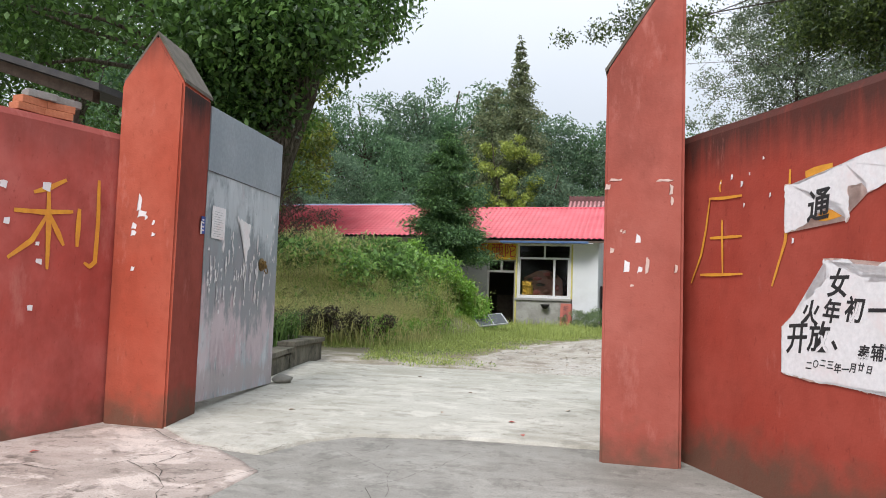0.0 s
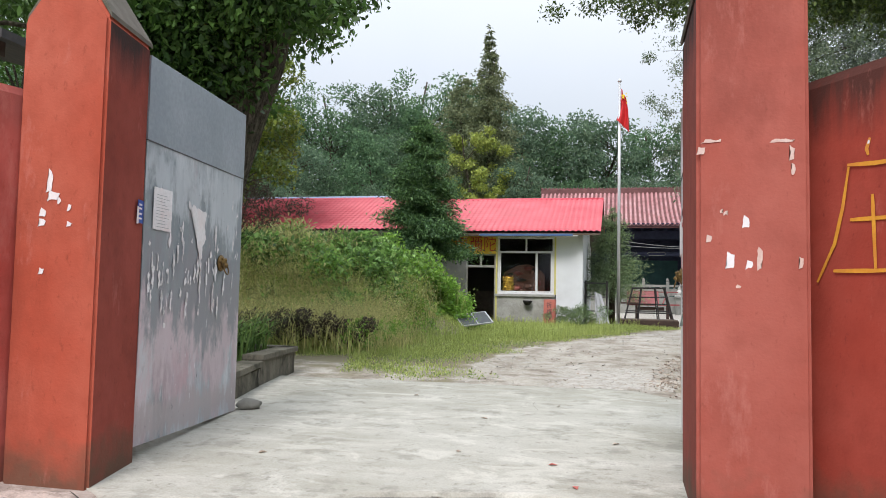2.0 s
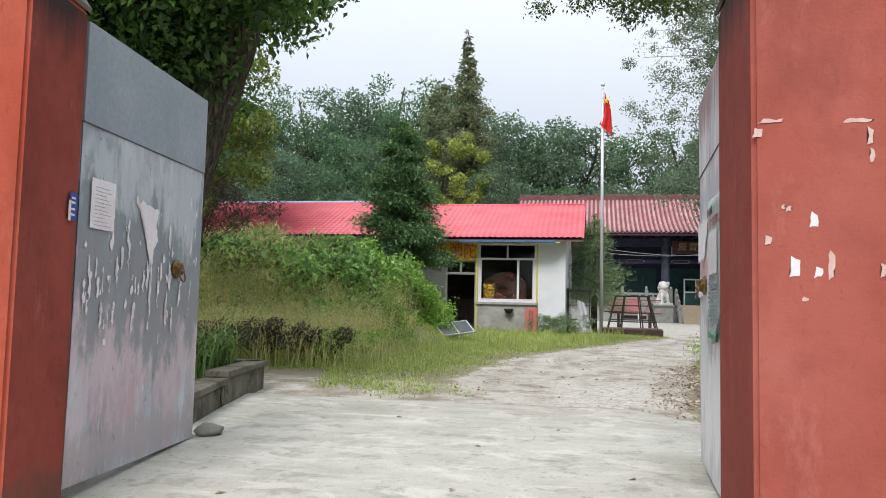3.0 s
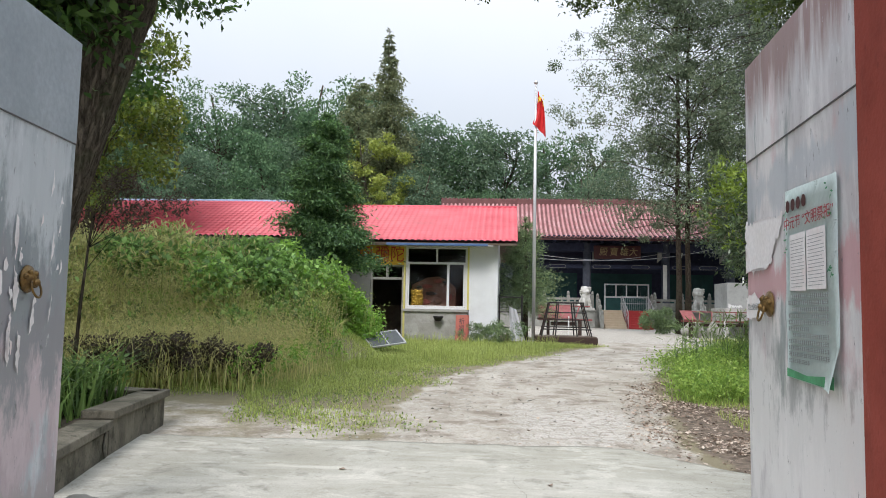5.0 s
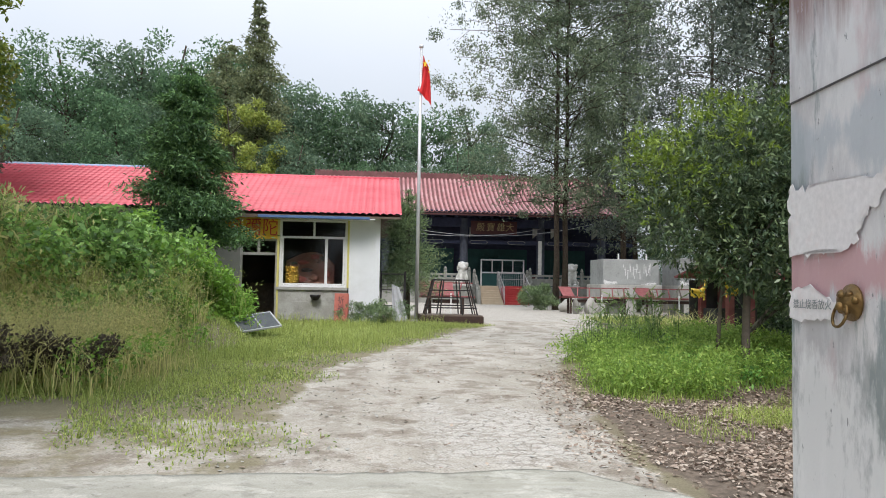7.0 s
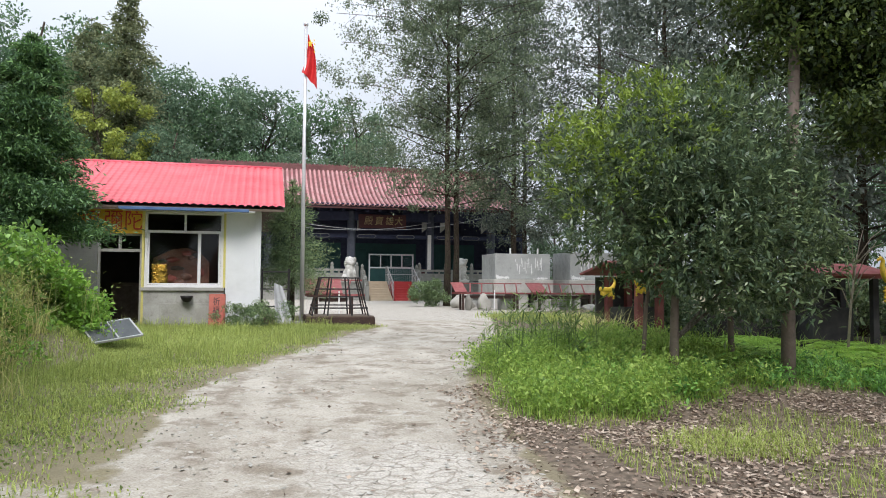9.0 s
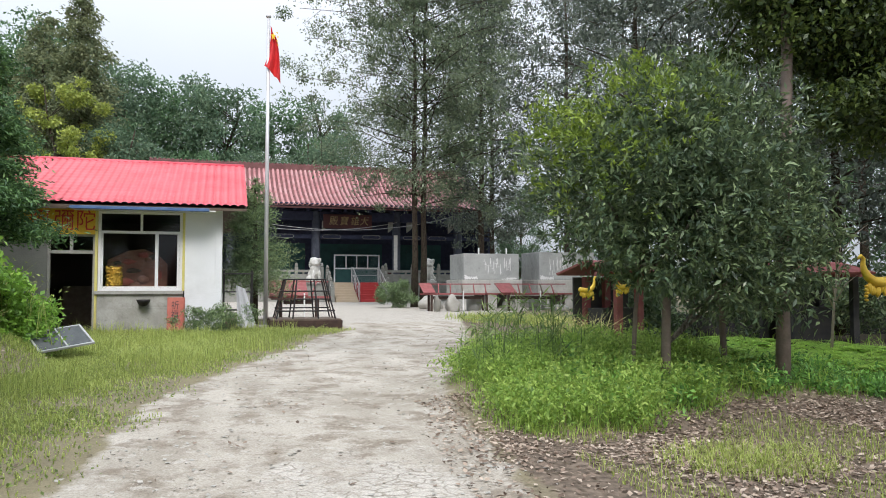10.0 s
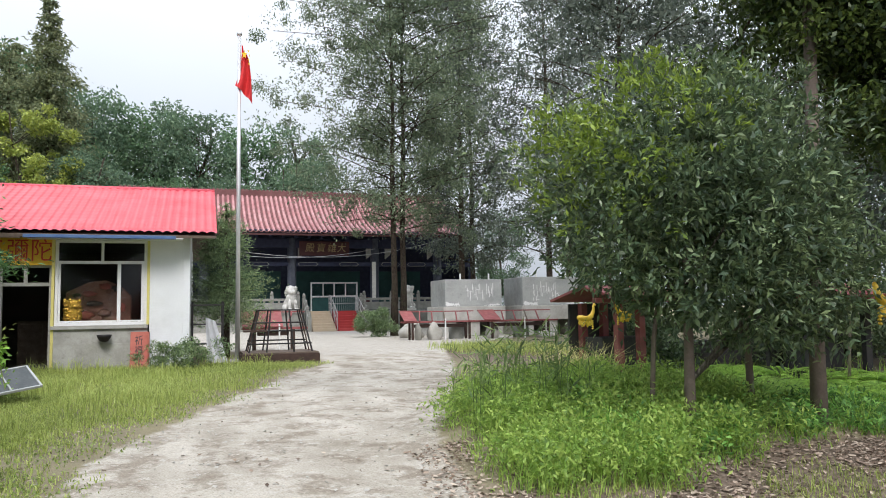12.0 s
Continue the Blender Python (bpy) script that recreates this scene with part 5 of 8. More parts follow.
# planter bed along the drive
PL = [(-4.52, 8.4), (-4.77, 9.54), (-5.05, 11.1)]
planter = thing("planter_bed", (0, 0, 0), "low weathered cement planter bed, cracked and settled", "planter")
for (a, b), (top_a, top_b) in zip(zip(PL, PL[1:]), ((0.86, 0.80), (0.89, 0.89))):
    m = plane_at((a[0], a[1], 0), (b[0] - a[0], b[1] - a[1]))
    ln = math.dist(a, b)
    bm = bmesh.new()
    box(bm, (0.0, 0.35, -0.16), (ln - 0.015, top_b - 0.07, 0.0), 0.012)
    bmesh.ops.transform(bm, matrix=m, verts=bm.verts)
    part("side_wall", bm, M_PLANTER, planter)
    bm = bmesh.new()
    box(bm, (-0.02, top_b - 0.068, -0.22), (ln - 0.02, top_b, 0.04), 0.012)
    bmesh.ops.transform(bm, matrix=m @ pose(0, 0, 0, 0, 0, 1.2 if top_a != top_b else 0), verts=bm.verts)
    part("coping", bm, M_PLANTER, planter)
m = plane_at((PL[2][0], PL[2][1], 0), (-1, 0.15))
bm = bmesh.new()
box(bm, (0.0, 0.35, -0.16), (3.4, 0.82, 0.0), 0.012)
box(bm, (-0.03, 0.822, -0.22), (3.4, 0.89, 0.04), 0.012)
bmesh.ops.transform(bm, matrix=m, verts=bm.verts)
part("end_wall", bm, M_PLANTER, planter)
X, Y = np.meshgrid(np.linspace(0, 1, 14), np.linspace(8.3, 11.05, 16))
ex = np.interp(Y, [8.3, 9.54, 11.05], [-4.62, -4.9, -5.17])
part_soil = grid_mesh("soil", np.stack([ex - X * 3.2, Y, 0.74 + 0.05 * np.sin(X * 9 + Y * 4) + 0 * X], -1), M_SOIL, planter)
crack_bm = bmesh.new()
prism(crack_bm, [(0, 0.44), (0.02, 0.55), (-0.03, 0.62), (0.015, 0.78), (0.04, 0.78), (0.0, 0.62), (0.045, 0.54), (0.025, 0.44)], 0.001, 0.004, "xy")
bmesh.ops.transform(crack_bm, matrix=plane_at((-4.735, 9.40, 0), (-0.25, 1.14)), verts=crack_bm.verts)
part("crack", crack_bm, M_CRACK, planter)


# ---- the long building with the red roof ----
GRB = land1(-4, 28)
house = thing("long_building", (0, 0, 0), "long low whitewashed building with a bright red tiled roof", "building")
FY, FT = 28.0, 0.24
part("front_wall", boxes(((-19.0, FY, 0.4), (-6.30, FY + FT, 3.96)), ((-6.30, FY, 0.4), (-6.12, FY + FT, 3.96))), M_DARKWALL, house, "grey old wall")
part("door_head", boxes(((-6.118, FY, 3.22), (-5.03, FY + FT, 3.96))), M_WHITE, house)
part("pier", boxes(((-5.028, FY - 0.05, 0.4), (-4.97, FY + FT, 3.9))), M_LEMON, house, "pale yellow painted strip")
part("window_head", boxes(((-4.968, FY, 3.80), (-2.96, FY + FT, 3.96))), M_WHITE, house)
part("breast_wall", boxes(((-4.968, FY - 0.04, 0.4), (-2.94, FY + FT, 1.70)), bevel=0.006), M_CEMENT, house, "bare cement wall below the window")
part("breast_panel", boxes(((-4.55, FY - 0.07, 0.42), (-3.0, FY - 0.042, 1.36)), bevel=0.006), M_CEMENT, house)
part("window_sill", boxes(((-5.02, FY - 0.10, 1.702), (-2.93, FY + 0.1, 1.785)), bevel=0.008), M_CEMENT, house)
part("pier", boxes(((-2.958, FY - 0.03, 1.787), (-2.90, FY + 0.1, 3.9))), M_LEMON, house, "pale yellow painted strip")
part("end_wall_front", boxes(((-2.898, FY, 0.4), (-2.14, FY + FT, 3.96))), M_WHITE, house, "whitewashed wall")
part("corner_pier", boxes(((-2.138, FY - 0.02, 0.4), (-1.98, FY + 0.2, 3.9))), M_WHITE, house)
part("end_wall", boxes(((-2.2, FY + FT + 0.002, 0.4), (-1.98, 35.6, 3.96))), M_WHITE, house)
part("back_wall", boxes(((-19.0, 35.36, 0.4), (-2.202, 35.6, 3.96))), M_DARKWALL, house)
part("gable_wall", boxes(((-19.0, FY + FT + 0.002, 0.4), (-18.76, 35.358, 3.96))), M_DARKWALL, house)
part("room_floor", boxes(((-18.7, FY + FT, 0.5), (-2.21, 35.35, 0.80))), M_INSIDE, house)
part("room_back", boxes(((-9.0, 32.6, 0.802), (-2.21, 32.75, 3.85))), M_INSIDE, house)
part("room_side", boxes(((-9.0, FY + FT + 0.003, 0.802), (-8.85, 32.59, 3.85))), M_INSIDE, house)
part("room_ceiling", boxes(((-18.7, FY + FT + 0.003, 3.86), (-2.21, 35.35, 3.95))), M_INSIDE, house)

# window: upper lights, a wide and a narrow sash
win = part("window", boxes(((-4.968, FY + 0.02, 1.787), (-4.90, FY + 0.10, 3.798)), ((-3.03, FY + 0.02, 1.787), (-2.96, FY + 0.10, 3.798)), ((-4.898, FY + 0.02, 1.787), (-3.032, FY + 0.10, 1.86)), ((-4.898, FY + 0.02, 3.74), (-3.032, FY + 0.10, 3.798)), ((-4.898, FY + 0.02, 3.24), (-3.032, FY + 0.10, 3.31)), bevel=0.006), M_UPVC, house, "white plastic window frame")
part("mullion", boxes(((-3.625, FY + 0.03, 1.862), (-3.545, FY + 0.09, 3.238)), bevel=0.006), M_UPVC, win)
part("mullion", boxes(((-3.985, FY + 0.03, 3.312), (-3.925, FY + 0.09, 3.738)), bevel=0.006), M_UPVC, win)
part("sash_rail", boxes(((-4.896, FY + 0.035, 1.864), (-4.85, FY + 0.08, 3.236)), ((-3.09, FY + 0.035, 1.864), (-3.034, FY + 0.08, 3.236)), ((-4.848, FY + 0.035, 1.864), (-3.63, FY + 0.08, 1.90)), ((-3.54, FY + 0.035, 1.864), (-3.095, FY + 0.08, 1.90))), M_UPVC, win)
for x0, x1, z0, z1 in ((-4.85, -3.626, 1.9, 3.238), (-3.544, -3.09, 1.9, 3.238), (-4.897, -3.986, 3.312, 3.738), (-3.924, -3.033, 3.312, 3.738)):
    pane = part("pane", boxes(((x0, FY + 0.055, z0), (x1, FY + 0.061, z1))), M_GLASS, win)
    pane.visible_shadow = False
# what stands behind the glass
altar = thing("altar_table", (-4.1, 28.95, 0.80), "brown wooden altar table behind the window", "table")
part("tabletop", boxes(((-0.9, -0.35, 0.92), (0.85, 0.4, 0.98)), bevel=0.01), M_WOOD, altar)
for x in (-0.82, 0.72):
    for y in (-0.3, 0.28):
        part("leg", boxes(((x, y, 0), (x + 0.08, y + 0.08, 0.919))), M_WOOD, altar)
bm = bmesh.new()
prism(bm, [(-0.8, 0.981), (0.7, 0.981), (0.7, 1.7), (0.45, 1.95), (0.1, 2.1), (-0.3, 2.05), (-0.8, 1.8)], 0.2, 0.32)
bmesh.ops.bevel(bm, geom=list(bm.edges), offset=0.02, segments=1, affect="EDGES")
part("back_panel", bm, M_CARVED, altar, "carved reddish brown back panel")
rng = random.Random(12)
for k in range(15):
    bm = bmesh.new()
    blob(bm, (rng.uniform(-0.7, 0.62), 0.16, 1.1 + 0.06 * k), (rng.uniform(0.08, 0.2), 0.05, rng.uniform(0.06, 0.13)), 0.6, k, 2)
    part("carving", bm, (M_CARVED, M_WOOD, M_BOARD)[k % 3], altar, "", True)
bm = bmesh.new()
lathe(bm, [(0.10, 0.0), (0.16, 0.02), (0.19, 0.2), (0.15, 0.42), (0.19, 0.5), (0.17, 0.56), (0.05, 0.58)], sides=16)
rng = random.Random(2)
for k in range(90):
    a, z = rng.uniform(0, 6.28), rng.uniform(0.03, 0.56)
    blob(bm, (0.17 * math.cos(a), 0.17 * math.sin(a), z), (0.045, 0.045, 0.035), 0.7, k, 1)
urn = part("gilded_ornament", bm, M_OLDGOLD, None, "", True)
urn.matrix_basis = pose(-4.62, 28.32, 1.83)
tagged(urn, "bright gold carved ornament standing inside the window", "ornament")
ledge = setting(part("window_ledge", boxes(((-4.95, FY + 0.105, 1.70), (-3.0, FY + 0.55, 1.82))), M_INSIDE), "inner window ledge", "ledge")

# doorway: transom lights, dark room, banner over it
door = part("door_frame", boxes(((-6.118, FY + 0.04, 0.8), (-6.06, FY + 0.14, 3.218)), ((-5.088, FY + 0.04, 0.8), (-5.03, FY + 0.14, 3.218)), ((-6.058, FY + 0.04, 3.15), (-5.09, FY + 0.14, 3.218)), ((-6.058, FY + 0.04, 2.72), (-5.09, FY + 0.14, 2.80))), M_CEMENT, house, "old painted door frame")
part("transom_bar", boxes(((-5.62, FY + 0.05, 2.802), (-5.55, FY + 0.13, 3.148))), M_CEMENT, door)
for x0, x1 in ((-6.058, -5.622), (-5.548, -5.09)):
    pane = part("pane", boxes(((x0, FY + 0.09, 2.802), (x1, FY + 0.096, 3.148))), M_GLASS, door)
    pane.visible_shadow = False
banner = thing("name_banner", (-5.86, FY - 0.03, 3.53), "golden yellow banner with red characters over the doorway", "sign")
part("cloth", boxes(((-0.90, -0.012, -0.33), (0.84, 0.012, 0.32)), bevel=0.004), M_GOLDSIGN, banner)
m = Matrix(((1, 0, 0, 0), (0, 0, -1, -0.018), (0, 1, 0, 0), (0, 0, 0, 1)))
for ch, x in (("阿", -0.42), ("彌", 0.12), ("陀", 0.61)):
    writing("character", ch, 0.56, pose(x, 0, -0.02) @ m, M_SIGNRED, banner, 0.003, 0.85)
cupboard = thing("cupboard", (-5.6, 30.6, 0.80), "dim wooden cupboard inside the dark doorway", "cupboard")
part("body", boxes(((-0.6, -0.2, 0), (0.6, 0.2, 1.1)), bevel=0.01), M_WOOD, cupboard)
part("door", boxes(((-0.55, -0.222, 0.08), (-0.02, -0.202, 1.02)), bevel=0.006), M_WOOD, cupboard)
part("door", boxes(((0.02, -0.222, 0.08), (0.55, -0.202, 1.02)), bevel=0.006), M_WOOD, cupboard)

# roof: pressed tile sheets with rolls and steps
def tiled_slope(name, x0, x1, y_eave, z_eave, y_ridge, z_ridge, pitch, course, material, parent, amp=0.035, lift=0.028, sag=0.0, seg=8, over=0.0):
    """One roof slope of wavy tiles: rolls across, overlapping courses up the slope."""
    n = int(round((x1 - x0) / pitch)) * seg
    X = np.linspace(x0, x1, n + 1)
    run = math.hypot(y_ridge - y_eave, z_ridge - z_eave)
    rows = []
    k = max(2, int(run / course))
    for j in range(k):
        for v, up in (((j - over * (j > 0)) / k, lift), ((j + 0.96) / k, 0.004)):
            roll = amp * np.abs(np.sin(np.pi * (X - x0) / pitch)) ** 0.7
            s = -sag * math.sin(math.pi * v)
            rows.append(np.stack([X, np.full_like(X, y_eave + (y_ridge - y_eave) * v), z_eave + (z_ridge - z_eave) * v + roll + up + s], -1))
    return grid_mesh(name, np.array(rows), material, parent, smooth=False)


for x0, x1, dz in ((-19.4, -8.4, 0.16), (-8.398, -1.36, 0.0)):
    slope = tiled_slope("roof_slope", x0, x1, 27.42, 3.90 + dz * 0.5, 31.7, 5.60 + dz, 0.2, 0.30, M_TILE, house, 0.05, 0.045, seg=6, over=0.10)
    tiled_slope("roof_slope", x0, x1, 35.98, 3.90 + dz * 0.5, 31.7, 5.60 + dz, 0.32, 0.6, M_TILE, house, seg=4)
    part("roof_deck", prism(bmesh.new(), [(27.46, 3.83 + dz * 0.5), (27.46, 3.885 + dz * 0.5), (31.7, 5.58 + dz), (35.95, 3.885 + dz * 0.5), (35.95, 3.83 + dz * 0.5), (31.7, 5.50 + dz)], x0 + 0.02, x1 - 0.02, "yz"), M_WOOD, house)
    bm = bmesh.new()
    tube(bm, [(x0, 31.7, 5.62 + dz), (x1, 31.7, 5.62 + dz)], 0.075, 10)
    part("ridge_cap", bm, M_RIDGE_BLUE if dz else M_TILE, house, "blue sheet ridge flashing" if dz else "", True)
part("gable_infill", prism(bmesh.new(), [(28.25, 3.962), (35.5, 3.962), (31.7, 5.46)], -2.2, -2.0, "yz"), M_WHITE, house)
part("eave_board", boxes(((-19.3, 27.47, 3.79), (-5.6, 27.50, 3.88)), bevel=0.004), M_WOOD, house)
canopy = part("canopy_strip", boxes(((-5.52, 27.30, 3.79), (-2.30, 27.46, 3.865)), bevel=0.006), M_FASCIA, house, "blue sheet fascia strip over the window")
part("soffit", boxes(((-5.5, 27.462, 3.80), (-2.14, 27.998, 3.825))), M_UPVC, house)
bm = bmesh.new()
lathe(bm, [(0.03, 0.0), (0.09, 0.02), (0.15, 0.11), (0.17, 0.17), (0.15, 0.17), (0.13, 0.12), (0.03, 0.04)], sides=16)
bowl = part("incense_bowl", bm, M_IRON, None, "", True)
bowl.matrix_basis = pose(-3.86, 27.78, 1.40)
tagged(bowl, "black iron incense bowl fixed under the window sill", "bowl")
bowl_arm = part("bracket", boxes(((-0.02, 0.03, 0.0), (0.02, 0.16, 0.03))), M_IRON, bowl)

# leaning red board with three characters
board = thing("sign_board", (-3.10, 27.60, land1(-3.1, 27.6)), "faded red board with black characters leaning against the wall", "sign")
lean_m = pose(0, 0, 0, -12, 0, 0)
bm = boxes(((-0.19, -0.02, 0.0), (0.19, 0.02, 0.92)), bevel=0.006)
bmesh.ops.transform(bm, matrix=lean_m, verts=bm.verts)
part("panel", bm, M_BOARD, board)
bm = boxes(((0.195, -0.03, 0.0), (0.23, 0.25, 0.90)), bevel=0.004)
part("side_panel", bm, M_BOARD, board)
for ch, z in (("祈", 0.70), ("福", 0.46), ("处", 0.22)):
    writing("character", ch, 0.24, lean_m @ pose(0, 0, z) @ m @ pose(0, 0, 0.006), M_INK, board, 0.002, 0.8)

# clutter between the building and the little tree
rack = thing("covered_rack", (-1.55, 29.1, land1(-1.5, 29)), "dark metal rack half covered by a white plastic sheet", "rack")
for x in (-0.4, 0.35):
    for y in (-0.2, 0.3):
        part("upright", boxes(((x, y, 0), (x + 0.05, y + 0.05, 1.6))), M_IRON, rack)
for z in (0.5, 1.0, 1.5):
    part("shelf", boxes(((-0.42, -0.22, z), (0.42, 0.37, z + 0.03))), M_DARKSTUFF, rack)
X, Z = np.meshgrid(np.linspace(0, 1, 14), np.linspace(0, 1, 20))
part_sheet = grid_mesh("plastic_sheet", np.stack([-0.05 + (0.24 + 0.28 * (1 - Z)) * X + 0.05 * (1 - Z), -0.32 + 0.06 * np.sin(X * 13 + 2 * Z) * (1 - 0.5 * Z) - 0.10 * (1 - Z), 0.08 + 1.12 * Z - 0.10 * X], -1), M_TARP, rack, "hanging white plastic sheet")

# ---- flagpole ----
pole = thing("flagpole", (-0.772, 29.575, land1(-0.77, 29.6)), "stainless steel flagpole with a limp red flag", "flagpole")
bm = bmesh.new()
tube(bm, [(0, 0, 0.05), (0, 0, 4.5), (0, 0, 8.95)], [0.062, 0.055, 0.045], 14)
part("shaft", bm, M_STAINLESS, pole, smooth=True)
part("foot", boxes(((-0.2, -0.2, -0.05), (0.2, 0.2, 0.06)), bevel=0.01), M_CEMENT, pole)
bm = bmesh.new()
lathe(bm, [(0.05, 0.0), (0.075, 0.03), (0.07, 0.09), (0.03, 0.13), (0.001, 0.14)], (0, 0, 8.95), 14)
part("finial", bm, M_STAINLESS, pole, smooth=True)
# the cloth hangs in folds from its upper corner
nu, nv = 22, 26
P = np.zeros((nv, nu, 3))
for j in range(nv):
    for i in range(nu):
        u, v = i / (nu - 1), j / (nv - 1)
        fold = 0.52 * u * (0.30 + 0.70 * v ** 0.6) - 0.22 * v ** 2 * (1 - 0.5 * u)
        P[j, i] = (0.06 + fold * 0.75 + 0.02 * math.sin(9 * u + 3 * v), 0.09 * math.sin(11 * u + 2 * v) * (0.3 + v), 8.72 - 1.15 * v - 0.55 * u * (0.55 + 0.2 * v) - 0.10 * u * v)
flag = grid_mesh("flag", P, M_FLAG, pole, "red flag with yellow stars, hanging in folds")


def star(cx, cz, r, y):
    bm = bmesh.new()
    prism(bm, [(cx + (r if k % 2 == 0 else r * 0.4) * math.sin(k * math.pi / 5) * 0.6, cz + (r if k % 2 == 0 else r * 0.4) * math.cos(k * math.pi / 5)) for k in range(10)], y, y + 0.006)
    part("star", bm, M_STAR, flag)


star(0.13, 8.40, 0.14, -0.10)
for k in range(4):
    star(0.24 + 0.02 * (k % 2), 8.5 - 0.12 * k, 0.05, -0.12)

# ---- stepped steel frame on a timber base ----
cage = thing("votive_cage", (0.25, 28.95, land1(0.25, 29)), "brown steel frame like a cut pyramid on a dark timber base", "frame")
part("base_beam", boxes(((-0.98, -0.75, 0.02), (0.98, -0.55, 0.24)), bevel=0.012), M_RUST, cage)
part("base_beam", boxes(((-0.98, 0.55, 0.02), (0.98, 0.75, 0.24)), bevel=0.012), M_RUST, cage)
part("base_beam", boxes(((-0.98, -0.548, 0.04), (-0.80, 0.548, 0.22)), bevel=0.012), M_RUST, cage)
part("base_beam", boxes(((0.80, -0.548, 0.04), (0.98, 0.548, 0.22)), bevel=0.012), M_RUST, cage)
part("deck", boxes(((-0.95, -0.72, 0.242), (0.95, 0.72, 0.275)), bevel=0.006), M_WOOD, cage)


def cage_pt(u, w, h):
    k = 1 - 0.33 * h
    return Vector((u * 0.80 * k, w * 0.62 * k, 0.277 + 1.08 * h))


for w in (-1, 1):
    for u in (-1, -0.45, 0.42, 1):
        bm = bmesh.new()
        tube(bm, [cage_pt(u, w, 0), cage_pt(u, w, 1)], 0.022, 6)
        part("bar", bm, M_IRON, cage)
    for h in ((0.20, 0.70, 1.0) if w < 0 else (0.25, 0.48, 1.0)):
        bm = bmesh.new()
        tube(bm, [cage_pt(-1.06, w, h), cage_pt(1.06, w, h)], 0.02, 6)
        part("rail", bm, M_IRON, cage)
for u in (-1, 1):
    for h in (0.2, 0.7, 1.0):
        bm = bmesh.new()
        tube(bm, [cage_pt(u, -1, h), cage_pt(u, 1, h)], 0.018, 6)
        part("rail", bm, M_IRON, cage)
    bm = bmesh.new()
    tube(bm, [cage_pt(u, 0, 0), cage_pt(u, 0, 1)], 0.017, 6)
    part("bar", bm, M_RUST, cage)
part("ledge", boxes(((-0.95, -0.66, 0.80), (-0.35, -0.60, 0.85))), M_RUST, cage)

# fallen framed panel in the grass
panel = thing("framed_panel", (-4.80, 21.15, land1(-4.80, 21.15) + 0.02), "fallen metal-framed sheet panel lying tilted in the grass", "panel", turn=0)
lean_u = Vector((0.79, 0.40, 0.12)).normalized()
lean_v = Vector((-0.43, 0.70, 0.34))
lean_v = (lean_v - lean_u * lean_v.dot(lean_u)).normalized()
tilt = Matrix((lean_u, lean_v, lean_u.cross(lean_v))).transposed().to_4x4() @ Matrix.Scale(1.1, 4)
bm = boxes(((0.032, 0.032, 0.0), (0.768, 0.628, 0.012)))
bmesh.ops.transform(bm, matrix=tilt, verts=bm.verts)
part("sheet", bm, M_SHEET, panel)
for lo, hi in (((0.0, 0.0, -0.01), (0.03, 0.66, 0.025)), ((0.77, 0.0, -0.01), (0.80, 0.66, 0.025)), ((0.032, 0.0, -0.01), (0.768, 0.03, 0.025)), ((0.032, 0.63, -0.01), (0.768, 0.66, 0.025)), ((0.40, 0.032, 0.014), (0.425, 0.628, 0.03))):
    bm = boxes((lo, hi), bevel=0.004)
    bmesh.ops.transform(bm, matrix=tilt, verts=bm.verts)
    part("frame_bar", bm, M_PANEL_BAR, panel)

# ---- the great hall across the court ----
HG = land1(6, 58)
hall = thing("temple_hall", (0, 0, 0), "wide dark timber temple hall with a weathered red tiled roof", "temple hall")
part("platform", boxes(((-6.0, 58.4, HG - 0.2), (18.5, 74, 2.05)), bevel=0.03), M_GREYSTONE, hall, "grey stone platform")
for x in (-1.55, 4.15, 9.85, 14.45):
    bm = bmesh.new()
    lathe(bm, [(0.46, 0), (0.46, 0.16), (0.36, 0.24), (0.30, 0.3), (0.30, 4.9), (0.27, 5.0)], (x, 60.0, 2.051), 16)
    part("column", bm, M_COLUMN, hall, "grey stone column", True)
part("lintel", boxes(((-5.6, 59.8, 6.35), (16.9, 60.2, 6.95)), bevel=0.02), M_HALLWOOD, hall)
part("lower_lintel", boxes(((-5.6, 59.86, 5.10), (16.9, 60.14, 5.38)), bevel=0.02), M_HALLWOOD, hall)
for k in range(26):
    x = -5.2 + k * 0.86
    part("bracket", boxes(((x, 59.2, 6.96), (x + 0.18, 60.2, 7.12)), ((x + 0.02, 58.9, 7.122), (x + 0.16, 60.1, 7.24))), M_HALLWOOD, hall)
for x in (-3.8, 4.55, 9.25, 10.6, 13.7):
    part("carved_bracket", prism(bmesh.new(), [(x, 6.34), (x + 0.5, 6.34), (x + 0.35, 5.9), (x, 5.6)], 59.88, 60.05), M_GREYSTONE, hall)
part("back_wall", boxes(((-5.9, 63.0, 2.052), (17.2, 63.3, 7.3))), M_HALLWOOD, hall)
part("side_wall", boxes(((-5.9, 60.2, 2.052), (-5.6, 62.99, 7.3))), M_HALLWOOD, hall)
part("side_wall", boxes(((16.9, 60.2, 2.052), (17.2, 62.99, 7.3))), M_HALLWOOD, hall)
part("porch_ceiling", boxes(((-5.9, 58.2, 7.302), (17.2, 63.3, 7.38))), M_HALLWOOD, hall)
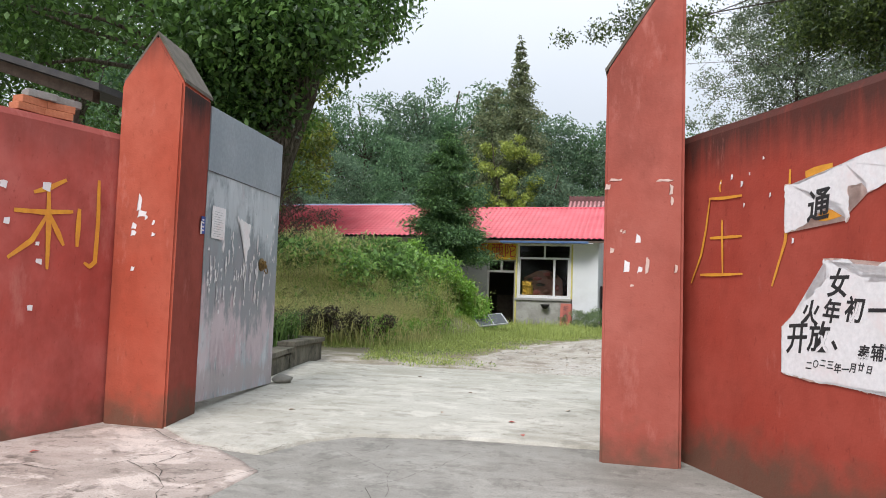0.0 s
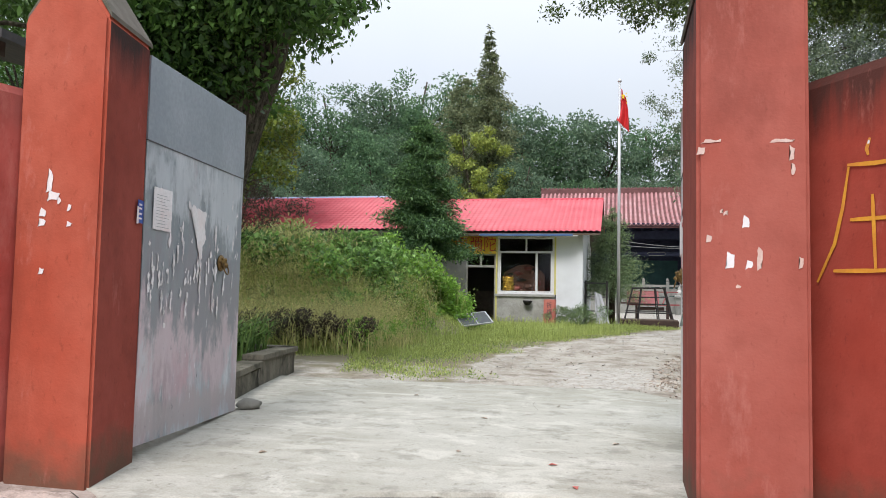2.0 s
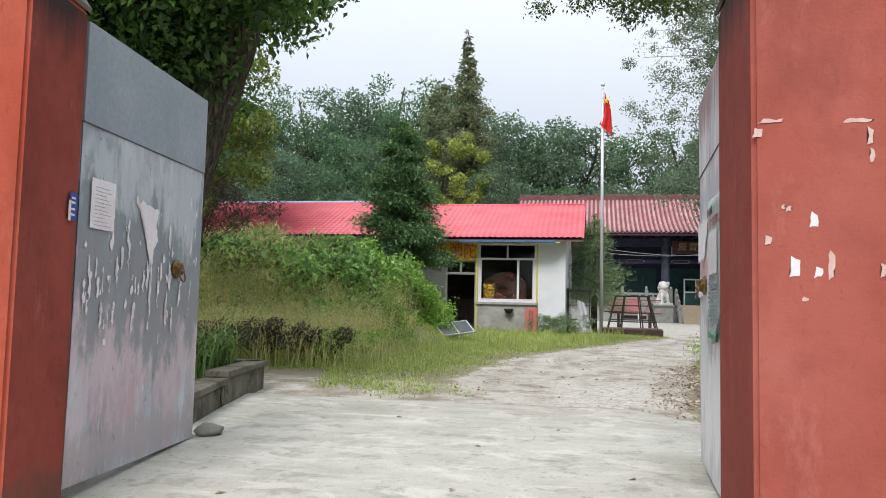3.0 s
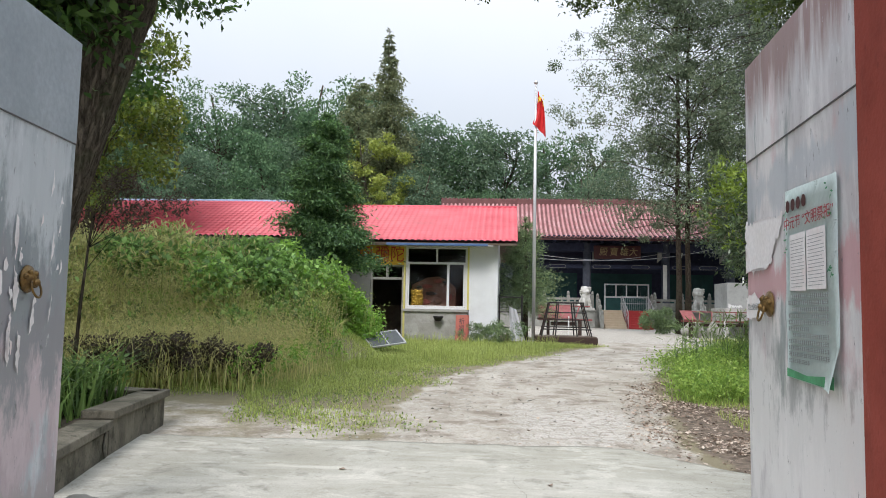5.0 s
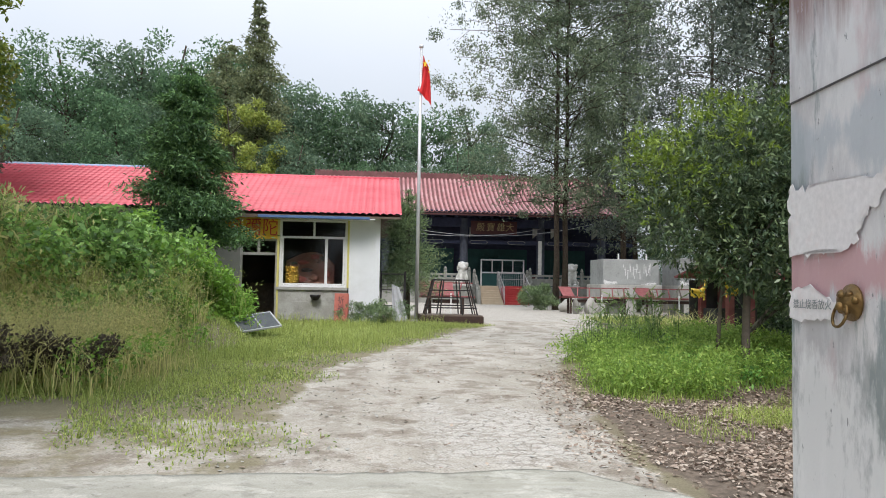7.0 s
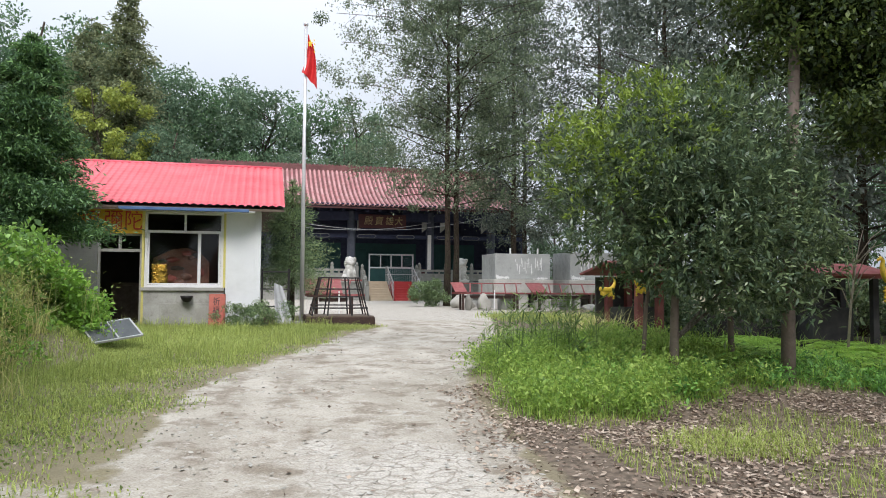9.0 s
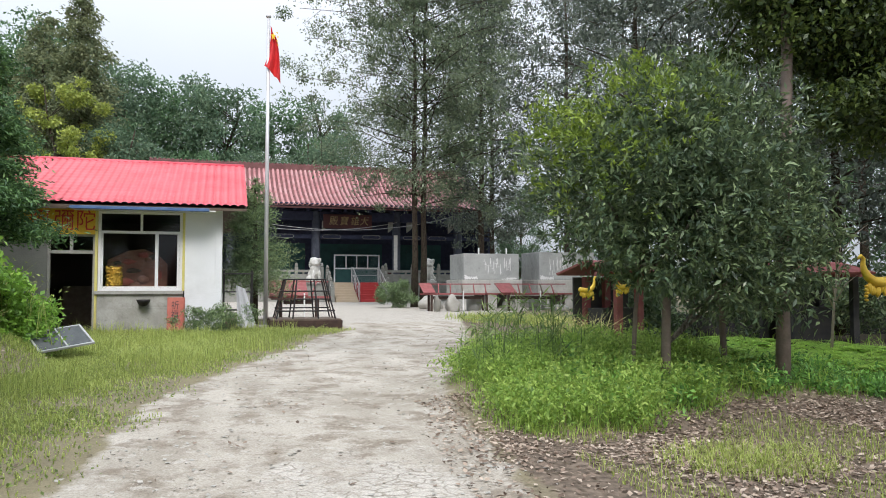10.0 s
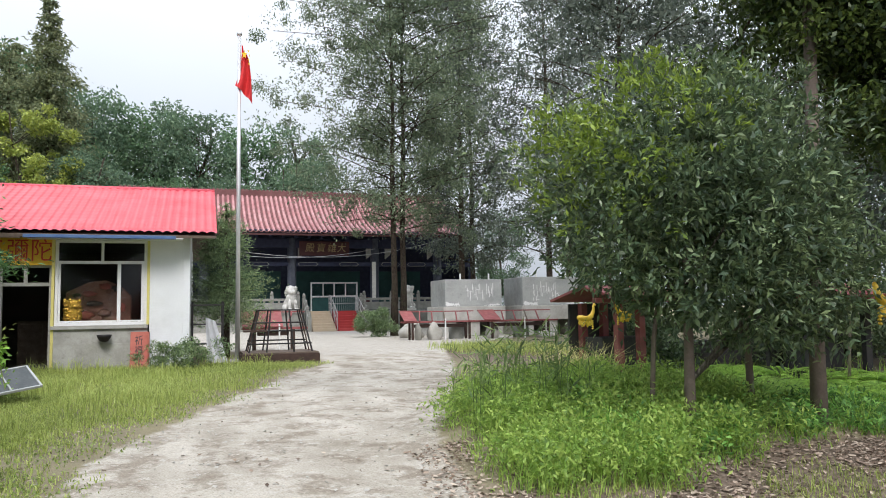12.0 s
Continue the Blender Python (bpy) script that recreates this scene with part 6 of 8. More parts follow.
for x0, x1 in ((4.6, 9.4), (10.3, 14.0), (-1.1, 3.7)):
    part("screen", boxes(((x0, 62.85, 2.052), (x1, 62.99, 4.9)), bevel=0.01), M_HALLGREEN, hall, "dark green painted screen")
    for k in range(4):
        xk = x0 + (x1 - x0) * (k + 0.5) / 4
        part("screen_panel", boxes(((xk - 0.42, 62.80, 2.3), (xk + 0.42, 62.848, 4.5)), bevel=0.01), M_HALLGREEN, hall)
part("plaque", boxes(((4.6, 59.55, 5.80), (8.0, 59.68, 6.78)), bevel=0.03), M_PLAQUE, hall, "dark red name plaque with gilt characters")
for ch, x in (("殿", 5.29), ("寶", 6.03), ("雄", 6.78), ("大", 7.44)):
    writing("character", ch, 0.66, pose(x, 59.55, 6.29) @ m, M_GILT, hall, 0.01, 0.95, "CENTER", 0.12)
part("couplet_board", boxes(((9.60, 59.62, 2.9), (9.86, 59.66, 5.4))), M_MARBLE, hall, "pale couplet strip on a column")
part("couplet_board", boxes(((4.05, 59.62, 2.9), (4.30, 59.66, 5.4))), M_COLUMN, hall)
# painted cartouches on the beams
for x0 in (-0.9, 1.3, 4.55, 7.35, 10.3, 12.2):
    bm = bmesh.new()
    line = [(x0, 0), (x0 + 0.14, 0.12), (x0 + 1.2, 0.12), (x0 + 1.34, 0), (x0 + 1.2, -0.12), (x0 + 0.14, -0.12), (x0, 0)]
    for a, b in zip(line, line[1:]):
        tube(bm, [(a[0], 59.855, 5.24 + a[1]), (b[0], 59.855, 5.24 + b[1])], 0.017, 4)
    part("cartouche", bm, M_GREYSTONE, hall, "pale painted cartouche outline")
# entrance glazing: white framed lights
glaz = part("glazed_screen", boxes(((5.55, 61.0, 2.06), (5.65, 61.1, 4.05)), ((8.75, 61.0, 2.06), (8.85, 61.1, 4.05)), ((5.652, 61.0, 3.95), (8.748, 61.1, 4.05)), ((5.652, 61.0, 3.0), (8.748, 61.1, 3.1)), bevel=0.01), M_UPVC, hall, "white framed glazed entrance screen")
for x in (6.38, 7.15, 7.95):
    part("mullion", boxes(((x, 61.01, 3.102), (x + 0.08, 61.09, 3.948))), M_UPVC, glaz)
part("dado", boxes(((5.652, 61.02, 2.06), (8.748, 61.08, 2.998))), M_HALLGREEN, glaz)
for x0, x1 in ((5.652, 6.378), (6.462, 7.148), (7.232, 7.948), (8.032, 8.748)):
    part("pane", boxes(((x0, 61.045, 3.102), (x1, 61.055, 3.948))), M_GLASS, glaz).visible_shadow = False
part("offering_box", boxes(((9.1, 61.2, 2.052), (9.9, 61.7, 3.0)), bevel=0.03), M_PLAQUE, hall, "red offering box")
# roof
# channels under the barrel tiles, darkened in colour for the shade between rows
tiled_slope("roof_slope", -7.2, 16.6, 57.9, 7.14, 65.0, 10.55, 0.34, 0.42, M_TILE_GAP, hall, 0.02, 0.02, 0.35, 4)
rows = []
for k in range(70):
    x = -7.03 + 0.34 * k
    v = np.linspace(0, 1, 12)[:, None]
    a = np.linspace(0, np.pi, 6)[None, :]
    rows.append(np.stack([x + 0.095 * np.cos(a) + 0 * v, 57.86 + 7.14 * v + 0 * a, 7.16 + 3.41 * v - 0.35 * np.sin(np.pi * v) + 0.12 * np.sin(a)], -1))
quads = np.concatenate([np.stack([p[:-1, :-1], p[:-1, 1:], p[1:, 1:], p[1:, :-1]], 2).reshape(-1, 4, 3) for p in rows])
tagged(faces_mesh("barrel_tiles", quads, M_TILE_HALL, hall), kind="stuff")
tiled_slope("roof_slope", -7.2, 16.6, 72.1, 7.14, 65.0, 10.55, 0.6, 0.8, M_TILE_HALL, hall, 0.085, 0.02, 0.35, 3)
part("eave_board", boxes(((-7.2, 57.95, 7.0), (16.6, 58.05, 7.13))), M_PLAQUE, hall)
part("ridge_wall", boxes(((-7.2, 64.85, 10.3), (16.6, 65.15, 10.95)), bevel=0.04), M_TILE_GAP, hall, "weathered dark ridge")
bm = bmesh.new()
for k in range(80):
    x = -7.1 + 23.6 * k / 80
    blob(bm, (x, 65.0, 10.98), (0.14, 0.14, 0.09), 0.4, k, 1)
part("ridge_tiles", bm, M_TILE_GAP, hall)
part("gable_board", prism(bmesh.new(), [(57.9, 7.1), (65.0, 10.5), (72.1, 7.1), (72.1, 6.9), (65.0, 10.2), (57.9, 6.9)], 16.55, 16.68, "yz"), M_PLAQUE, hall)
# stairs, rails, balustrade
stair = thing("hall_stairs", (0, 0, 0), "hall stairs, tan flight and red flight side by side", "stairs")
for k in range(8):
    z0, z1, y0 = HG - 0.1, HG + (k + 1) * (2.05 - HG) / 8, 55.6 + k * 0.35
    part("step", boxes(((4.95, y0, z0 if k == 0 else z1 - 0.17), (6.42, 58.39, z1)), bevel=0.012), M_STAIR, stair, "tan stone step")
    part("step", boxes(((6.58, y0, z0 if k == 0 else z1 - 0.17), (8.15, 58.39, z1)), bevel=0.012), M_REDCARPET, stair, "red painted step")
rail = thing("stair_rail", (0, 0, 0), "stainless steel handrail up the hall stairs", "handrail")
for x in (6.5, 8.3):
    bm = bmesh.new()
    tube(bm, [(x, 55.7, HG + 1.1), (x, 58.4, 2.05 + 1.0), (x, 59.2, 3.05)], 0.03, 8)
    tube(bm, [(x, 55.7, HG + 0.6), (x, 58.4, 2.05 + 0.5), (x, 59.2, 2.55)], 0.02, 6)
    part("top_rail", bm, M_STAINLESS, rail)
    for k in range(7):
        y = 55.75 + k * 0.55
        zf = HG + max(0, min(1, (y - 55.6) / 2.8)) * (2.05 - HG)
        bm = bmesh.new()
        tube(bm, [(x, y, zf - 0.02), (x, y, zf + 1.05)], 0.022, 6)
        part("post", bm, M_STAINLESS, rail)
bm = bmesh.new()
tube(bm, [(6.5, 59.2, 3.05), (8.3, 59.2, 3.05)], 0.03, 8)
tube(bm, [(6.5, 59.2, 2.55), (8.3, 59.2, 2.55)], 0.02, 6)
part("landing_rail", bm, M_STAINLESS, rail)
for k in range(13):
    part("baluster", tube(bmesh.new(), [(6.55 + 0.14 * k, 59.2, 2.05), (6.55 + 0.14 * k, 59.2, 3.04)], 0.012, 5), M_STAINLESS, rail)
bal = thing("balustrade", (0, 0, 0), "pale carved stone balustrade along the platform", "balustrade")


def bal_post(x, y, z, h=1.05):
    bm = bmesh.new()
    box(bm, (x - 0.11, y - 0.11, z), (x + 0.11, y + 0.11, z + h), 0.012)
    lathe(bm, [(0.07, h), (0.11, h + 0.06), (0.09, h + 0.2), (0.02, h + 0.28)], (x, y, z), 10)
    part("post", bm, M_GREYSTONE, bal)


for a, b in ((-5.8, 4.4), (8.8, 18.3)):
    k = int((b - a) / 1.6)
    for j in range(k + 1):
        bal_post(a + (b - a) * j / k, 58.6, 2.052)
    for j in range(k):
        x0, x1 = a + (b - a) * j / k + 0.112, a + (b - a) * (j + 1) / k - 0.112
        part("panel", boxes(((x0, 58.54, 2.10), (x1, 58.66, 2.62)), ((x0, 58.55, 2.74), (x1, 58.65, 2.9)), ((x0 + 0.3, 58.56, 2.622), (x0 + 0.42, 58.64, 2.738)), ((x1 - 0.42, 58.56, 2.622), (x1 - 0.3, 58.64, 2.738)), bevel=0.008), M_GREYSTONE, bal)
for x in (4.75, 8.55):
    for k in range(4):
        y = 55.7 + k * 0.9
        bal_post(x, y, HG + max(0, (y - 55.6) / 2.8) * (2.05 - HG) - 0.05, 0.95)
    bm = bmesh.new()
    prism(bm, [(55.6, HG - 0.05), (58.39, 2.04), (58.39, 2.75), (55.6, HG + 0.7)], x - 0.07, x + 0.07, "yz")
    part("raking_panel", bm, M_GREYSTONE, bal)


def lion(at, flip):
    """A seated stone lion on its block: one carved mesh."""
    bm = bmesh.new()
    s = 1.0
    blob(bm, (0, 0.18, 0.42), (0.36, 0.46, 0.42), 0.12, 1, 3)
    blob(bm, (0, -0.12, 0.72), (0.33, 0.33, 0.46), 0.12, 2, 3)
    blob(bm, (0, -0.20, 1.22), (0.34, 0.32, 0.32), 0.18, 3, 3)
    blob(bm, (0, -0.46, 1.14), (0.20, 0.16, 0.16), 0.10, 4, 2)
    for u in (-1, 1):
        blob(bm, (u * 0.2, -0.40, 0.34), (0.11, 0.12, 0.36), 0.1, 5, 2)
        blob(bm, (u * 0.21, -0.52, 0.06), (0.14, 0.18, 0.08), 0.1, 6, 2)
        blob(bm, (u * 0.34, 0.10, 0.18), (0.16, 0.34, 0.2), 0.1, 7, 2)
        blob(bm, (u * 0.27, -0.18, 1.42), (0.08, 0.06, 0.1), 0.1, 8, 2)
        blob(bm, (u * 0.10, -0.50, 1.28), (0.05, 0.05, 0.05), 0.1, 9, 1)
    for k in range(46):
        a, z = k * 2.4, 0.9 + 0.6 * ((k * 7) % 46) / 46
        r = 0.36 * math.cos((z - 1.15) * 1.3)
        blob(bm, (r * math.sin(a), -0.12 - 0.28 * math.cos(a) * (1 if math.cos(a) < 0.4 else 0.5), z), (0.075, 0.075, 0.075), 0.2, k, 1)
    box(bm, (-0.5, -0.66, -0.12), (0.5, 0.62, 0.02), 0.02)
    me_ob = part("stone_lion", bm, M_MARBLE, None, "", True)
    me_ob.matrix_basis = pose(*at, 0, 0, 12 * flip)
    return tagged(me_ob, "white carved stone guardian lion seated on a pedestal", "statue", "pair of stone lions")


for x, y in ((3.74, 57.2), (11.5, 57.2)):
    ped = setting(part("lion_pedestal", boxes(((x - 0.62, y - 0.75, HG - 0.1), (x + 0.62, y + 0.75, 1.92)), ((x - 0.7, y - 0.83, 1.922), (x + 0.7, y + 0.83, 2.02)), bevel=0.02), M_GREYSTONE), "grey stone lion pedestal", "pedestal")
    lion((x, y, 2.14), 1 if x < 6 else -1)

# sagging cables over the court
for k, (a, b, sag) in enumerate((((-2.0, 49.0, 5.6), (14.5, 58.2, 7.0), 1.0), ((-2.0, 49.5, 5.3), (9.8, 59.6, 6.3), 0.5))):
    bm = bmesh.new()
    A, B = Vector(a), Vector(b)
    tube(bm, [A.lerp(B, u / 16) - Vector((0, 0, sag * 4 * (u / 16) * (1 - u / 16))) for u in range(17)], 0.018, 5)
    tagged(part("cable", bm, M_CABLE), "thin sagging pale cable strung to the hall", "cable", "cables")

# ---- concrete blocks and votive racks at the court's side ----
for k, (x0, x1, y) in enumerate(((9.08, 11.92, 41.8), (12.82, 15.8, 41.4))):
    blk = thing("concrete_block", ((x0 + x1) / 2, y + 1.0, land1(x0, y)), "huge raw grey concrete block on a pale hollow plinth", "concrete block", "row of concrete blocks")
    w = (x1 - x0) / 2
    part("upper_block", boxes(((-w, -1.0, 1.40), (w, 1.3, 2.66 + 0.1 * k)), bevel=0.03), M_BLOCK, blk)
    part("plinth", boxes(((-w - 0.15, -1.2, 0.72), (w + 0.1, 1.4, 1.398)), bevel=0.03), M_BLOCK_LOW, blk, "pale chipped plinth")
    for x in (-w - 0.1, -0.35, w - 0.6):
        part("pier", boxes(((x, -1.1, -0.1), (x + 0.6, 1.3, 0.718)), bevel=0.02), M_BLOCK_LOW, blk)
    # added dark sheet that stands in for the shade inside the hollow plinth
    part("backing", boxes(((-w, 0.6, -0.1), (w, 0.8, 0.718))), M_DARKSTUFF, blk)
    rng = random.Random(k)
    for j in range(9):
        x, z = (-0.35 if k == 0 else -0.9) + 0.16 * j, 1.95
        for r in range(4):
            xa, za = x + rng.uniform(-0.05, 0.05), z + rng.uniform(-0.35, 0.32)
            w_, h_ = rng.choice([(0.03, 0.24), (0.03, 0.3), (0.11, 0.03), (0.025, 0.15)])
            part("paint_mark", boxes(((xa, -1.004 - 0.002 * r, za), (xa + w_, -1.001, za + h_))), M_WHITEPAINT, blk, "white painted writing")
    mb = plane_at((0, -1.002, 0), (1, 0))
    torn("lime_stain", [(-w + 0.05, 1.42), (-0.7, 1.43), (-0.75, 1.56), (-w * 0.7, 1.52), (-w + 0.05, 1.62)], mb, M_WHITEPAINT, blk, k, 0.04)
    torn("lime_stain", [(0.5, 1.42), (w - 0.1, 1.42), (w - 0.2, 1.5), (0.9, 1.49)], mb, M_WHITEPAINT, blk, k + 5, 0.04)
    for x in (-w + 0.9, w - 0.5):
        bm = bmesh.new()
        tube(bm, [(x, -0.6, 2.6), (x, -0.6, 2.95)], 0.04, 6)
        part("stub_pipe", bm, M_WHITEPAINT, blk)


def candle_rack(x, y, length, sheet, rise, label):
    """A low rack: a trough on posts under a pitched red sheet and bare rafters."""
    ob = thing("candle_rack", (x, y, land1(x, y)), label, "rack", "red candle racks")
    half = length / 2
    part("rail", boxes(((-half, -0.30, 0.72), (half, -0.24, 0.79)), bevel=0.006), M_REDPAINT, ob)
    part("rail", boxes(((-half, 0.24, 0.72), (half, 0.30, 0.79)), bevel=0.006), M_REDPAINT, ob)
    for px in (-half + 0.35, half - 0.5):
        part("post", boxes(((px, -0.29, 0), (px + 0.09, -0.20, 0.719)), bevel=0.006), M_RUST, ob)
        part("post", boxes(((px, 0.20, 0), (px + 0.09, 0.29, 0.719)), bevel=0.006), M_RUST, ob)
    part("white_post", boxes(((0.1, -0.36, 0.0), (0.15, -0.31, 0.9)), bevel=0.005), M_WHITEPAINT, ob, "thin white post")
    part("sheet", prism(bmesh.new(), [(-0.36, 0.80), (0.55, 0.80 + rise), (0.55, 0.825 + rise), (-0.36, 0.83)], -half, -half + sheet, "yz"), M_REDPAINT, ob, "pitched faded red sheet")
    k = 0
    while -half + sheet + 0.25 + 0.55 * k < half - 0.3:
        xk = -half + sheet + 0.25 + 0.55 * k
        part("rafter", tube(bmesh.new(), [(xk - 0.12, -0.36, 0.80), (xk + 0.12, 0.5, 0.78 + rise)], 0.032, 5), (M_REDPAINT, M_WOOD)[k % 3 == 2], ob)
        k += 1
    part("rafter_tie", boxes(((-half, 0.47, 0.75 + rise), (half, 0.53, 0.80 + rise))), M_REDPAINT, ob)
    part("trough", boxes(((-half + 0.5, -0.18, 0.52), (half - 0.6, 0.18, 0.66)), bevel=0.02), M_RUST, ob)
    return ob


candle_rack(8.1, 39.5, 3.4, 0.55, 0.42, "low faded red candle rack with a pitched sheet")
candle_rack(11.6, 39.1, 3.5, 0.75, 0.42, "low faded red candle rack with a pitched sheet")
candle_rack(0.62, 34.1, 2.1, 1.3, 0.52, "low candle rack under a broad red pitched sheet")
for k, (x, y, r, h) in enumerate(((8.95, 39.9, 0.33, 0.68), (11.9, 39.6, 0.36, 0.62))):
    drum = part("stone_drum", lathe(bmesh.new(), [(r * 0.9, 0), (r, 0.06), (r * 1.02, h * 0.5), (r, h - 0.06), (r * 0.85, h)], sides=18), M_GREYSTONE, None, "", True)
    drum.matrix_basis = pose(x, y, land1(x, y) - 0.03, 0, 0, 40 * k)
    tagged(drum, "mossy grey stone drum under the rack", "stone drum", "stone drums")

for k, (x, y, sx, sy, sz, seed) in enumerate(((7.56, 42.1, 0.60, 0.48, 0.44, 1), (7.75, 39.3, 0.36, 0.28, 0.46, 2), (10.4, 39.3, 0.3, 0.3, 0.35, 3), (7.05, 39.2, 0.2, 0.17, 0.42, 5), (12.6, 38.6, 0.5, 0.35, 0.22, 7))):
    bm = bmesh.new()
    blob(bm, (0, 0, sz * 0.75), (sx, sy, sz), 0.35, seed, 3, 1.2)
    rk = part("boulder", bm, M_ROCK if k != 3 else M_STONE, None, "", True)
    rk.matrix_basis = pose(x, y, land1(x, y) - 0.08, 0, 0, 25 * k)
    tagged(rk, "pale rounded boulder standing at the court's edge", "boulder", "boulders by the candle racks")


def shelter(x, y, label, turn, posts, timber):
    """A small shelter on red posts with a pitched red roof and gold beasts at its eaves."""
    ob = thing("votive_shelter", (x, y, land1(x, y)), label, "shelter", "votive shelters", turn=turn)
    for px in posts:
        part("post", boxes(((px, -0.45, -0.1), (px + 0.13, -0.33, 1.45)), bevel=0.01), timber, ob)
        part("post", boxes(((px, 0.55, -0.1), (px + 0.13, 0.67, 1.45)), bevel=0.01), timber, ob)
    part("tie_beam", boxes(((-0.95, -0.44, 1.452), (0.9, -0.34, 1.53)), bevel=0.006), M_REDPAINT, ob)
    part("roof_sheet", prism(bmesh.new(), [(-0.85, 1.50), (0.1, 1.72), (0.1, 1.76), (-0.87, 1.54)], -0.85, 0.72, "yz"), M_REDPAINT, ob)
    part("roof_sheet", prism(bmesh.new(), [(1.05, 1.48), (0.11, 1.71), (0.11, 1.75), (1.07, 1.52)], -0.85, 0.72, "yz"), M_REDPAINT, ob)
    # near-black altar and added back sheet: shade under the roof, painted
    part("altar_body", boxes(((-0.5, 0.0, -0.1), (0.45, 0.5, 0.85)), bevel=0.02), M_DARKSTUFF, ob)
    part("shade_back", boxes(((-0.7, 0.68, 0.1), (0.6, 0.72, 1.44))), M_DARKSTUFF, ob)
    return ob


def gold_beast(x, y, z, size, turn):
    """A curled golden finial: a hooked scroll that runs into a body with frilled fins below."""
    bm = bmesh.new()
    pts = [(-0.42, 0.50), (-0.34, 0.56), (-0.27, 0.50), (-0.29, 0.38), (-0.26, 0.24), (-0.17, 0.10), (-0.02, 0.0), (0.18, -0.03), (0.40, 0.0), (0.62, 0.02)]
    rad = [0.03, 0.045, 0.045, 0.055, 0.075, 0.095, 0.11, 0.12, 0.11, 0.10]
    tube(bm, [(size * p[0], 0, size * p[1]) for p in pts], [size * r for r in rad], 10)
    for k in range(7):
        blob(bm, (size * (-0.12 + 0.11 * k), 0.01 * (k % 2), size * (-0.15 - 0.04 * (k % 3))), (size * 0.075, size * 0.05, size * 0.13), 0.5, k, 2)
    for k in range(5):
        blob(bm, (size * (-0.2 - 0.015 * (k % 2)), 0, size * (-0.12 - 0.075 * k)), (size * 0.06, size * 0.05, size * 0.04), 0.4, k, 1)
    ob = part("gold_finial", bm, M_GOLD, None, "", True)
    ob.matrix_basis = pose(x, y, z, 0, 0, turn)
    return tagged(ob, "curled bright gold beast finial on the shelter's eave", "ornament", "gold eave finials")


shelter(5.42, 20.3, "small red votive shelter half hidden by leaves", 8, (-0.52, -0.05), M_REDPAINT)
# posts near-black here, the shelter's shade put into their colour
shelter(9.4, 19.9, "small red votive shelter with altar and posts darkened for shade", -6, (-0.75, 0.55), M_DARKSTUFF)
gold_beast(9.95, 18.95, 2.02, 0.85, 0)
gold_beast(4.22, 19.4, 1.86, 0.40, 200)
gold_beast(4.78, 19.35, 1.92, 0.40, 20)
yard = setting(part("wall_yard", boxes(((6.0, 23.0, 0.3), (15.5, 23.25, 1.25)), bevel=0.02), M_DARKSTUFF), "low dark yard wall behind the shelters", "wall")


# ---- trees ----
def lay(rng, n, x0, x1, y0, y1, keep, lift=0.0):
    """Places on the ground inside a rectangle where keep(x, y) lets them stand, by chance."""
    x, y = rng.uniform(x0, x1, n), rng.uniform(y0, y1, n)
    k = rng.random(n) < keep(x, y)
    x, y = x[k], y[k]
    return np.stack([x, y, land(x, y) + lift], 1)


# the old tree beside the gate, leaning out of the planter
rng = np.random.default_rng(11)
old = thing("old_tree", (-7.0, 10.7, 0.55), "large old broadleaf tree with fissured bark, leaning over the planter", "tree")
line = [Vector(p) - Vector((-7.0, 10.7, 0.55)) for p in ((-7.05, 10.7, 0.3), (-6.5, 10.6, 1.8), (-6.08, 10.5, 2.8), (-5.80, 10.5, 3.7), (-5.52, 10.55, 4.7), (-5.3, 10.8, 6.0), (-5.3, 11.1, 7.6), (-5.6, 11.4, 9.2))]
bm = bmesh.new()
tube(bm, line, [0.50, 0.42, 0.39, 0.38, 0.40, 0.30, 0.22, 0.12], 14)
part("trunk", bm, M_BARK, old, smooth=True)
cs = np.concatenate([crown_centres(rng, 80, (-1.4, 1.5, 7.2), (4.6, 3.6, 3.0), 0.3), crown_centres(rng, 20, (1.2, 1.6, 6.3), (1.2, 1.3, 1.0), 0.2), crown_centres(rng, 46, (1.2, -1.0, 4.85), (1.6, 0.7, 0.65), 0.2), crown_centres(rng, 30, (-4.0, -1.0, 5.6), (3.5, 2.0, 1.9), 0.2), crown_centres(rng, 26, (0.6, -0.7, 3.9), (1.1, 0.3, 0.55), 0.2)])
bm = bmesh.new()
limbs(bm, rng, line[4:], cs[::5], 0.055, 0.012, 6)
part("branchwork", bm, M_BARK, old, smooth=True)
n = 60000
pts = clumps(rng, cs, rng.uniform(0.45, 0.95, len(cs)), n)
faces_mesh("crown", leaf_quads(rng, pts, 0.135 * rng.uniform(0.6, 1.25, n), 0.5, 0.6), M_LEAF_BIG, old)

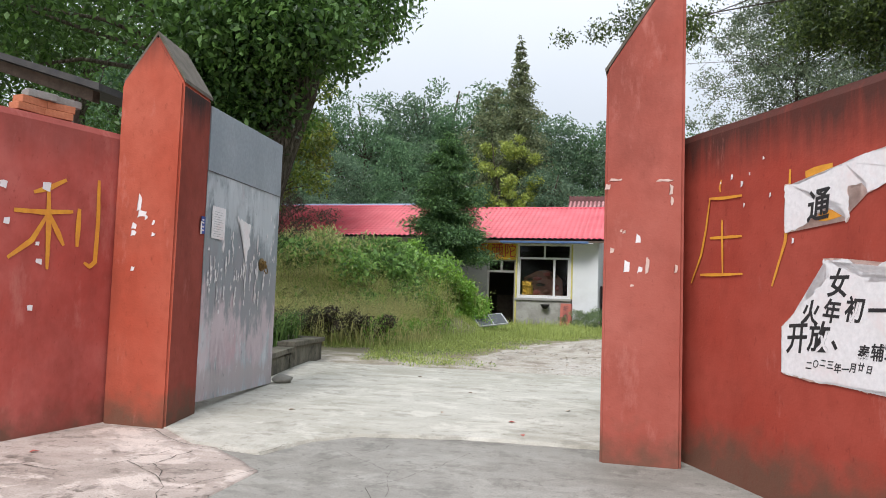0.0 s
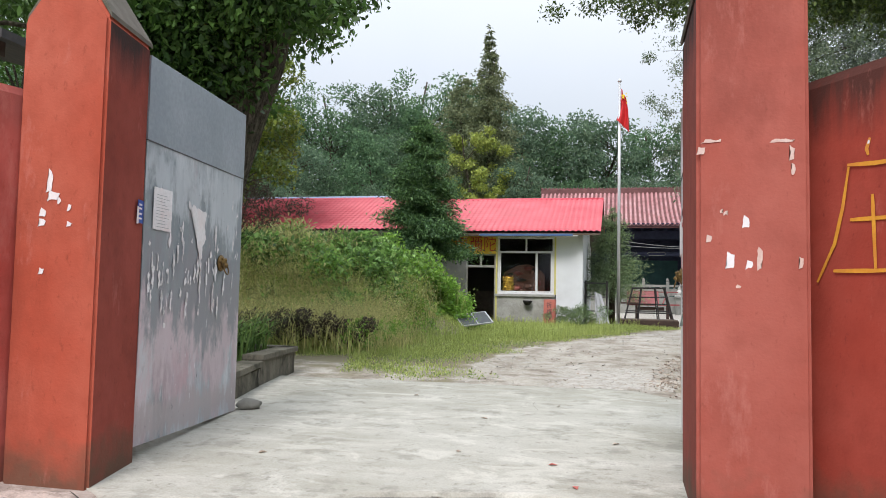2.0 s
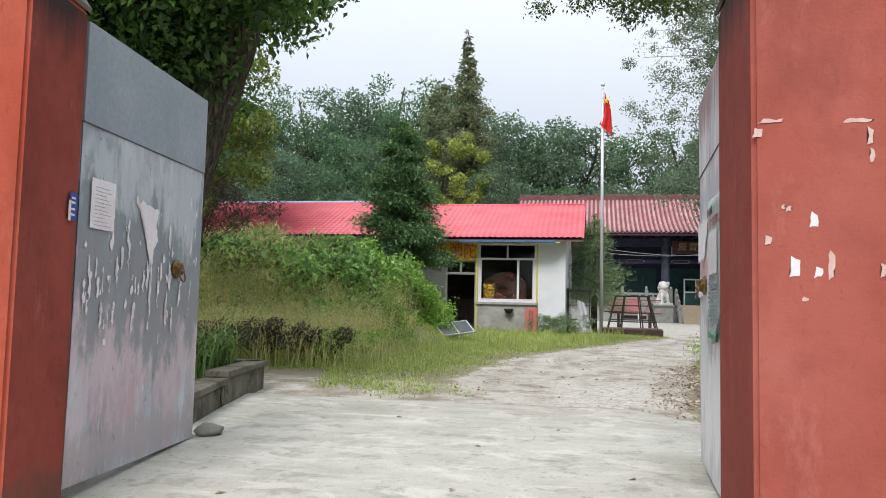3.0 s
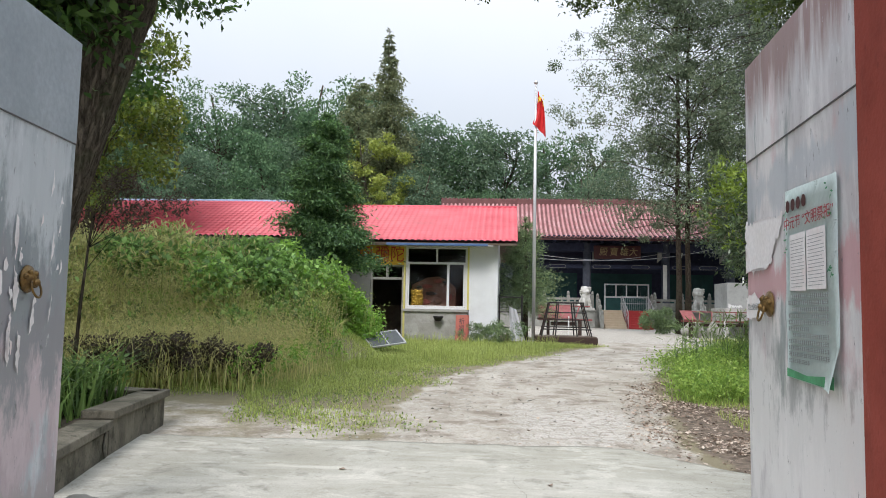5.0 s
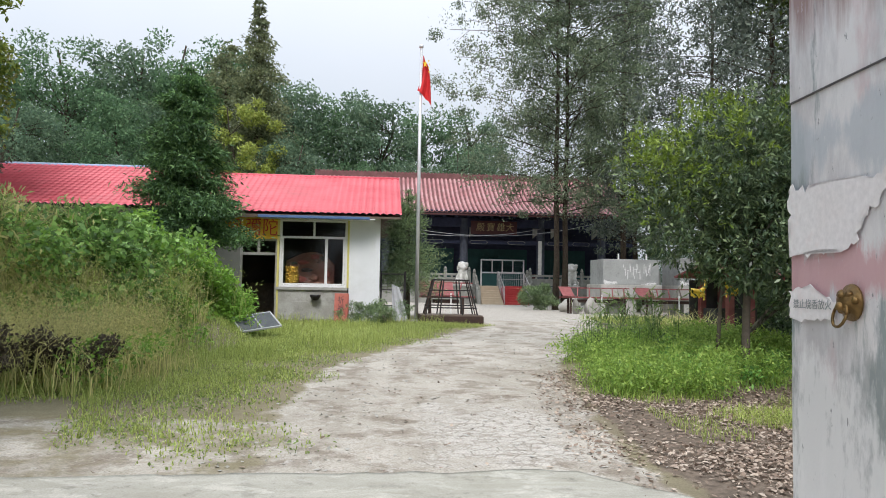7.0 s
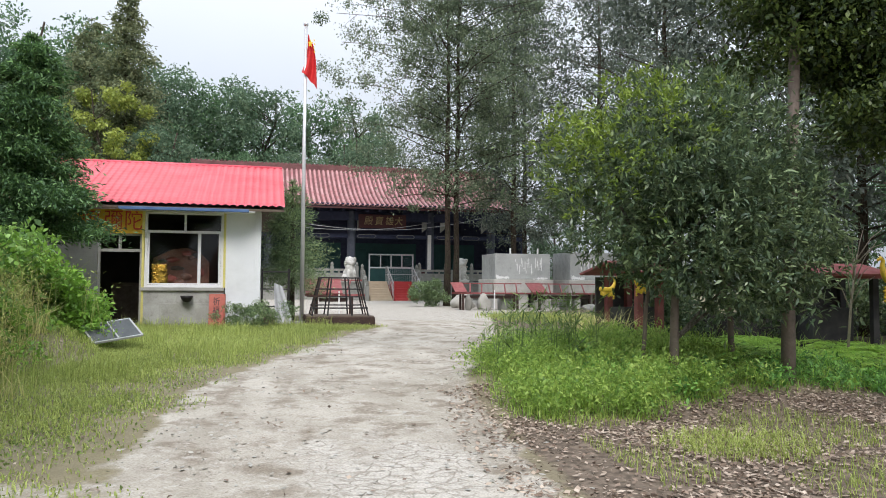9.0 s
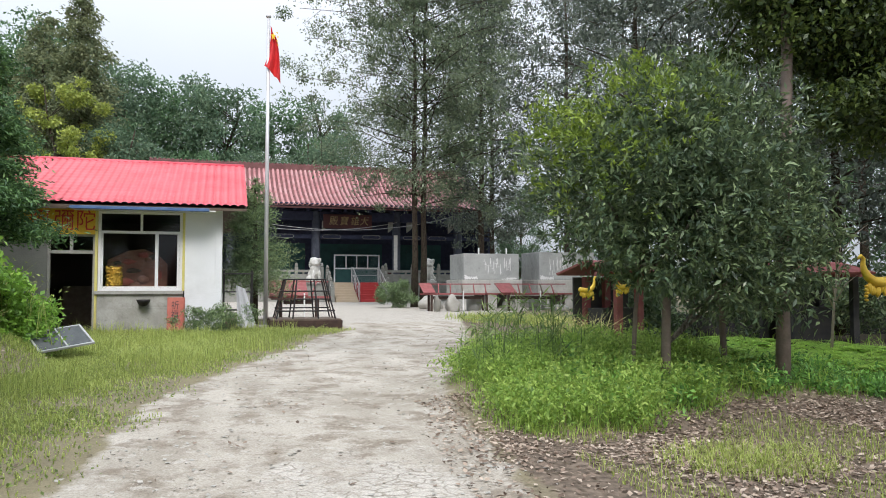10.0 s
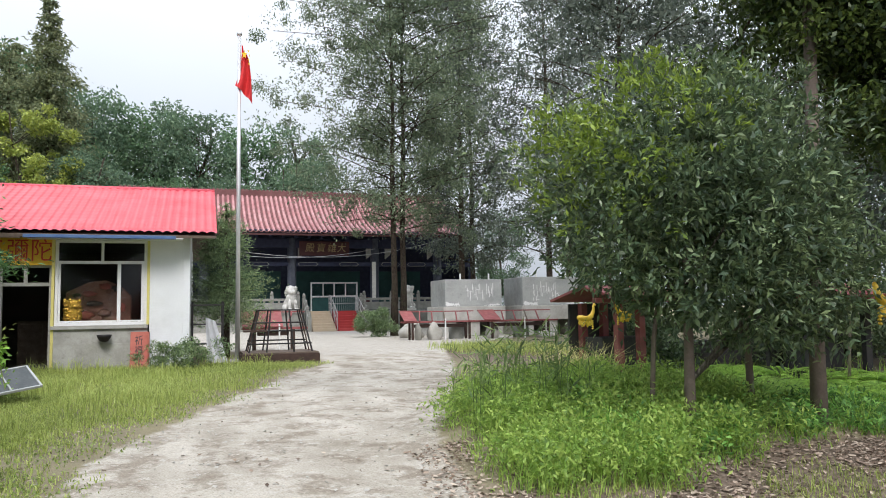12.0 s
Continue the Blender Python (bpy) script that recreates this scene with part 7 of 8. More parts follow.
# the court tree whose crown reaches over the path
court = thing("court_tree", (4.43, 14.94, land1(4.43, 14.94)), "slim brown-barked tree with a dark high crown", "tree")
rng = np.random.default_rng(12)
line = [Vector((0, 0, -0.15)), Vector((0.03, 0, 1.3)), Vector((0.14, 0.02, 3.2)), Vector((0.28, 0.1, 5.2)), Vector((0.3, 0.5, 7.0)), Vector((0.1, 1.0, 9.0))]
bm = bmesh.new()
tube(bm, line, [0.095, 0.073, 0.070, 0.065, 0.05, 0.03], 10)
part("trunk", bm, M_TRUNK, court, smooth=True)
cs = np.concatenate([crown_centres(rng, 26, (-1.9, 2.9, 8.8), (5.6, 3.0, 1.7), 0.2), crown_centres(rng, 60, (2.6, 1.2, 4.9), (2.7, 2.2, 1.7), 0.2), crown_centres(rng, 12, (-4.8, 2.6, 7.2), (2.2, 1.2, 0.6), 0.2), crown_centres(rng, 40, (1.9, -0.3, 3.7), (1.6, 0.7, 0.8), 0.2), crown_centres(rng, 34, (0.75, -0.1, 4.6), (1.0, 0.6, 0.9), 0.2), crown_centres(rng, 60, (0.5, 1.0, 6.6), (2.3, 1.1, 1.1), 0.2), crown_centres(rng, 40, (2.4, 0.6, 4.4), (2.2, 1.2, 1.3), 0.2)])
bm = bmesh.new()
limbs(bm, rng, line[3:], cs[::5], 0.03, 0.008, 5)
part("branchwork", bm, M_BARK3, court, smooth=True)
n = 98000
pts = clumps(rng, cs, rng.uniform(0.3, 0.85, len(cs)), n, 0.6, 0.3)
faces_mesh("crown", leaf_quads(rng, pts, 0.10 * rng.uniform(0.6, 1.2, n), 0.5, 0.5), M_LEAF_COURT, court)

# the round osmanthus
osm = thing("osmanthus_tree", (2.89, 15.0, land1(2.89, 15.0)), "dense rounded osmanthus tree with glossy dark leaves", "tree")
rng = np.random.default_rng(13)
bm = bmesh.new()
tube(bm, [(0, 0, -0.1), (0.03, 0.02, 0.7), (0.1, 0.1, 1.5), (0.15, 0.2, 2.6)], [0.062, 0.052, 0.042, 0.02], 9)
part("trunk", bm, M_TRUNK, osm, smooth=True)
bm = bmesh.new()
tube(bm, [(-0.28, 0.25, -0.1), (-0.22, 0.25, 0.9), (-0.1, 0.2, 1.8)], [0.03, 0.025, 0.015], 7)
part("trunk", bm, M_TRUNK, osm, smooth=True)
bm = bmesh.new()
tube(bm, [(1.05, 0.35, -0.1), (1.02, 0.35, 0.8), (0.8, 0.3, 1.7)], [0.045, 0.038, 0.02], 7)
part("trunk", bm, M_TRUNK, osm, smooth=True)
# lobes of the crown: offset from the foot and radius
LOBES = [(-0.75, 0.1, 2.15, 0.85), (-0.35, -0.2, 2.75, 0.95), (0.25, 0.3, 3.15, 0.80), (0.75, -0.1, 2.85, 0.95), (0.15, -0.45, 2.0, 0.95), (1.1, -0.2, 2.1, 0.85), (1.5, 0.3, 2.5, 0.75), (0.45, 0.8, 2.3, 1.1), (-1.0, 0.3, 2.75, 0.62), (1.45, -0.2, 1.45, 0.62), (0.62, -0.45, 1.30, 0.55), (1.85, 0.3, 1.85, 0.5), (-0.1, 0.2, 1.6, 0.55)]
cs = np.array([l[:3] for l in LOBES])
bm = bmesh.new()
limbs(bm, rng, [(0.03, 0.02, 0.5), (0.1, 0.1, 1.2), (0.15, 0.2, 1.9)], cs, 0.024, 0.008, 5)
part("branchwork", bm, M_BARK2, osm)
lobe_r = np.array([l[3] for l in LOBES])
n_tuft, per = 3100, 14
pick = rng.choice(len(LOBES), n_tuft, p=lobe_r ** 2 / (lobe_r ** 2).sum())
out = unit(rng.normal(size=(n_tuft, 3)))
rad = lobe_r[pick] * (0.55 + 0.5 * rng.random(n_tuft) ** 0.5) * (1 + 0.16 * np.sin(7 * out[:, 0] + 5 * out[:, 2] + pick))
tuft_at = cs[pick] + out * rad[:, None] * np.array([1, 1, 0.92])
# tufts towards the sun get the brighter leaves: sunlight painted by colour
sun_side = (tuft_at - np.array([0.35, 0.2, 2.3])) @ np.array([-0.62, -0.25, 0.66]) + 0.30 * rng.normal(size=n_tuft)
for name, sel, mat, ln, lab in (("crown", sun_side < 1.2, M_LEAF_OSM, 0.096, ""), ("lit_young_leaves", sun_side >= 1.2, M_LEAF_OSM_NEW_LIT, 0.085, "bright new leaves with sunlight put into their colour")):
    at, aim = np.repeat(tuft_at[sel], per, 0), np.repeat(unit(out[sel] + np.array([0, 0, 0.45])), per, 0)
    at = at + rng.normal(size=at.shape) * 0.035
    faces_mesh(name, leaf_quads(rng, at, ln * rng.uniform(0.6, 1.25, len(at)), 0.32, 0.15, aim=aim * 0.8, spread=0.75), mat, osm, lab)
sprig = np.concatenate([cs + rng.normal(size=cs.shape) * 0.3 for k in range(16)])
faces_mesh("inner_leaves", leaf_quads(rng, np.repeat(sprig, 22, 0) + rng.normal(size=(len(sprig) * 22, 3)) * 0.16, 0.11 * rng.uniform(0.6, 1.2, len(sprig) * 22), 0.32, 0.4), M_LEAF_OSM, osm)
hang = np.stack([rng.uniform(-0.3, 1.9, 70), rng.uniform(-0.6, 0.3, 70), rng.uniform(0.75, 1.35, 70)], 1)
hang = hang[(hang[:, 0] > 0.9) | (hang[:, 2] > 1.05)]
faces_mesh("hanging_leaves", leaf_quads(rng, np.repeat(hang, 14, 0) + rng.normal(size=(len(hang) * 14, 3)) * 0.06, 0.125, 0.32, 1.2), M_LEAF_OSM, osm)

conifer("fir_tree", (-6.95, 25.0, 0.7), 6.75, 1.42, M_BARK3, M_LEAF_FIR, "dense dark green fir tree rising behind the mound", 21, 60000, 0.14, 0.36, 0.58, 17, droop=0.15, wide=0.26, flat=0.5)
jun = conifer("juniper_tree", (-1.03, 31.5, land1(-1.03, 31.5)), 4.5, 1.45, M_BARK3, M_JUNIPER, "young juniper with loose upswept sprays behind the flagpole", 22, 21000, 0.14, 0.27, 0.62, 15, droop=-0.6, wide=0.16)

# slim trees round the court: x, y, height, reach, trunk radius, leaves, seed
SLIM = [(7.48, 45.1, 25, 6.2, 0.17, 60000, 31), (8.02, 45.4, 24, 4.9, 0.17, 44000, 32), (12.83, 50.0, 25, 3.6, 0.20, 22000, 33), (14.6, 53.0, 23, 4.2, 0.18, 20000, 45), (17.5, 48, 24, 4.6, 0.2, 18000, 34),
        (20.5, 40, 22, 4.6, 0.2, 16000, 35), (22.5, 50, 26, 5, 0.2, 13000, 36), (16.5, 30, 19, 4.4, 0.16, 16000, 37), (24, 33, 22, 5, 0.2, 12000, 38), (11.2, 29.5, 18, 3.6, 0.14, 20000, 39), (26, 62, 27, 6, 0.2, 10000, 41), (13, 23.0, 14, 3.6, 0.14, 15000, 43), (17, 20, 15, 4, 0.15, 12000, 44)]
for x, y, h, r, tr, nl, seed in SLIM:
    airy_tree("slim_tree", (x, y, land1(x, y)), h, r, M_BARK3, M_LEAF_TALL if x < 9 else M_LEAF_GREY, "tall slim tree with a loose see-through crown" if x < 14 else "tall tree with a dark leafy crown at the court's edge", seed, nl, 0.16 if x < 9 else 0.20, tr, 0.22 if x < 9 else 0.16, 80 if x < 9 else 58, "tall court trees", 0.02 if seed == 32 else 0.0)

# leafy tree beyond the mound, and darker ones to the west
for x, y, h, r, mt, seed in ((-14.0, 25.5, 11.5, 2.7, M_LEAF_EDGE, 51), (-16.5, 27.0, 14.0, 3.4, M_LEAF_FAR, 52), (-19.5, 22.0, 13.0, 4.0, M_LEAF_BIG, 53), (-9.9, 17.2, 12.0, 2.8, M_LEAF_BIG, 54), (-15.5, 12.5, 11.0, 3.6, M_LEAF_BIG, 55), (-13.0, 7.0, 10.0, 3.4, M_LEAF_BIG, 56)):
    broadleaf("broadleaf_tree", (x, y, land1(x, y) - 0.1), h, (r, r), M_BARK, mt, "yellow-green leafy tree beyond the weedy mound" if seed == 51 else "dark leafy tree beyond the weedy mound", seed, 14000, 0.19, 0.2, 0.3, 60, 0.24, "trees beyond the mound")
for x, y, h, r, seed in ((8.0, 8.5, 11, 3.2, 61), (12.0, 12, 12, 3.6, 62), (13, 17.5, 12, 3.5, 64)):
    broadleaf("broadleaf_tree", (x, y, land1(x, y) - 0.1), h, (r, r), M_BARK3, M_LEAF_BIG, "airy leafy tree inside the east wall", seed, 19000, 0.15, 0.15, 0.34, 80, 0.2, "trees inside the east wall")

# the wood behind
protos = []
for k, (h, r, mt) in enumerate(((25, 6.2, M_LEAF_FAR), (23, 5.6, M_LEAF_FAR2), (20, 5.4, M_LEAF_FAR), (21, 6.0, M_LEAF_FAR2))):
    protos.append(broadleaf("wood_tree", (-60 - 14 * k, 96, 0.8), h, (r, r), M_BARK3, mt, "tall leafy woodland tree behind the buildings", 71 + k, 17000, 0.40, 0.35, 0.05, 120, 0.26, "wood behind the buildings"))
WOOD = [(-44, 84, 0, 0.98), (-38, 80, 1, 1.06), (-32.5, 80, 0, 1.0), (-27, 82, 1, 1.12), (-22.5, 81, 0, 1.05), (-18.5, 84, 2, 1.25), (-11, 82, 1, 0.98), (-6.5, 84, 2, 1.05), (-2, 82, 3, 1.0), (3, 84, 2, 1.02), (8, 86, 1, 0.9), (15, 84, 3, 0.5), (22, 80, 2, 0.5), (27, 78, 1, 0.5), (34, 72, 2, 0.6), (40, 62, 0, 0.6), (-50, 76, 3, 1.05), (-56, 66, 0, 1.0),
        (-36, 66, 2, 0.78), (-29, 64, 3, 0.72), (-23, 66, 2, 0.80), (-17.5, 66, 2, 0.70), (-9, 68, 3, 0.66), (-42, 60, 1, 0.8), (-30, 48, 2, 0.8), (-26, 40, 2, 0.75), (-36, 42, 0, 0.7), (-25, 30, 2, 0.7), (34, 48, 2, 0.6), (32, 38, 0, 0.6), (30, 26, 2, 0.85), (27, 16, 3, 0.8), (-4.5, 72, 2, 0.6), (1, 74, 1, 0.58)]
rr = random.Random(6)
WOOD += [(-34, 90, 1, 1.05), (-28, 92, 2, 1.25), (-13, 90, 0, 0.98), (-25, 74, 3, 0.85), (-12, 76, 2, 0.8), (-40, 72, 2, 0.85), (6, 76, 3, 0.7), (-20, 58, 3, 0.45), (-26, 56, 1, 0.42), (-14, 56, 2, 0.42), (-32, 56, 3, 0.5)]
for x, y, k, s in WOOD:
    copy_thing(protos[k], pose(x, y, 0.7, 0, 0, rr.uniform(0, 360)) @ Matrix.Diagonal((s, s, s * rr.uniform(0.97, 1.04), 1)))
conifer("redwood_tree", (-12.9, 71, 0.7), 27.3, 5.6, M_BARK3, M_LEAF_REDW, "tall pointed redwood above the wood", 81, 40000, 0.34, 0.15, 0.95, 46, "redwoods", 0.3)
conifer("redwood_tree", (-16.2, 74, 0.7), 23.5, 5.6, M_BARK3, M_LEAF_REDW, "broad brown-green redwood behind the roof", 82, 24000, 0.38, 0.1, 0.55, 36, "redwoods", 0.3)
broadleaf("yellow_tree", (-14.2, 68, 0.7), 17.0, (4.0, 3.4), M_BARK3, M_LEAF_YEL, "yellowing tree behind the red roof", 84, 13000, 0.30, 0.18, 0.2, 90, 0.16)

# ---- undergrowth ----
rng = np.random.default_rng(90)
NAMES = dict(kind="stuff")


def mound_keep(x, y):
    return np.clip(1.25 - ((x + 10.0) / 5.7) ** 2 - ((y - 20.8) / 4.5) ** 2, 0, 1) ** 0.3 * ((x + 10.0) ** 2 / 33 + (y - 20.8) ** 2 / 21 < 1.15)


base = lay(rng, 430, -16, -4.2, 16.0, 25.5, mound_keep)
lift = (rng.uniform(0.0, 0.75, len(base)) + 0.5 * np.clip(np.sin(base[:, 0] * 1.9 + 0.7) * np.sin(base[:, 1] * 1.3) + 0.35, 0, 1)) * np.clip((base[:, 2] - 0.55) / 0.9, 0.25, 1)
cs = base + np.stack([np.zeros(len(base)), np.zeros(len(base)), lift], 1)
knoll = crown_centres(rng, 46, (-7.5, 20.0, land1(-7.5, 20.0) + 0.65), (1.25, 0.9, 0.6), 0.2)
cs = np.concatenate([cs, knoll])
n = 100000
pts = clumps(rng, cs, rng.uniform(0.22, 0.62, len(cs)), n)


def open_ground(p):
    """Keeps the spot clear where the framed panel lies."""
    return ~((p[:, 0] > -5.25) & (p[:, 0] < -3.4) & (p[:, 1] > 16.5) & (p[:, 1] < 21.35))


pts = pts[open_ground(pts)]
n = len(pts)
right = pts[:, 0] + rng.normal(size=n) * 0.5 > -5.7
olive = (pts[:, 0] + rng.normal(size=n) * 0.6 < -8.3) & (rng.random(n) < 0.8)
dark = ~right & ~olive
fuzz = pts[olive] + rng.normal(size=(olive.sum(), 3)) * 0.1
weed = faces_mesh("olive_weeds", leaf_quads(rng, np.concatenate([fuzz, fuzz + rng.normal(size=fuzz.shape) * 0.1]), 0.17 * rng.uniform(0.5, 1.3, 2 * len(fuzz)), 0.24, -0.8), M_OLIVE)
tagged(weed, "tangled olive-green grass and weeds over the mound", "undergrowth", **NAMES)
bush = faces_mesh("bramble_thicket", leaf_quads(rng, pts[dark], 0.145 * rng.uniform(0.5, 1.35, dark.sum()), 0.55, 0.2), M_BRAMBLE)
tagged(bush, "tangled bramble and creeper covering the mound", "undergrowth", **NAMES)
heap = lay(rng, 80, -9.6, -6.2, 18.0, 22.5, lambda x, y: mound_keep(x, y) * (np.sin(x * 1.5 + 1) * np.sin(y * 1.1 + 0.4 * x) > -0.25), 0.45)
heap[:, 2] += rng.uniform(0.0, 0.5, len(heap))
hp = clumps(rng, heap, rng.uniform(0.25, 0.6, len(heap)), 14000, 0.7, 0.75)
heaps = faces_mesh("bramble_heaps", leaf_quads(rng, hp, 0.165 * rng.uniform(0.5, 1.3, len(hp)), 0.6, 0.25), M_BRAMBLE)
tagged(heaps, "dark heaps of broad bramble leaves on the mound", "undergrowth", **NAMES)
corner = np.stack([rng.uniform(-7.2, -5.0, 70), rng.uniform(21.4, 23.2, 70), rng.uniform(0.0, 1.0, 70)], 1)
corner[:, 2] = land(corner[:, 0], corner[:, 1]) + corner[:, 2] * np.interp(corner[:, 0], [-7.2, -5.0], [1.5, 0.7])
ends = np.concatenate([pts[right], clumps(rng, corner, rng.uniform(0.22, 0.45, 70), 13000)])
lime = faces_mesh("leafy_weeds", leaf_quads(rng, ends, 0.12 * rng.uniform(0.5, 1.25, len(ends)), 0.55, 0.1), M_LEAF_LIME)
tagged(lime, "bright lime-green leafy weeds at the mound's end", "undergrowth", **NAMES)
pts = clumps(rng, cs[rng.choice(len(cs), 90)], rng.uniform(0.3, 0.55, 90), 9000, 0.8, 0.9)
sprig = faces_mesh("pale_shoots", leaf_quads(rng, pts, 0.09 * rng.uniform(0.5, 1.25, len(pts)), 0.4, -0.6), M_LEAF_LIME)
tagged(sprig, "pale young shoots over the bramble", "undergrowth", **NAMES)

at = lay(rng, 2600, -16, -4.4, 16.0, 22.0, lambda x, y: mound_keep(x, y) * (0.35 + 0.65 * (np.sin(x * 1.1) * np.sin(y * 1.4 + x) > -0.1)), 0.25)
at = at[open_ground(at)]
tall = faces_mesh("tall_weeds", blade_quads(rng, at, rng.uniform(0.6, 1.25, len(at)), 0.02, 0.3, 0.45), M_GRASS)
tagged(tall, "tall weed stems growing through the bramble", "undergrowth", **NAMES)
tips = np.repeat(at, 4, 0) + np.array([0, 0, 1.0]) * rng.uniform(0.4, 1.0, (len(at) * 4, 1)) + rng.normal(size=(len(at) * 4, 3)) * 0.1
mug = faces_mesh("weed_leaves", leaf_quads(rng, tips, 0.07 * rng.uniform(0.5, 1.4, len(tips)), 0.35, -0.1), M_GRASS)
tagged(mug, "small leaves on the tall weed stems", "undergrowth", **NAMES)

# tall seeding grass before the mound
at = lay(rng, 36000, -15, -3.6, 13.6, 20.6, lambda x, y: np.clip(1.15 - np.abs(y - 17.0) / 3.6, 0, 1) * np.clip((-4.3 - x) / 0.7 + (y - 18) * 0.1, 0, 1))
at = at[open_ground(at)]
straw = faces_mesh("seeding_grass", blade_quads(rng, at, rng.uniform(0.35, 1.0, len(at)) * np.clip((-3.4 - at[:, 0]) / 2.6, 0.35, 1), 0.013, 0.6, 0.75), M_STRAW)
tagged(straw, "tall pale seeding grass before the mound", "grass", **NAMES)
heads = at[(rng.random(len(at)) < 0.6) & (at[:, 0] < -5.2)] + np.array([0, 0, 0.6])
heads = np.repeat(heads, 8, 0) + rng.normal(size=(len(heads) * 8, 3)) * np.array([0.10, 0.10, 0.19])
seeds = faces_mesh("seed_heads", leaf_quads(rng, heads, 0.05 * rng.uniform(0.6, 1.3, len(heads)), 0.25, -0.6), M_STRAW)
tagged(seeds, "feathery straw-coloured seed heads", "grass", **NAMES)
at = lay(rng, 9000, -14, -4.2, 13.4, 19.5, lambda x, y: 0.6 + 0 * x)
at = at[open_ground(at) | (rng.random(len(at)) < 0.3)]
green = faces_mesh("weed_blades", blade_quads(rng, at, rng.uniform(0.2, 0.55, len(at)) * np.clip((-3.4 - at[:, 0]) / 2.6, 0.35, 1), 0.012, 0.6, 0.7), M_GRASS)
tagged(green, "green weed grass among the seeding grass", "grass", **NAMES)
at = lay(rng, 60, -13, -4.8, 14.2, 18.5, lambda x, y: 1 + 0 * x, 0.35)
pts = clumps(rng, at, rng.uniform(0.18, 0.42, len(at)), 9000)
weeds = faces_mesh("leafy_weeds", leaf_quads(rng, pts, 0.08 * rng.uniform(0.5, 1.25, len(pts)), 0.5, 0.0), M_LEAF_LIME)
tagged(weeds, "knee-high leafy weeds among the grass", "undergrowth", **NAMES)
for k, (x, y, r) in enumerate(((-7.4, 14.3, 0.5), (-6.5, 14.1, 0.55), (-5.6, 14.5, 0.45), (-8.4, 14.6, 0.5), (-9.5, 14.5, 0.5))):
    cs2 = crown_centres(rng, 22, (0, 0, 0.42), (r * 1.15, r * 0.8, 0.3), 0.2)
    sh = thing("purple_shrub", (x, y, land1(x, y)), "low dusky purple-leaved shrub before the tall grass", "shrub", "row of purple shrubs")
    bm = bmesh.new()
    limbs(bm, rng, [(0, 0, -0.05), (0, 0, 0.1)], cs2[:12], 0.012, 0.004, 4)
    part("stems", bm, M_BARK3, sh)
    pts = clumps(rng, cs2, rng.uniform(0.10, 0.2, 22), 3400)
    faces_mesh("leaves", leaf_quads(rng, pts, 0.05 * rng.uniform(0.6, 1.3, len(pts)), 0.55, 0.1), M_LEAF_PURPLE, sh)

# plants in the planter and a staked sapling
at = np.stack([rng.uniform(-7.4, -5.0, 700), rng.uniform(8.6, 10.9, 700), np.full(700, 0.76)], 1)
at[:, 0] = np.minimum(at[:, 0], np.interp(at[:, 1], [8.3, 11.05], [-4.9, -5.4]))
lily = faces_mesh("strap_leaves", blade_quads(rng, at, rng.uniform(0.3, 0.75, 700), 0.026, 0.5, 0.9), M_STRAP)
tagged(lily, "arching strap-leaved plants filling the planter", "plant", **NAMES)
pts = clumps(rng, np.stack([rng.uniform(-7.2, -5.3, 30), rng.uniform(8.8, 10.8, 30), rng.uniform(0.85, 1.15, 30)], 1), rng.uniform(0.12, 0.26, 30), 3200)
herb = faces_mesh("low_herbs", leaf_quads(rng, pts, 0.07 * rng.uniform(0.6, 1.3, len(pts)), 0.5, 0), M_STRAP)
tagged(herb, "small leafy herbs in the planter", "plant", **NAMES)
sap = thing("sapling", (-7.35, 13.3, land1(-7.35, 13.3)), "thin bare-stemmed sapling with a dusky tuft", "tree")
bm = bmesh.new()
tube(bm, [(0, 0, -0.1), (0.06, 0, 1.2), (0.15, 0.02, 2.4)], [0.028, 0.022, 0.010], 7)
part("stem", bm, M_BARK, sap, smooth=True)
cs2 = crown_centres(rng, 26, (0.35, 0.1, 2.55), (0.95, 0.6, 0.35), 0.2)
bm = bmesh.new()
limbs(bm, rng, [(0.06, 0, 1.2), (0.1, 0, 1.6), (0.12, 0.01, 1.9), (0.15, 0.02, 2.3)], cs2[:15], 0.005, 0.002, 4)
tagged(part("twigwork", bm, M_IRON, sap), kind="stuff")
pts = clumps(rng, cs2, rng.uniform(0.12, 0.28, 26), 4200)
faces_mesh("leaves", leaf_quads(rng, pts, 0.06 * rng.uniform(0.4, 1.0, 4200), 0.4, 0.1), M_LEAF_PURPLE, sap)


# lawn beside the path
def lawn_keep(x, y):
    left = np.interp(y, PATH_Y, PATH_L)
    edge = np.clip((left + 0.2 + 0.35 * np.sin(y * 2.3) * np.sin(y * 0.9 + x) - x) / 1.5, 0, 1)
    front = np.clip((y - np.interp(x, [-7, -5.2, -4.4, -3.6, -2.6], [13.6, 13.2, 11.2, 10.6, 10.7]) + 0.25 * np.sin(x * 5.1)) / 0.8, 0, 1)
    return edge * front * np.clip(0.6 + (y - 11) / 5, 0.6, 1) * (y < 28.1) * ((x < -1) | (y < 27.9))


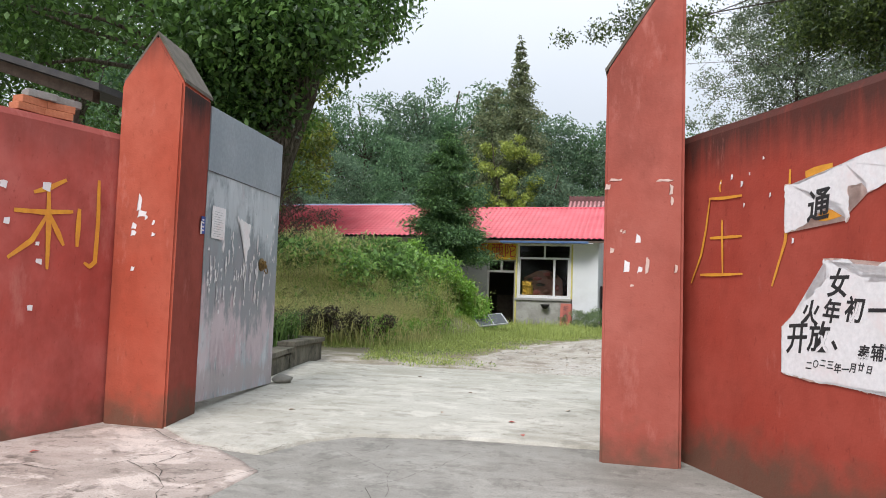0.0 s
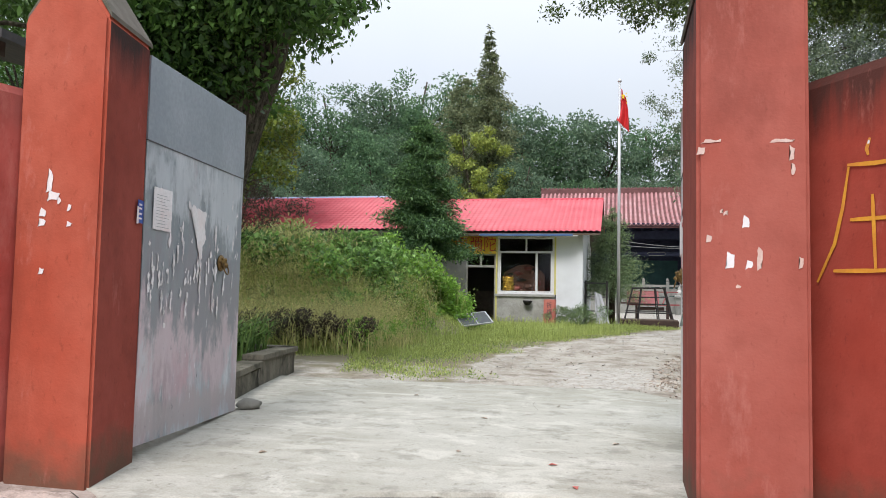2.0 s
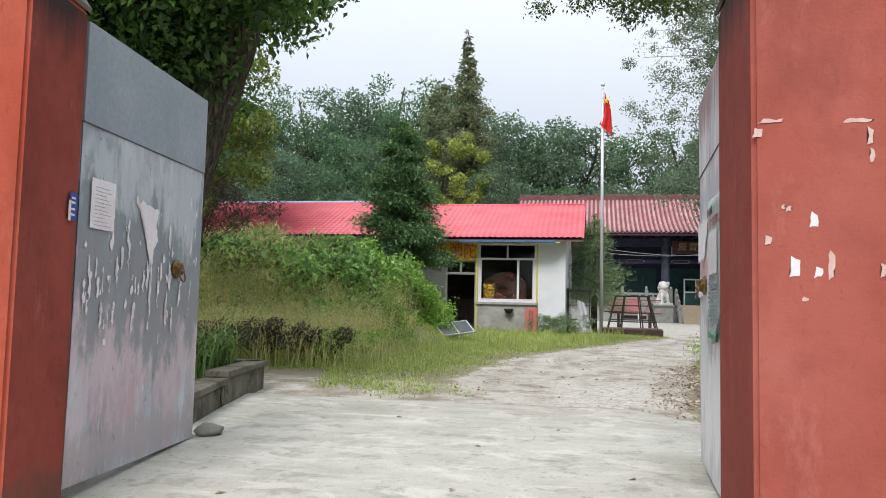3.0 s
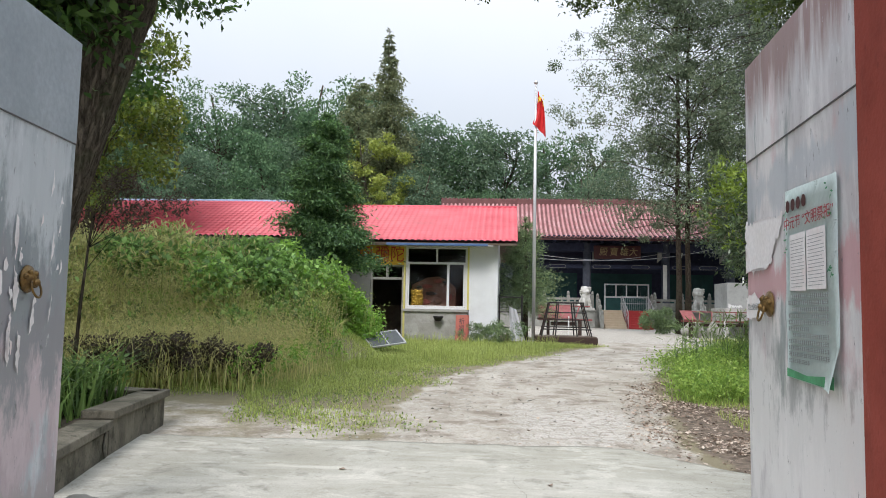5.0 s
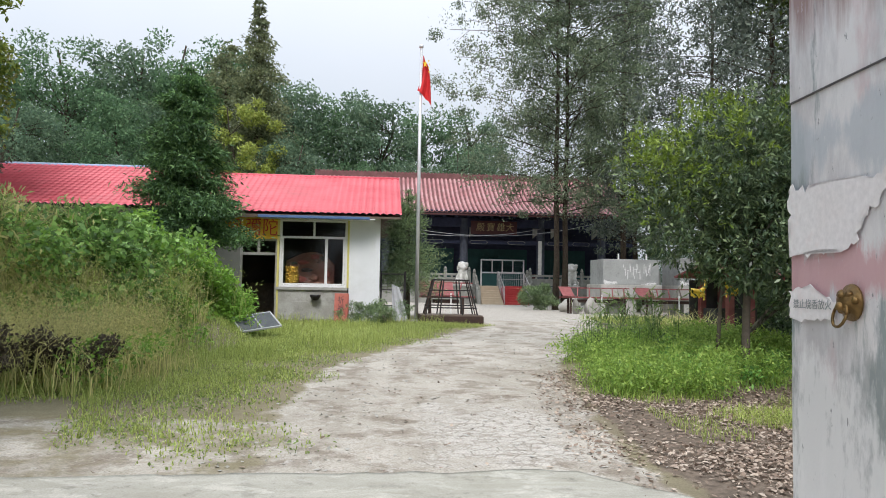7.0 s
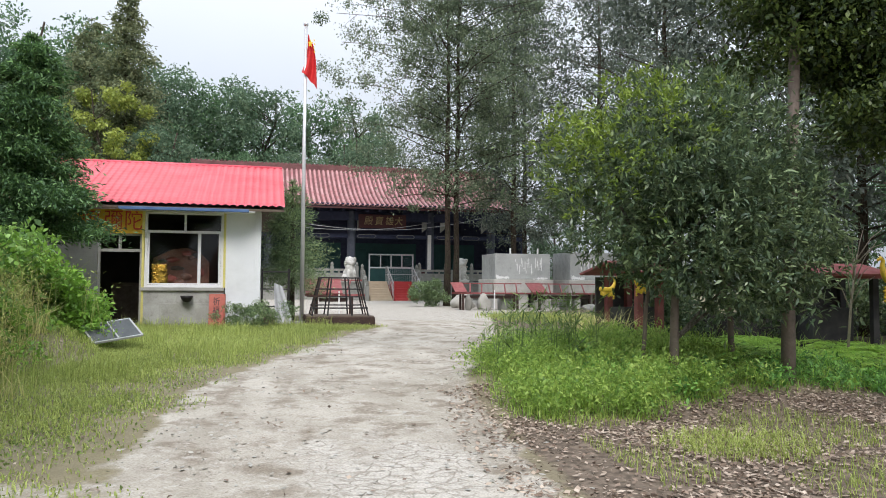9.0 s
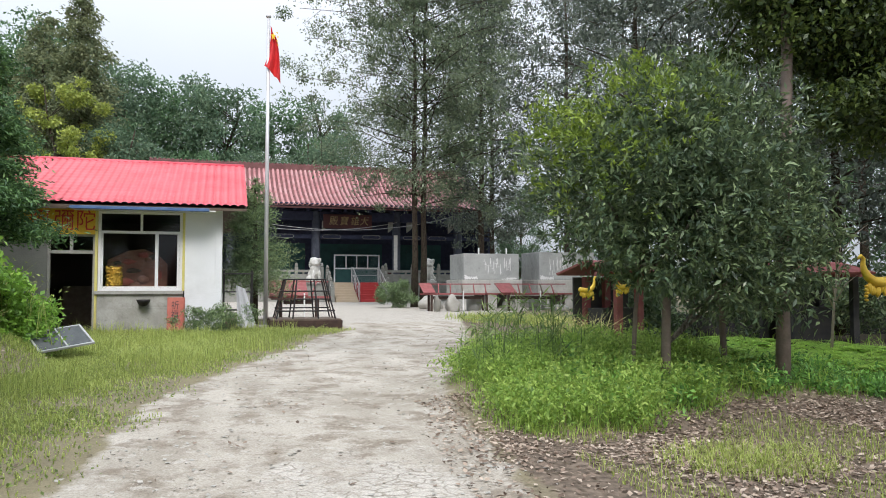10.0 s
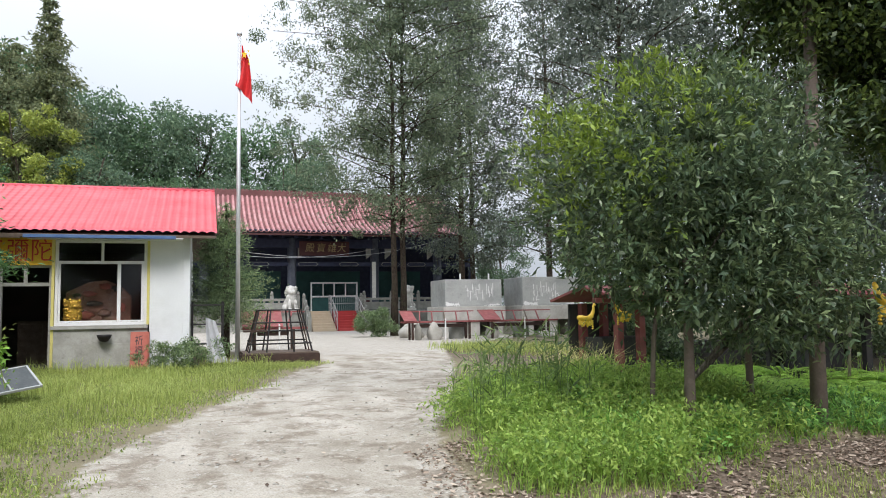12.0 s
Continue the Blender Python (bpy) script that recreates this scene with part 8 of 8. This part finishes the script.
at = lay(rng, 230000, -8.5, 1.5, 10.4, 28.2, lambda x, y: lawn_keep(x, y) ** 1.1 * np.clip(0.72 + 0.5 * np.sin(x * 1.9 - 0.7 * y) * np.sin(y * 1.15 + x), 0.3, 1))
lawn = faces_mesh("lawn_grass", blade_quads(rng, at, rng.uniform(0.025, 0.085, len(at)) * (1 + 0.06 * (at[:, 1] - 11)) * (0.45 + 0.6 * lawn_keep(at[:, 0], at[:, 1])), 0.012, 0.5, 0.5), M_GRASS)
tagged(lawn, "rough light green lawn between path and mound", "grass", **NAMES)
at = lay(rng, 110000, -8.0, 1.5, 10.4, 27.0, lambda x, y: lawn_keep(x, y) ** 0.6 * np.clip(0.55 + np.sin(x * 2.3 + y) * np.sin(y * 1.9 - x), 0.12, 1) * np.clip(1.5 - (y - 11) / 16, 0.3, 1), 0.012)
q = leaf_quads(rng, at, 0.032 * rng.uniform(0.5, 1.5, len(at)), 0.6, 0.0, 0.1)
q[:, :, 2] = at[:, None, 2] + np.abs(q[:, :, 2] - at[:, None, 2]) * 0.8
clover = faces_mesh("low_weeds", q, M_LAWN_WEED)
tagged(clover, "low broad-leaved weeds in the lawn", "undergrowth", **NAMES)
at = lay(rng, 9000, -7.5, 0.5, 17, 28, lambda x, y: lawn_keep(x, y) * (np.sin(x * 1.7) * np.sin(y * 1.3) > 0.1))
tuft = faces_mesh("grass_tufts", blade_quads(rng, at, rng.uniform(0.2, 0.45, len(at)), 0.011, 0.35, 0.4), M_GRASS)
tagged(tuft, "longer grass tufts in the lawn", "grass", **NAMES)


# the lush corner under the osmanthus
def lush_keep(x, y):
    r = np.interp(y, PATH_Y, PATH_R)
    lo = np.interp(x, [0, 1.0, 2.2, 4.0, 9.0], [14.4, 13.6, 13.75, 14.4, 14.4]) + 0.12 * np.sin(x * 6.0)
    return np.clip((x - r - 0.05) / 0.5, 0, 1) * np.clip((y - lo) / 0.5, 0, 1)


at = lay(rng, 34000, 0.3, 6.5, 13.4, 20.5, lambda x, y: lush_keep(x, y) * np.clip(1.25 - (x - 1) / 6, 0.2, 1))
lush = faces_mesh("lush_grass", blade_quads(rng, at, rng.uniform(0.06, 0.34, len(at)) * (0.3 + 0.7 * lush_keep(at[:, 0], at[:, 1])), 0.010, 0.7, 0.9), M_GRASS_R)
tagged(lush, "lush bright green grass under the osmanthus", "grass", **NAMES)
at = lay(rng, 330, 0.4, 3.9, 13.6, 18.8, lush_keep, 0.22)
pts = clumps(rng, at, rng.uniform(0.15, 0.36, len(at)), 42000, 0.9, 0.3)
herbs = faces_mesh("leafy_herbs", leaf_quads(rng, pts, 0.055 * rng.uniform(0.5, 1.4, len(pts)), 0.38, -0.3), M_GRASS_R)
tagged(herbs, "fine-leaved bright green herbs beside the path", "undergrowth", **NAMES)
at = lay(rng, 5000, 3.0, 12, 13.8, 24, lambda x, y: 0.5 * lush_keep(x, y) * (0.3 + 0.7 * (np.sin(x * 2.7) * np.sin(y * 2.3 + x) > 0)))
far = faces_mesh("shade_grass", blade_quads(rng, at, rng.uniform(0.15, 0.5, len(at)), 0.016, 0.5, 0.5), M_FERN)
tagged(far, "grass in the shade of the trees", "grass", **NAMES)
# canes
at = lay(rng, 95, 0.9, 2.6, 15.8, 18.6, lambda x, y: lush_keep(x, y))
stem = blade_quads(rng, at, rng.uniform(0.6, 1.05, len(at)), 0.014, 0.15, 0.1)
blades = np.repeat(at, 7, 0) + np.array([0, 0, 1.0]) * rng.uniform(0.25, 0.95, (len(at) * 7, 1))
cane = faces_mesh("cane_weeds", np.concatenate([stem, leaf_quads(rng, blades, 0.21 * rng.uniform(0.6, 1.2, len(blades)), 0.10, -0.4, 0.03)]), M_CANE)
tagged(cane, "tall cane weeds with narrow leaves", "undergrowth", **NAMES)


def fern_quads(rng, at, length):
    """Arching fronds with paired leaflets."""
    out = []
    for p, ln in zip(at, length):
        for a in rng.uniform(0, 2 * np.pi, 7):
            d = np.array([math.cos(a), math.sin(a), 0.0])
            s = np.array([-math.sin(a), math.cos(a), 0.0])
            t = np.linspace(0.12, 1, 15)[:, None]
            spine = p + d * ln * t * 0.8 + np.array([0, 0, 1.0]) * ln * (0.75 * t - 0.62 * t ** 2)
            w = ln * 0.24 * np.sin(np.pi * np.clip(t * 0.9 + 0.08, 0, 1))
            for q in (1, -1):
                tip = spine + s * q * w + d * w * 0.4 - np.array([0, 0, 1.0]) * w * 0.25
                out.append(np.stack([spine, spine + (tip - spine) * 0.5 + d * 0.018, tip, spine + (tip - spine) * 0.5 - d * 0.014], 1))
    return np.concatenate(out)


at = lay(rng, 620, 2.4, 9.0, 15.7, 20.5, lambda x, y: lush_keep(x, y) * np.clip(0.55 + 0.8 * np.sin(x * 2.2 + 0.6) * np.sin(y * 1.7 + x), 0.08, 1), 0.12)
fern = faces_mesh("ferns", fern_quads(rng, at, rng.uniform(0.3, 0.75, len(at))), M_FERN)
tagged(fern, "yellow-green ferns under the trees", "fern", **NAMES)
# seedlings among the ferns
at = lay(rng, 420, 2.0, 8.5, 14.2, 16.2, lambda x, y: lush_keep(x, y) * 0.7, 0.12)
pts = clumps(rng, at, rng.uniform(0.10, 0.26, len(at)), 15000, 0.8, 0.3)
under = faces_mesh("seedlings", leaf_quads(rng, pts, 0.07 * rng.uniform(0.5, 1.4, len(pts)), 0.42, -0.1), M_LEAF_BUSH)
tagged(under, "dark green seedlings among the ferns", "undergrowth", **NAMES)
# dark bushes before the yard wall
at = np.stack([rng.uniform(5.6, 14, 60), rng.uniform(20.9, 22.6, 60), rng.uniform(0.9, 2.3, 60)], 1)
pts = clumps(rng, at, rng.uniform(0.35, 0.7, 60), 14000)
hedge = faces_mesh("hedge_bushes", leaf_quads(rng, pts, 0.13 * rng.uniform(0.6, 1.3, len(pts)), 0.5, 0.1), M_LEAF_OSM)
tagged(hedge, "dark bushes before the yard wall", "undergrowth", **NAMES)

at = lay(rng, 9000, 5.0, 11.5, 26.5, 36.0, lambda x, y: np.clip(1.2 - ((x - 7.6) / 2.2) ** 2 - ((y - 31) / 4.0) ** 2, 0, 1))
yardg = faces_mesh("court_grass", blade_quads(rng, at, rng.uniform(0.08, 0.28, len(at)), 0.018, 0.5, 0.5), M_GRASS)
tagged(yardg, "patch of yellow-green grass at the court's edge", "grass", **NAMES)
# bed under the slim trees, weeds at the wall foot, dead stalks
bed = thing("shrub_bed", (6.3, 44.0, land1(6.3, 44.0)), "low leafy shrub bed round the slim trees", "shrub")
pts = clumps(rng, crown_centres(rng, 44, (0, 0, 0.65), (1.05, 0.7, 0.62), 0.2), rng.uniform(0.15, 0.35, 44), 5000)
faces_mesh("leaves", leaf_quads(rng, pts, 0.12 * rng.uniform(0.6, 1.3, 5000), 0.35, -0.2), M_JUNIPER, bed)
foot = thing("wall_shrub", (-2.25, 27.25, land1(-2.2, 27.2)), "loose green shrub growing at the wall foot", "shrub")
pts = clumps(rng, crown_centres(rng, 36, (0.2, 0, 0.38), (1.15, 0.38, 0.38), 0.2), rng.uniform(0.1, 0.25, 36), 5200)
faces_mesh("leaves", leaf_quads(rng, pts, 0.07 * rng.uniform(0.6, 1.3, 5200), 0.3, -0.5), M_JUNIPER, foot)
at = lay(rng, 260, 3.2, 4.2, 18.4, 19.2, lambda x, y: 1 + 0 * x)
dead = faces_mesh("dead_stalks", blade_quads(rng, at, rng.uniform(0.5, 0.95, len(at)), 0.014, 0.6, 0.7), M_STRAW)
tagged(dead, "drooping dry stalks by the shelter", "grass", **NAMES)
r2 = random.Random(3)
twig = thing("bare_sapling", (8.2, 18.2, land1(8.2, 18.2)), "pale bare-branched sapling before the shelter", "tree")
part("stem", tube(bmesh.new(), [(0, 0, -0.05), (0.1, 0, 1.0), (0.25, 0, 1.9)], [0.03, 0.024, 0.012], 6), M_TWIG, twig, smooth=True)
for k in range(1, 12):
    z = 0.8 + 0.09 * k
    p = Vector((0.1 + 0.16 * (z - 1.0) if z > 1 else 0.1 * z, 0, z))
    d = Vector((r2.uniform(-0.8, 0.9), r2.uniform(-0.3, 0.3), r2.uniform(0.5, 1.0))) * r2.uniform(0.6, 1.1)
    part("branch", tube(bmesh.new(), [p, p + d * 0.5 + Vector((0, 0, 0.1)), p + d], [0.013, 0.009, 0.003], 5), M_TWIG, twig, smooth=True)

at = lay(rng, 30000, 0.8, 4.5, 11.0, 14.2, lambda x, y: np.clip(1 - ((x - 2.1) / 0.8) ** 2 - ((y - 12.6) / 0.7) ** 2, 0, 1) + 0.22 * (x > 0.8) * (np.sin(x * 2.1 + 0.8 * y) * np.sin(1.7 * y - 0.6 * x) < -0.1))
short = faces_mesh("short_grass", blade_quads(rng, at, rng.uniform(0.03, 0.12, len(at)), 0.007, 0.6, 0.6), M_GRASS)
tagged(short, "thin short grass growing through the leaf litter", "grass", **NAMES)

# fallen leaves
def litter_keep(x, y):
    r = np.interp(y, PATH_Y, PATH_R)
    drift = np.clip(0.55 + 0.9 * np.sin(x * 2.1 + 0.8 * y) * np.sin(1.7 * y - 0.6 * x), 0.15, 1)
    return np.clip((x - r + 0.5) / 0.9, 0.0, 1) * (1 - 0.9 * lush_keep(x, y)) * drift


at = np.concatenate([lay(rng, 105000, -0.6, 8.5, 8.8, 16, litter_keep, 0.012), lay(rng, 9000, -4.0, 3.0, 10.5, 26, lambda x, y: 0.03 + 0.08 * (np.sin(x * 2.1 + y) * np.sin(y * 1.3) > 0.2), 0.010), lay(rng, 9000, -6.5, 0.5, 10.6, 24, lambda x, y: (0.25 + 0.5 * (np.sin(x * 1.3 + y) * np.sin(y * 0.9) > 0.1)) * lawn_keep(x, y) * (1 - 0.75 * lawn_keep(x, y)), 0.03)])
q = leaf_quads(rng, at, 0.05 * rng.uniform(0.4, 1.6, len(at)), 0.55, 0.0, 0.10)
q[:, :, 2] = at[:, None, 2] + np.abs(q[:, :, 2] - at[:, None, 2]) * 0.4
fall = faces_mesh("fallen_leaves", q, M_LITTER)
tagged(fall, "dry brown fallen leaves on the ground", "leaves", **NAMES)
# loose chips of stone on the path
at = lay(rng, 3600, -4.2, 2.6, 10.6, 22, lambda x, y: (0.25 + 0.5 * (np.sin(1.7 * x + 0.6 * y) * np.sin(1.1 * y - x) > 0.1)) * (x > np.interp(y, PATH_Y, PATH_L) - 0.4) * (x < np.interp(y, PATH_Y, PATH_R) + 0.3), 0.006)
q = leaf_quads(rng, at, 0.045 * rng.uniform(0.4, 1.5, len(at)), 0.8, 0.0, 0.18)
q[:, :, 2] = at[:, None, 2] + np.abs(q[:, :, 2] - at[:, None, 2]) * 0.35
chips = faces_mesh("stone_chips", q, M_ROCK)
tagged(chips, "small pale stone chips scattered on the path", "gravel", **NAMES)
M_RED_LEAF = mottled("red_fallen_leaf", (0.45, 0.10, 0.08), (0.55, 0.2, 0.16), 20, 0.8)
for k, (x, y) in enumerate(((-1.23, 6.82), (-4.3, 4.55), (-1.0, 6.3), (-1.9, 8.3), (-0.75, 7.6), (-1.35, 9.2), (-2.9, 9.4), (-3.3, 6.6), (-1.9, 7.0))):
    bm = bmesh.new()
    for s in (-1, 1):
        bm.faces.new([bm.verts.new(v) for v in ((0, 0, 0.0), (0.03, s * 0.022, 0.012), (0.075, 0, 0.004))])
    lf = part("fallen_leaf", bm, M_RED_LEAF if k < 3 else M_LITTER)
    bmesh_lift = 0.037 if y > 6.2 else 0.03
    lf.matrix_basis = pose(x, y, land1(x, y) + bmesh_lift, 0, 0, 57 * k)
    tagged(lf, "curled red fallen leaf on the concrete" if k < 3 else "dry brown fallen leaf on the concrete", "leaf", "leaves on the drive")
